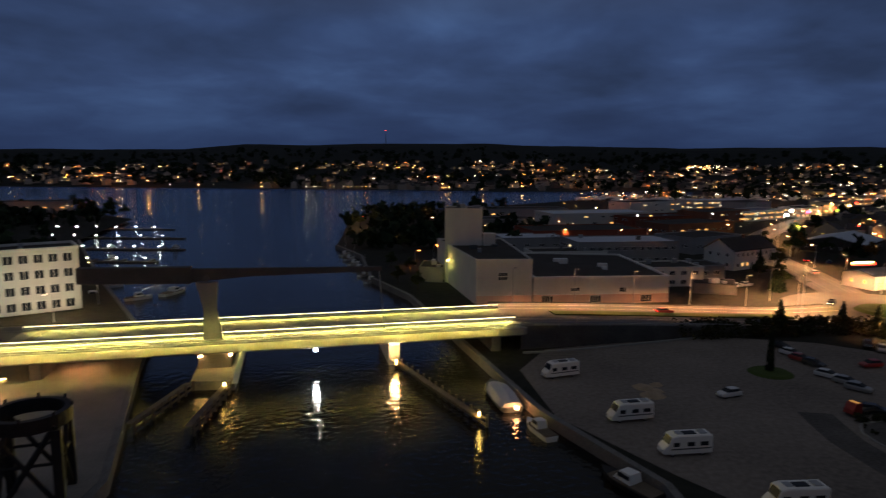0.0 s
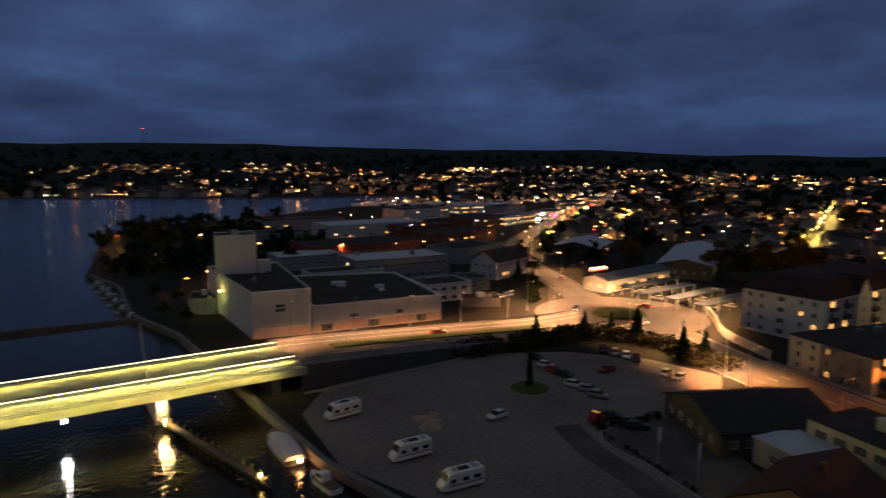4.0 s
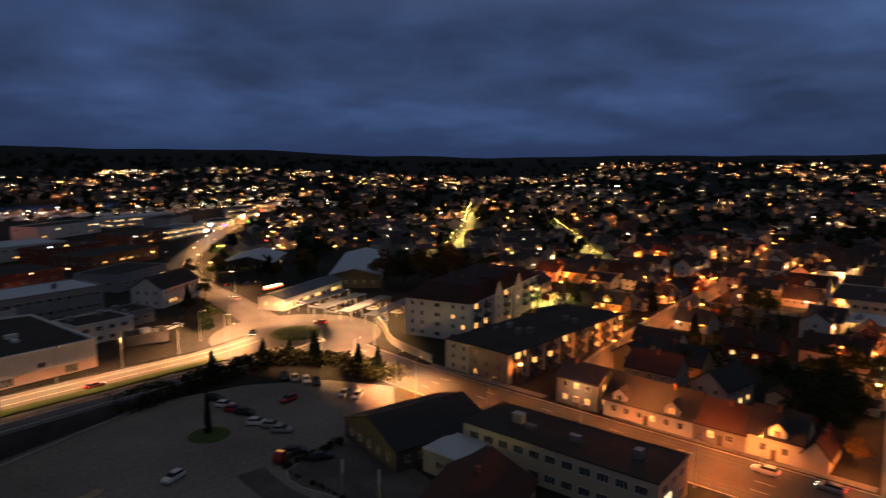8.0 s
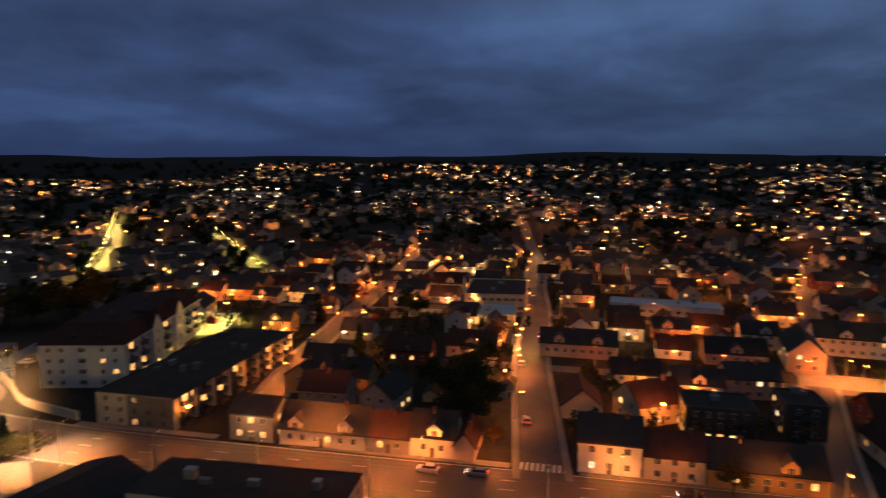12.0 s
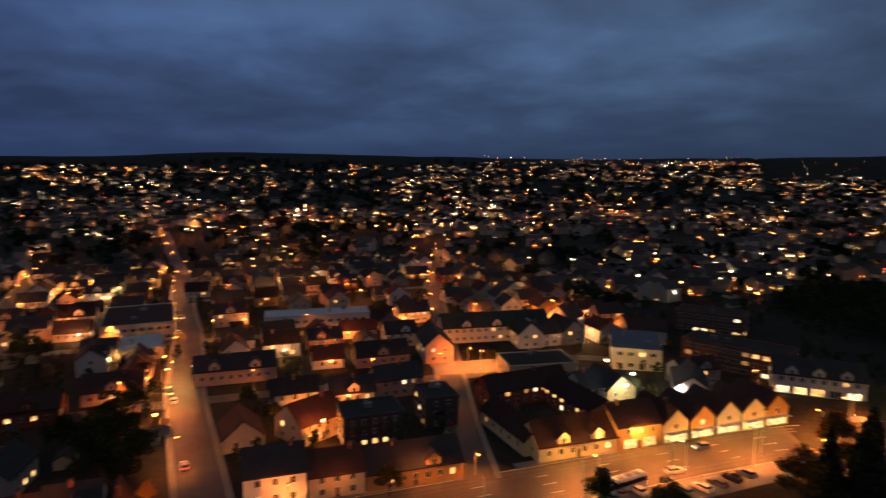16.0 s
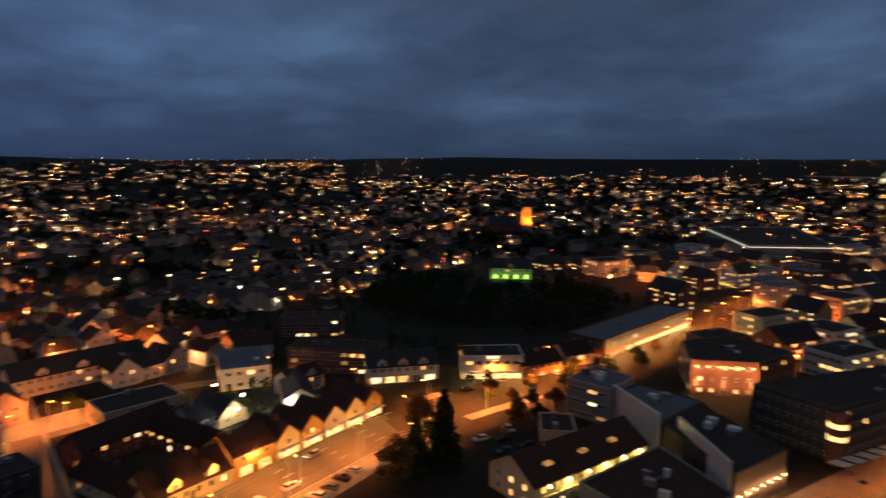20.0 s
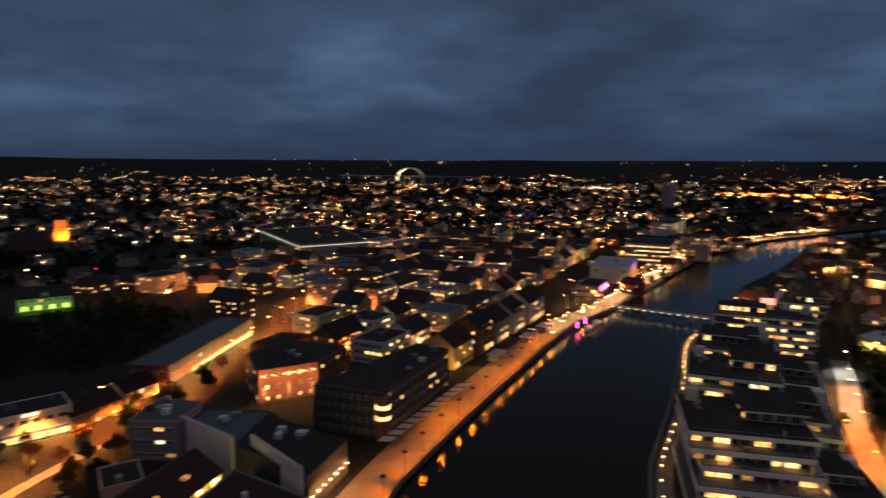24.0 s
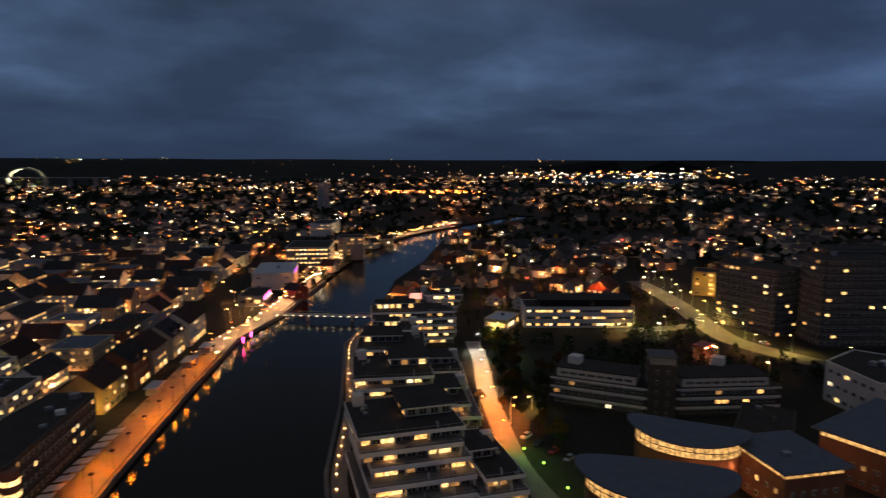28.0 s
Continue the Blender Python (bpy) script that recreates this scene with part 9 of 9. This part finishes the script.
def mesh_from(name, acc, mats, label, cat):
    me = bpy.data.meshes.new(name)
    me.from_pydata(acc[0], [], acc[1])
    for m in mats:
        me.materials.append(m)
    me.polygons.foreach_set("material_index", acc[2])
    me.update()
    tagged(new(name, me), label, cat, kind="stuff")


FARWALL = mat("far_house_walls", (0.34, 0.29, 0.24), 0.8, vary=0.1, per_island=0.6, bump=0)
FARROOF = mat("far_house_roofs", (0.06, 0.05, 0.05), 0.7, vary=0.1, per_island=0.5, bump=0)
walls, lights = ([], [], []), ([], [], [])


def density(x, y, r, az):
    d = max(0.08 if r < 1800 else 0.0, 0.40 + 1.15 * noise.noise(Vector((x / 260, y / 260, 1.5))))
    if -40 < az < 62 and r > 2000 or height(x, y) > (58 if 58 < az < 112 else 80):
        return 0
    return d


def far_light(x, y, z, scale, r, warm=0.5):
    k = rf.random()
    m = 3 if k > 0.965 else 4 if k > 0.90 else 0 if k < warm * 0.9 else (1 if k < warm * 0.9 + 0.27 else 2)
    s = scale * (0.5 + r / 2400) * rf.uniform(0.5, 1.1)
    far_box(lights, x, y, z, s * rf.uniform(0.9, 2.2), s * 0.6, s * rf.uniform(0.5, 0.9), rf.uniform(-0.2, 0.2) - math.atan2(x, y), m)


count = 0
while count < 24000:
    r = 330 + 2700 * rf.random() ** 1.25
    az = rf.uniform(-40, 252)
    x, y = r * math.sin(radians(az)), r * math.cos(radians(az))
    count += 1
    azs = az if az < 180 else az - 360
    if is_water(x, y) or is_water(x + 14, y) or is_water(x, y - 14) or not free(x, y):
        continue
    if 140 < x < 452 and -160 < y < 185 or 0 < y < 720 and 0 < x < max(198 + (y - 345) * 0.8, 268 if y < 330 else 0):
        continue
    if -330 < x < 130 and -720 < y < -190 and x > -70 - (y + 300) * -0.75 and x < 150 and r < 640 and not is_water(x, y) and x > -140 + (y + 400) * 0.9:
        continue
    if -420 < x < -60 and -330 < y < -60 or near_street(x, y, 9):
        continue
    if -80 < x < 60 and 240 < y < 640 or x < -110 and 150 < y < 660:
        continue
    if 108 < x < 245 and -330 < y < -200:
        continue
    if rf.random() > density(x, y, r, azs):
        continue
    z = height(x, y)
    w, d, h = rf.uniform(9, 15), rf.uniform(8, 11), rf.uniform(3.5, 7)
    rot = rf.uniform(0, 3.14)
    far_house(walls, x, y, z, w, d, h, rot, rf.uniform(2.5, 4))
    rad = Vector((x, y)).normalized()
    if -700 < x < 420 and 880 < y < 1130 and rf.random() < 0.7:
        continue
    for _ in range(rf.choice((0, 1, 1, 2, 3, 4)) if r < 1000 else rf.choice((0, 1, 1, 2, 2, 3))):
        far_light(x - rad.x * (7.5 + rf.random()) + rf.uniform(-5, 5), y - rad.y * (7.5 + rf.random()) + rf.uniform(-5, 5), z + rf.uniform(0.8, h * 0.8), 1.0, r)
    if rf.random() < 0.45:
        far_light(x + rf.uniform(-12, 12), y + rf.uniform(-12, 12), z + rf.uniform(6, 8), 1.0, r, 0.35)
mesh_from("distant_houses", walls, (FARWALL, FARROOF), "hundreds of small distant houses spread over the hills", "houses")
# the last lights before the horizon
for i in range(1500):
    az, r = rf.uniform(112, 236), rf.uniform(2900, 4150)
    x, y = r * math.sin(radians(az)), r * math.cos(radians(az))
    if not is_water(x, y) and noise.noise(Vector((x / 500, y / 500, 5.5))) > -0.05:
        far_light(x, y, height(x, y) + rf.uniform(3, 8), 0.5, r, 0.45)
# strings of street lamps on the far hills
for i in range(80):
    az = rf.uniform(-38, 250)
    r = rf.uniform(400, 1900 if az < 62 else 2500) if i % 2 else rf.uniform(380, 900)
    x, y = r * math.sin(radians(az)), r * math.cos(radians(az))
    a, m = rf.uniform(0, 6.28), rf.choice((0.2, 0.6, 0.9))
    hue = rf.choice((SODIUM, SODIUM, WARM, LEMON))
    for k in range(rf.randrange(6, 15)):
        px, py = x + math.cos(a) * k * 26, y + math.sin(a) * k * 26
        if not is_water(px, py) and not (abs(px) < 330 and abs(py) < 330):
            far_light(px, py, height(px, py) + 7, 1.1, math.hypot(px, py), m)
            if k % 2 == 0 and math.hypot(px, py) < 1300:
                lamp("street_light", px, py, height(px, py) + 6.5, hue, rf.uniform(2500, 7000), 0.4)
        a += rf.uniform(-0.12, 0.12)
# street lamps and shop lights of the far town centre and its quay
n = 0
while n < 420:
    x, y = rf.uniform(-420, 150), rf.uniform(-900, -330)
    n += 1
    if is_water(x, y) or is_water(x - 12, y) or x < -110 + (y + 330) * 0.62:
        continue
    far_light(x, y, rf.uniform(3.5, 13), 1.0, math.hypot(x, y), 0.5)
for p in WALK[30:]:
    for k in range(2):
        far_light(p[0] + rf.uniform(-3, 9), p[1] + rf.uniform(-4, 4), rf.uniform(3, 6), 0.9, math.hypot(p[0], p[1]), 0.55)
# lamps among the laid-up boats
for k in range(150):
    f = rf.random()
    x, y = 150 + 430 * f, 690 - 40 * f + (60 + 200 * f) * rf.random()
    if not is_water(x, y):
        far_light(x, y, rf.uniform(2, 7), 0.7, 700, 0.08)
# shore lamps across the fjord
for k in range(26):
    f = rf.random()
    x, y = -560 + 900 * f, 1000 - 75 * f + rf.uniform(2, 40)
    far_light(x, y, 3 + rf.uniform(0, 9), 0.9, 1000, 0.6)
for k in range(16):
    far_light(-210 + 7 * k, 985 + rf.uniform(0, 5), 4, 0.8, 1000, 0.1)
# lit housing slab on the far slope, sports ground, harbour cranes
for row in range(3):
    for k in range(12):
        if rf.random() < 0.8:
            far_box(lights, 640 + k * 6.5, 1700 - k * 2, height(690, 1690) + 3 + row * 4, 3.2, 0.5, 1.3, 0, rf.choice((0, 0, 2)))
for k in range(18):
    a = rf.random()
    far_box(lights, 960 + 60 * a + rf.uniform(-10, 40), 640 - 150 * a + rf.uniform(-20, 20), height(980, 570) + rf.choice((1.0, 3.0, 14.0)), 5, 1, 1.4, -0.4, 2)
for k in range(170):
    a = rf.random()
    x, y = -1700 - 850 * a + rf.uniform(-120, 120), -2250 + 500 * a + rf.uniform(-220, 220)
    far_light(x, y, height(x, y) + rf.uniform(3, 22), 2.2, 2600, 0.1)
for k in range(90):
    a = rf.random()
    x, y = -693 - 228 * a + rf.uniform(-25, 25), -1441 + 137 * a + rf.uniform(-25, 25)
    far_box(lights, x, y, height(x, y) + rf.uniform(3, 10), 3.2, 0.8, 1.8, 0.5, 1)
mesh_from("distant_lamps", lights, (FAR_WARM, FAR_ORANGE, FAR_WHITE, FAR_RED, FAR_LEMON), "far street lamps and lit windows over the hills", "lamps")

# dark woods and gardens between the houses
rw = random.Random(4)
bm_v, bm_f = [], []
n = 0
while n < 5200:
    r, az = 300 + 2300 * rw.random() ** 1.3, rw.uniform(-40, 250)
    x, y = r * math.sin(radians(az)), r * math.cos(radians(az))
    n += 1
    if is_water(x, y) or near_street(x, y, 8) or (0 < y < 720 and 60 < x < 190 + (y - 345) * 0.8) or not free(x, y) or (140 < x < 440 and -160 < y < 180) or (-420 < x < 130 and -720 < y < -60 and r < 640) or is_water(x + 8, y + 8):
        continue
    z, R = height(x, y), rw.uniform(3, 6) * (1 + r / 2500)
    for k in range(14):
        c = Vector((x, y, z + R * 0.9)) + Vector((rw.gauss(0, 0.5), rw.gauss(0, 0.5), rw.gauss(0, 0.35))) * R
        m = Euler((rw.uniform(0, 6), rw.uniform(0, 6), rw.uniform(0, 6))).to_matrix()
        o = len(bm_v)
        s = R * rw.uniform(0.35, 0.6)
        bm_v += [tuple(c + m @ Vector(q) * s) for q in ((-1, -0.6, 0), (0.2, -0.8, 0.3), (1, 0.1, -0.1), (0.1, 0.8, 0.3), (-0.8, 0.5, -0.2))]
        bm_f.append(tuple(range(o, o + 5)))
mesh_from("distant_trees", (bm_v, bm_f, [0] * len(bm_f)), (CONIFER,), "dark clumps of far trees between the houses", "trees")

# arched bridge far down the river
t = thing("arch_bridge", 40, -2470, 0, 149, "far steel arch bridge floodlit pale yellow", "bridge")
bm = bmesh.new()
for s in (-6, 6):
    pr = None
    for i in range(21):
        a = math.pi * i / 20
        p = (-60 * math.cos(a), s, 14 + 44 * math.sin(a))
        if pr:
            rod(bm, pr, p, 3.0, 3.0, 6)
        pr = p
part("arch", bm, CONCRETE, t)
part("deck", box(-330, -8, 26, 260, 8, 29), CONCRETE, t)
for k in (-60, 60, -140, 140, -220, 220):
    part("pier", box(k - 4, -6, -2, k + 4, 6, 25.99), CONCRETE, t)
for dx, dy in ((-40, 60), (40, 60), (0, 90)):
    p = t.matrix_basis @ Vector((dx, dy, 12))
    q = t.matrix_basis @ Vector((dx * 0.8, 0, 70))
    lamp("arch_flood", p.x, p.y, p.z, (1.0, 0.95, 0.55), 2600000, 2.0, 110, tuple(q))
flat_block(-407, -1045, 14, 14, 46, 30, GREYWALL, DARKROOF, "far dark square tower above the roofs", "tower", "tower", 10, 0.02, 5)
t = thing("radio_mast", -330, 3700, height(-330, 3700) - 2, 0, "slender lattice mast on the far ridge", "mast")
part("mast", rod(bmesh.new(), (0, 0, 0), (0, 0, 75), 2.2, 0.8, 6), STEEL, t)
part("mast_lamp", box(-2, -2, 75, 2, 2, 78), GLOW_RED, t)

# ---- the windows of far buildings ----
far_windows()
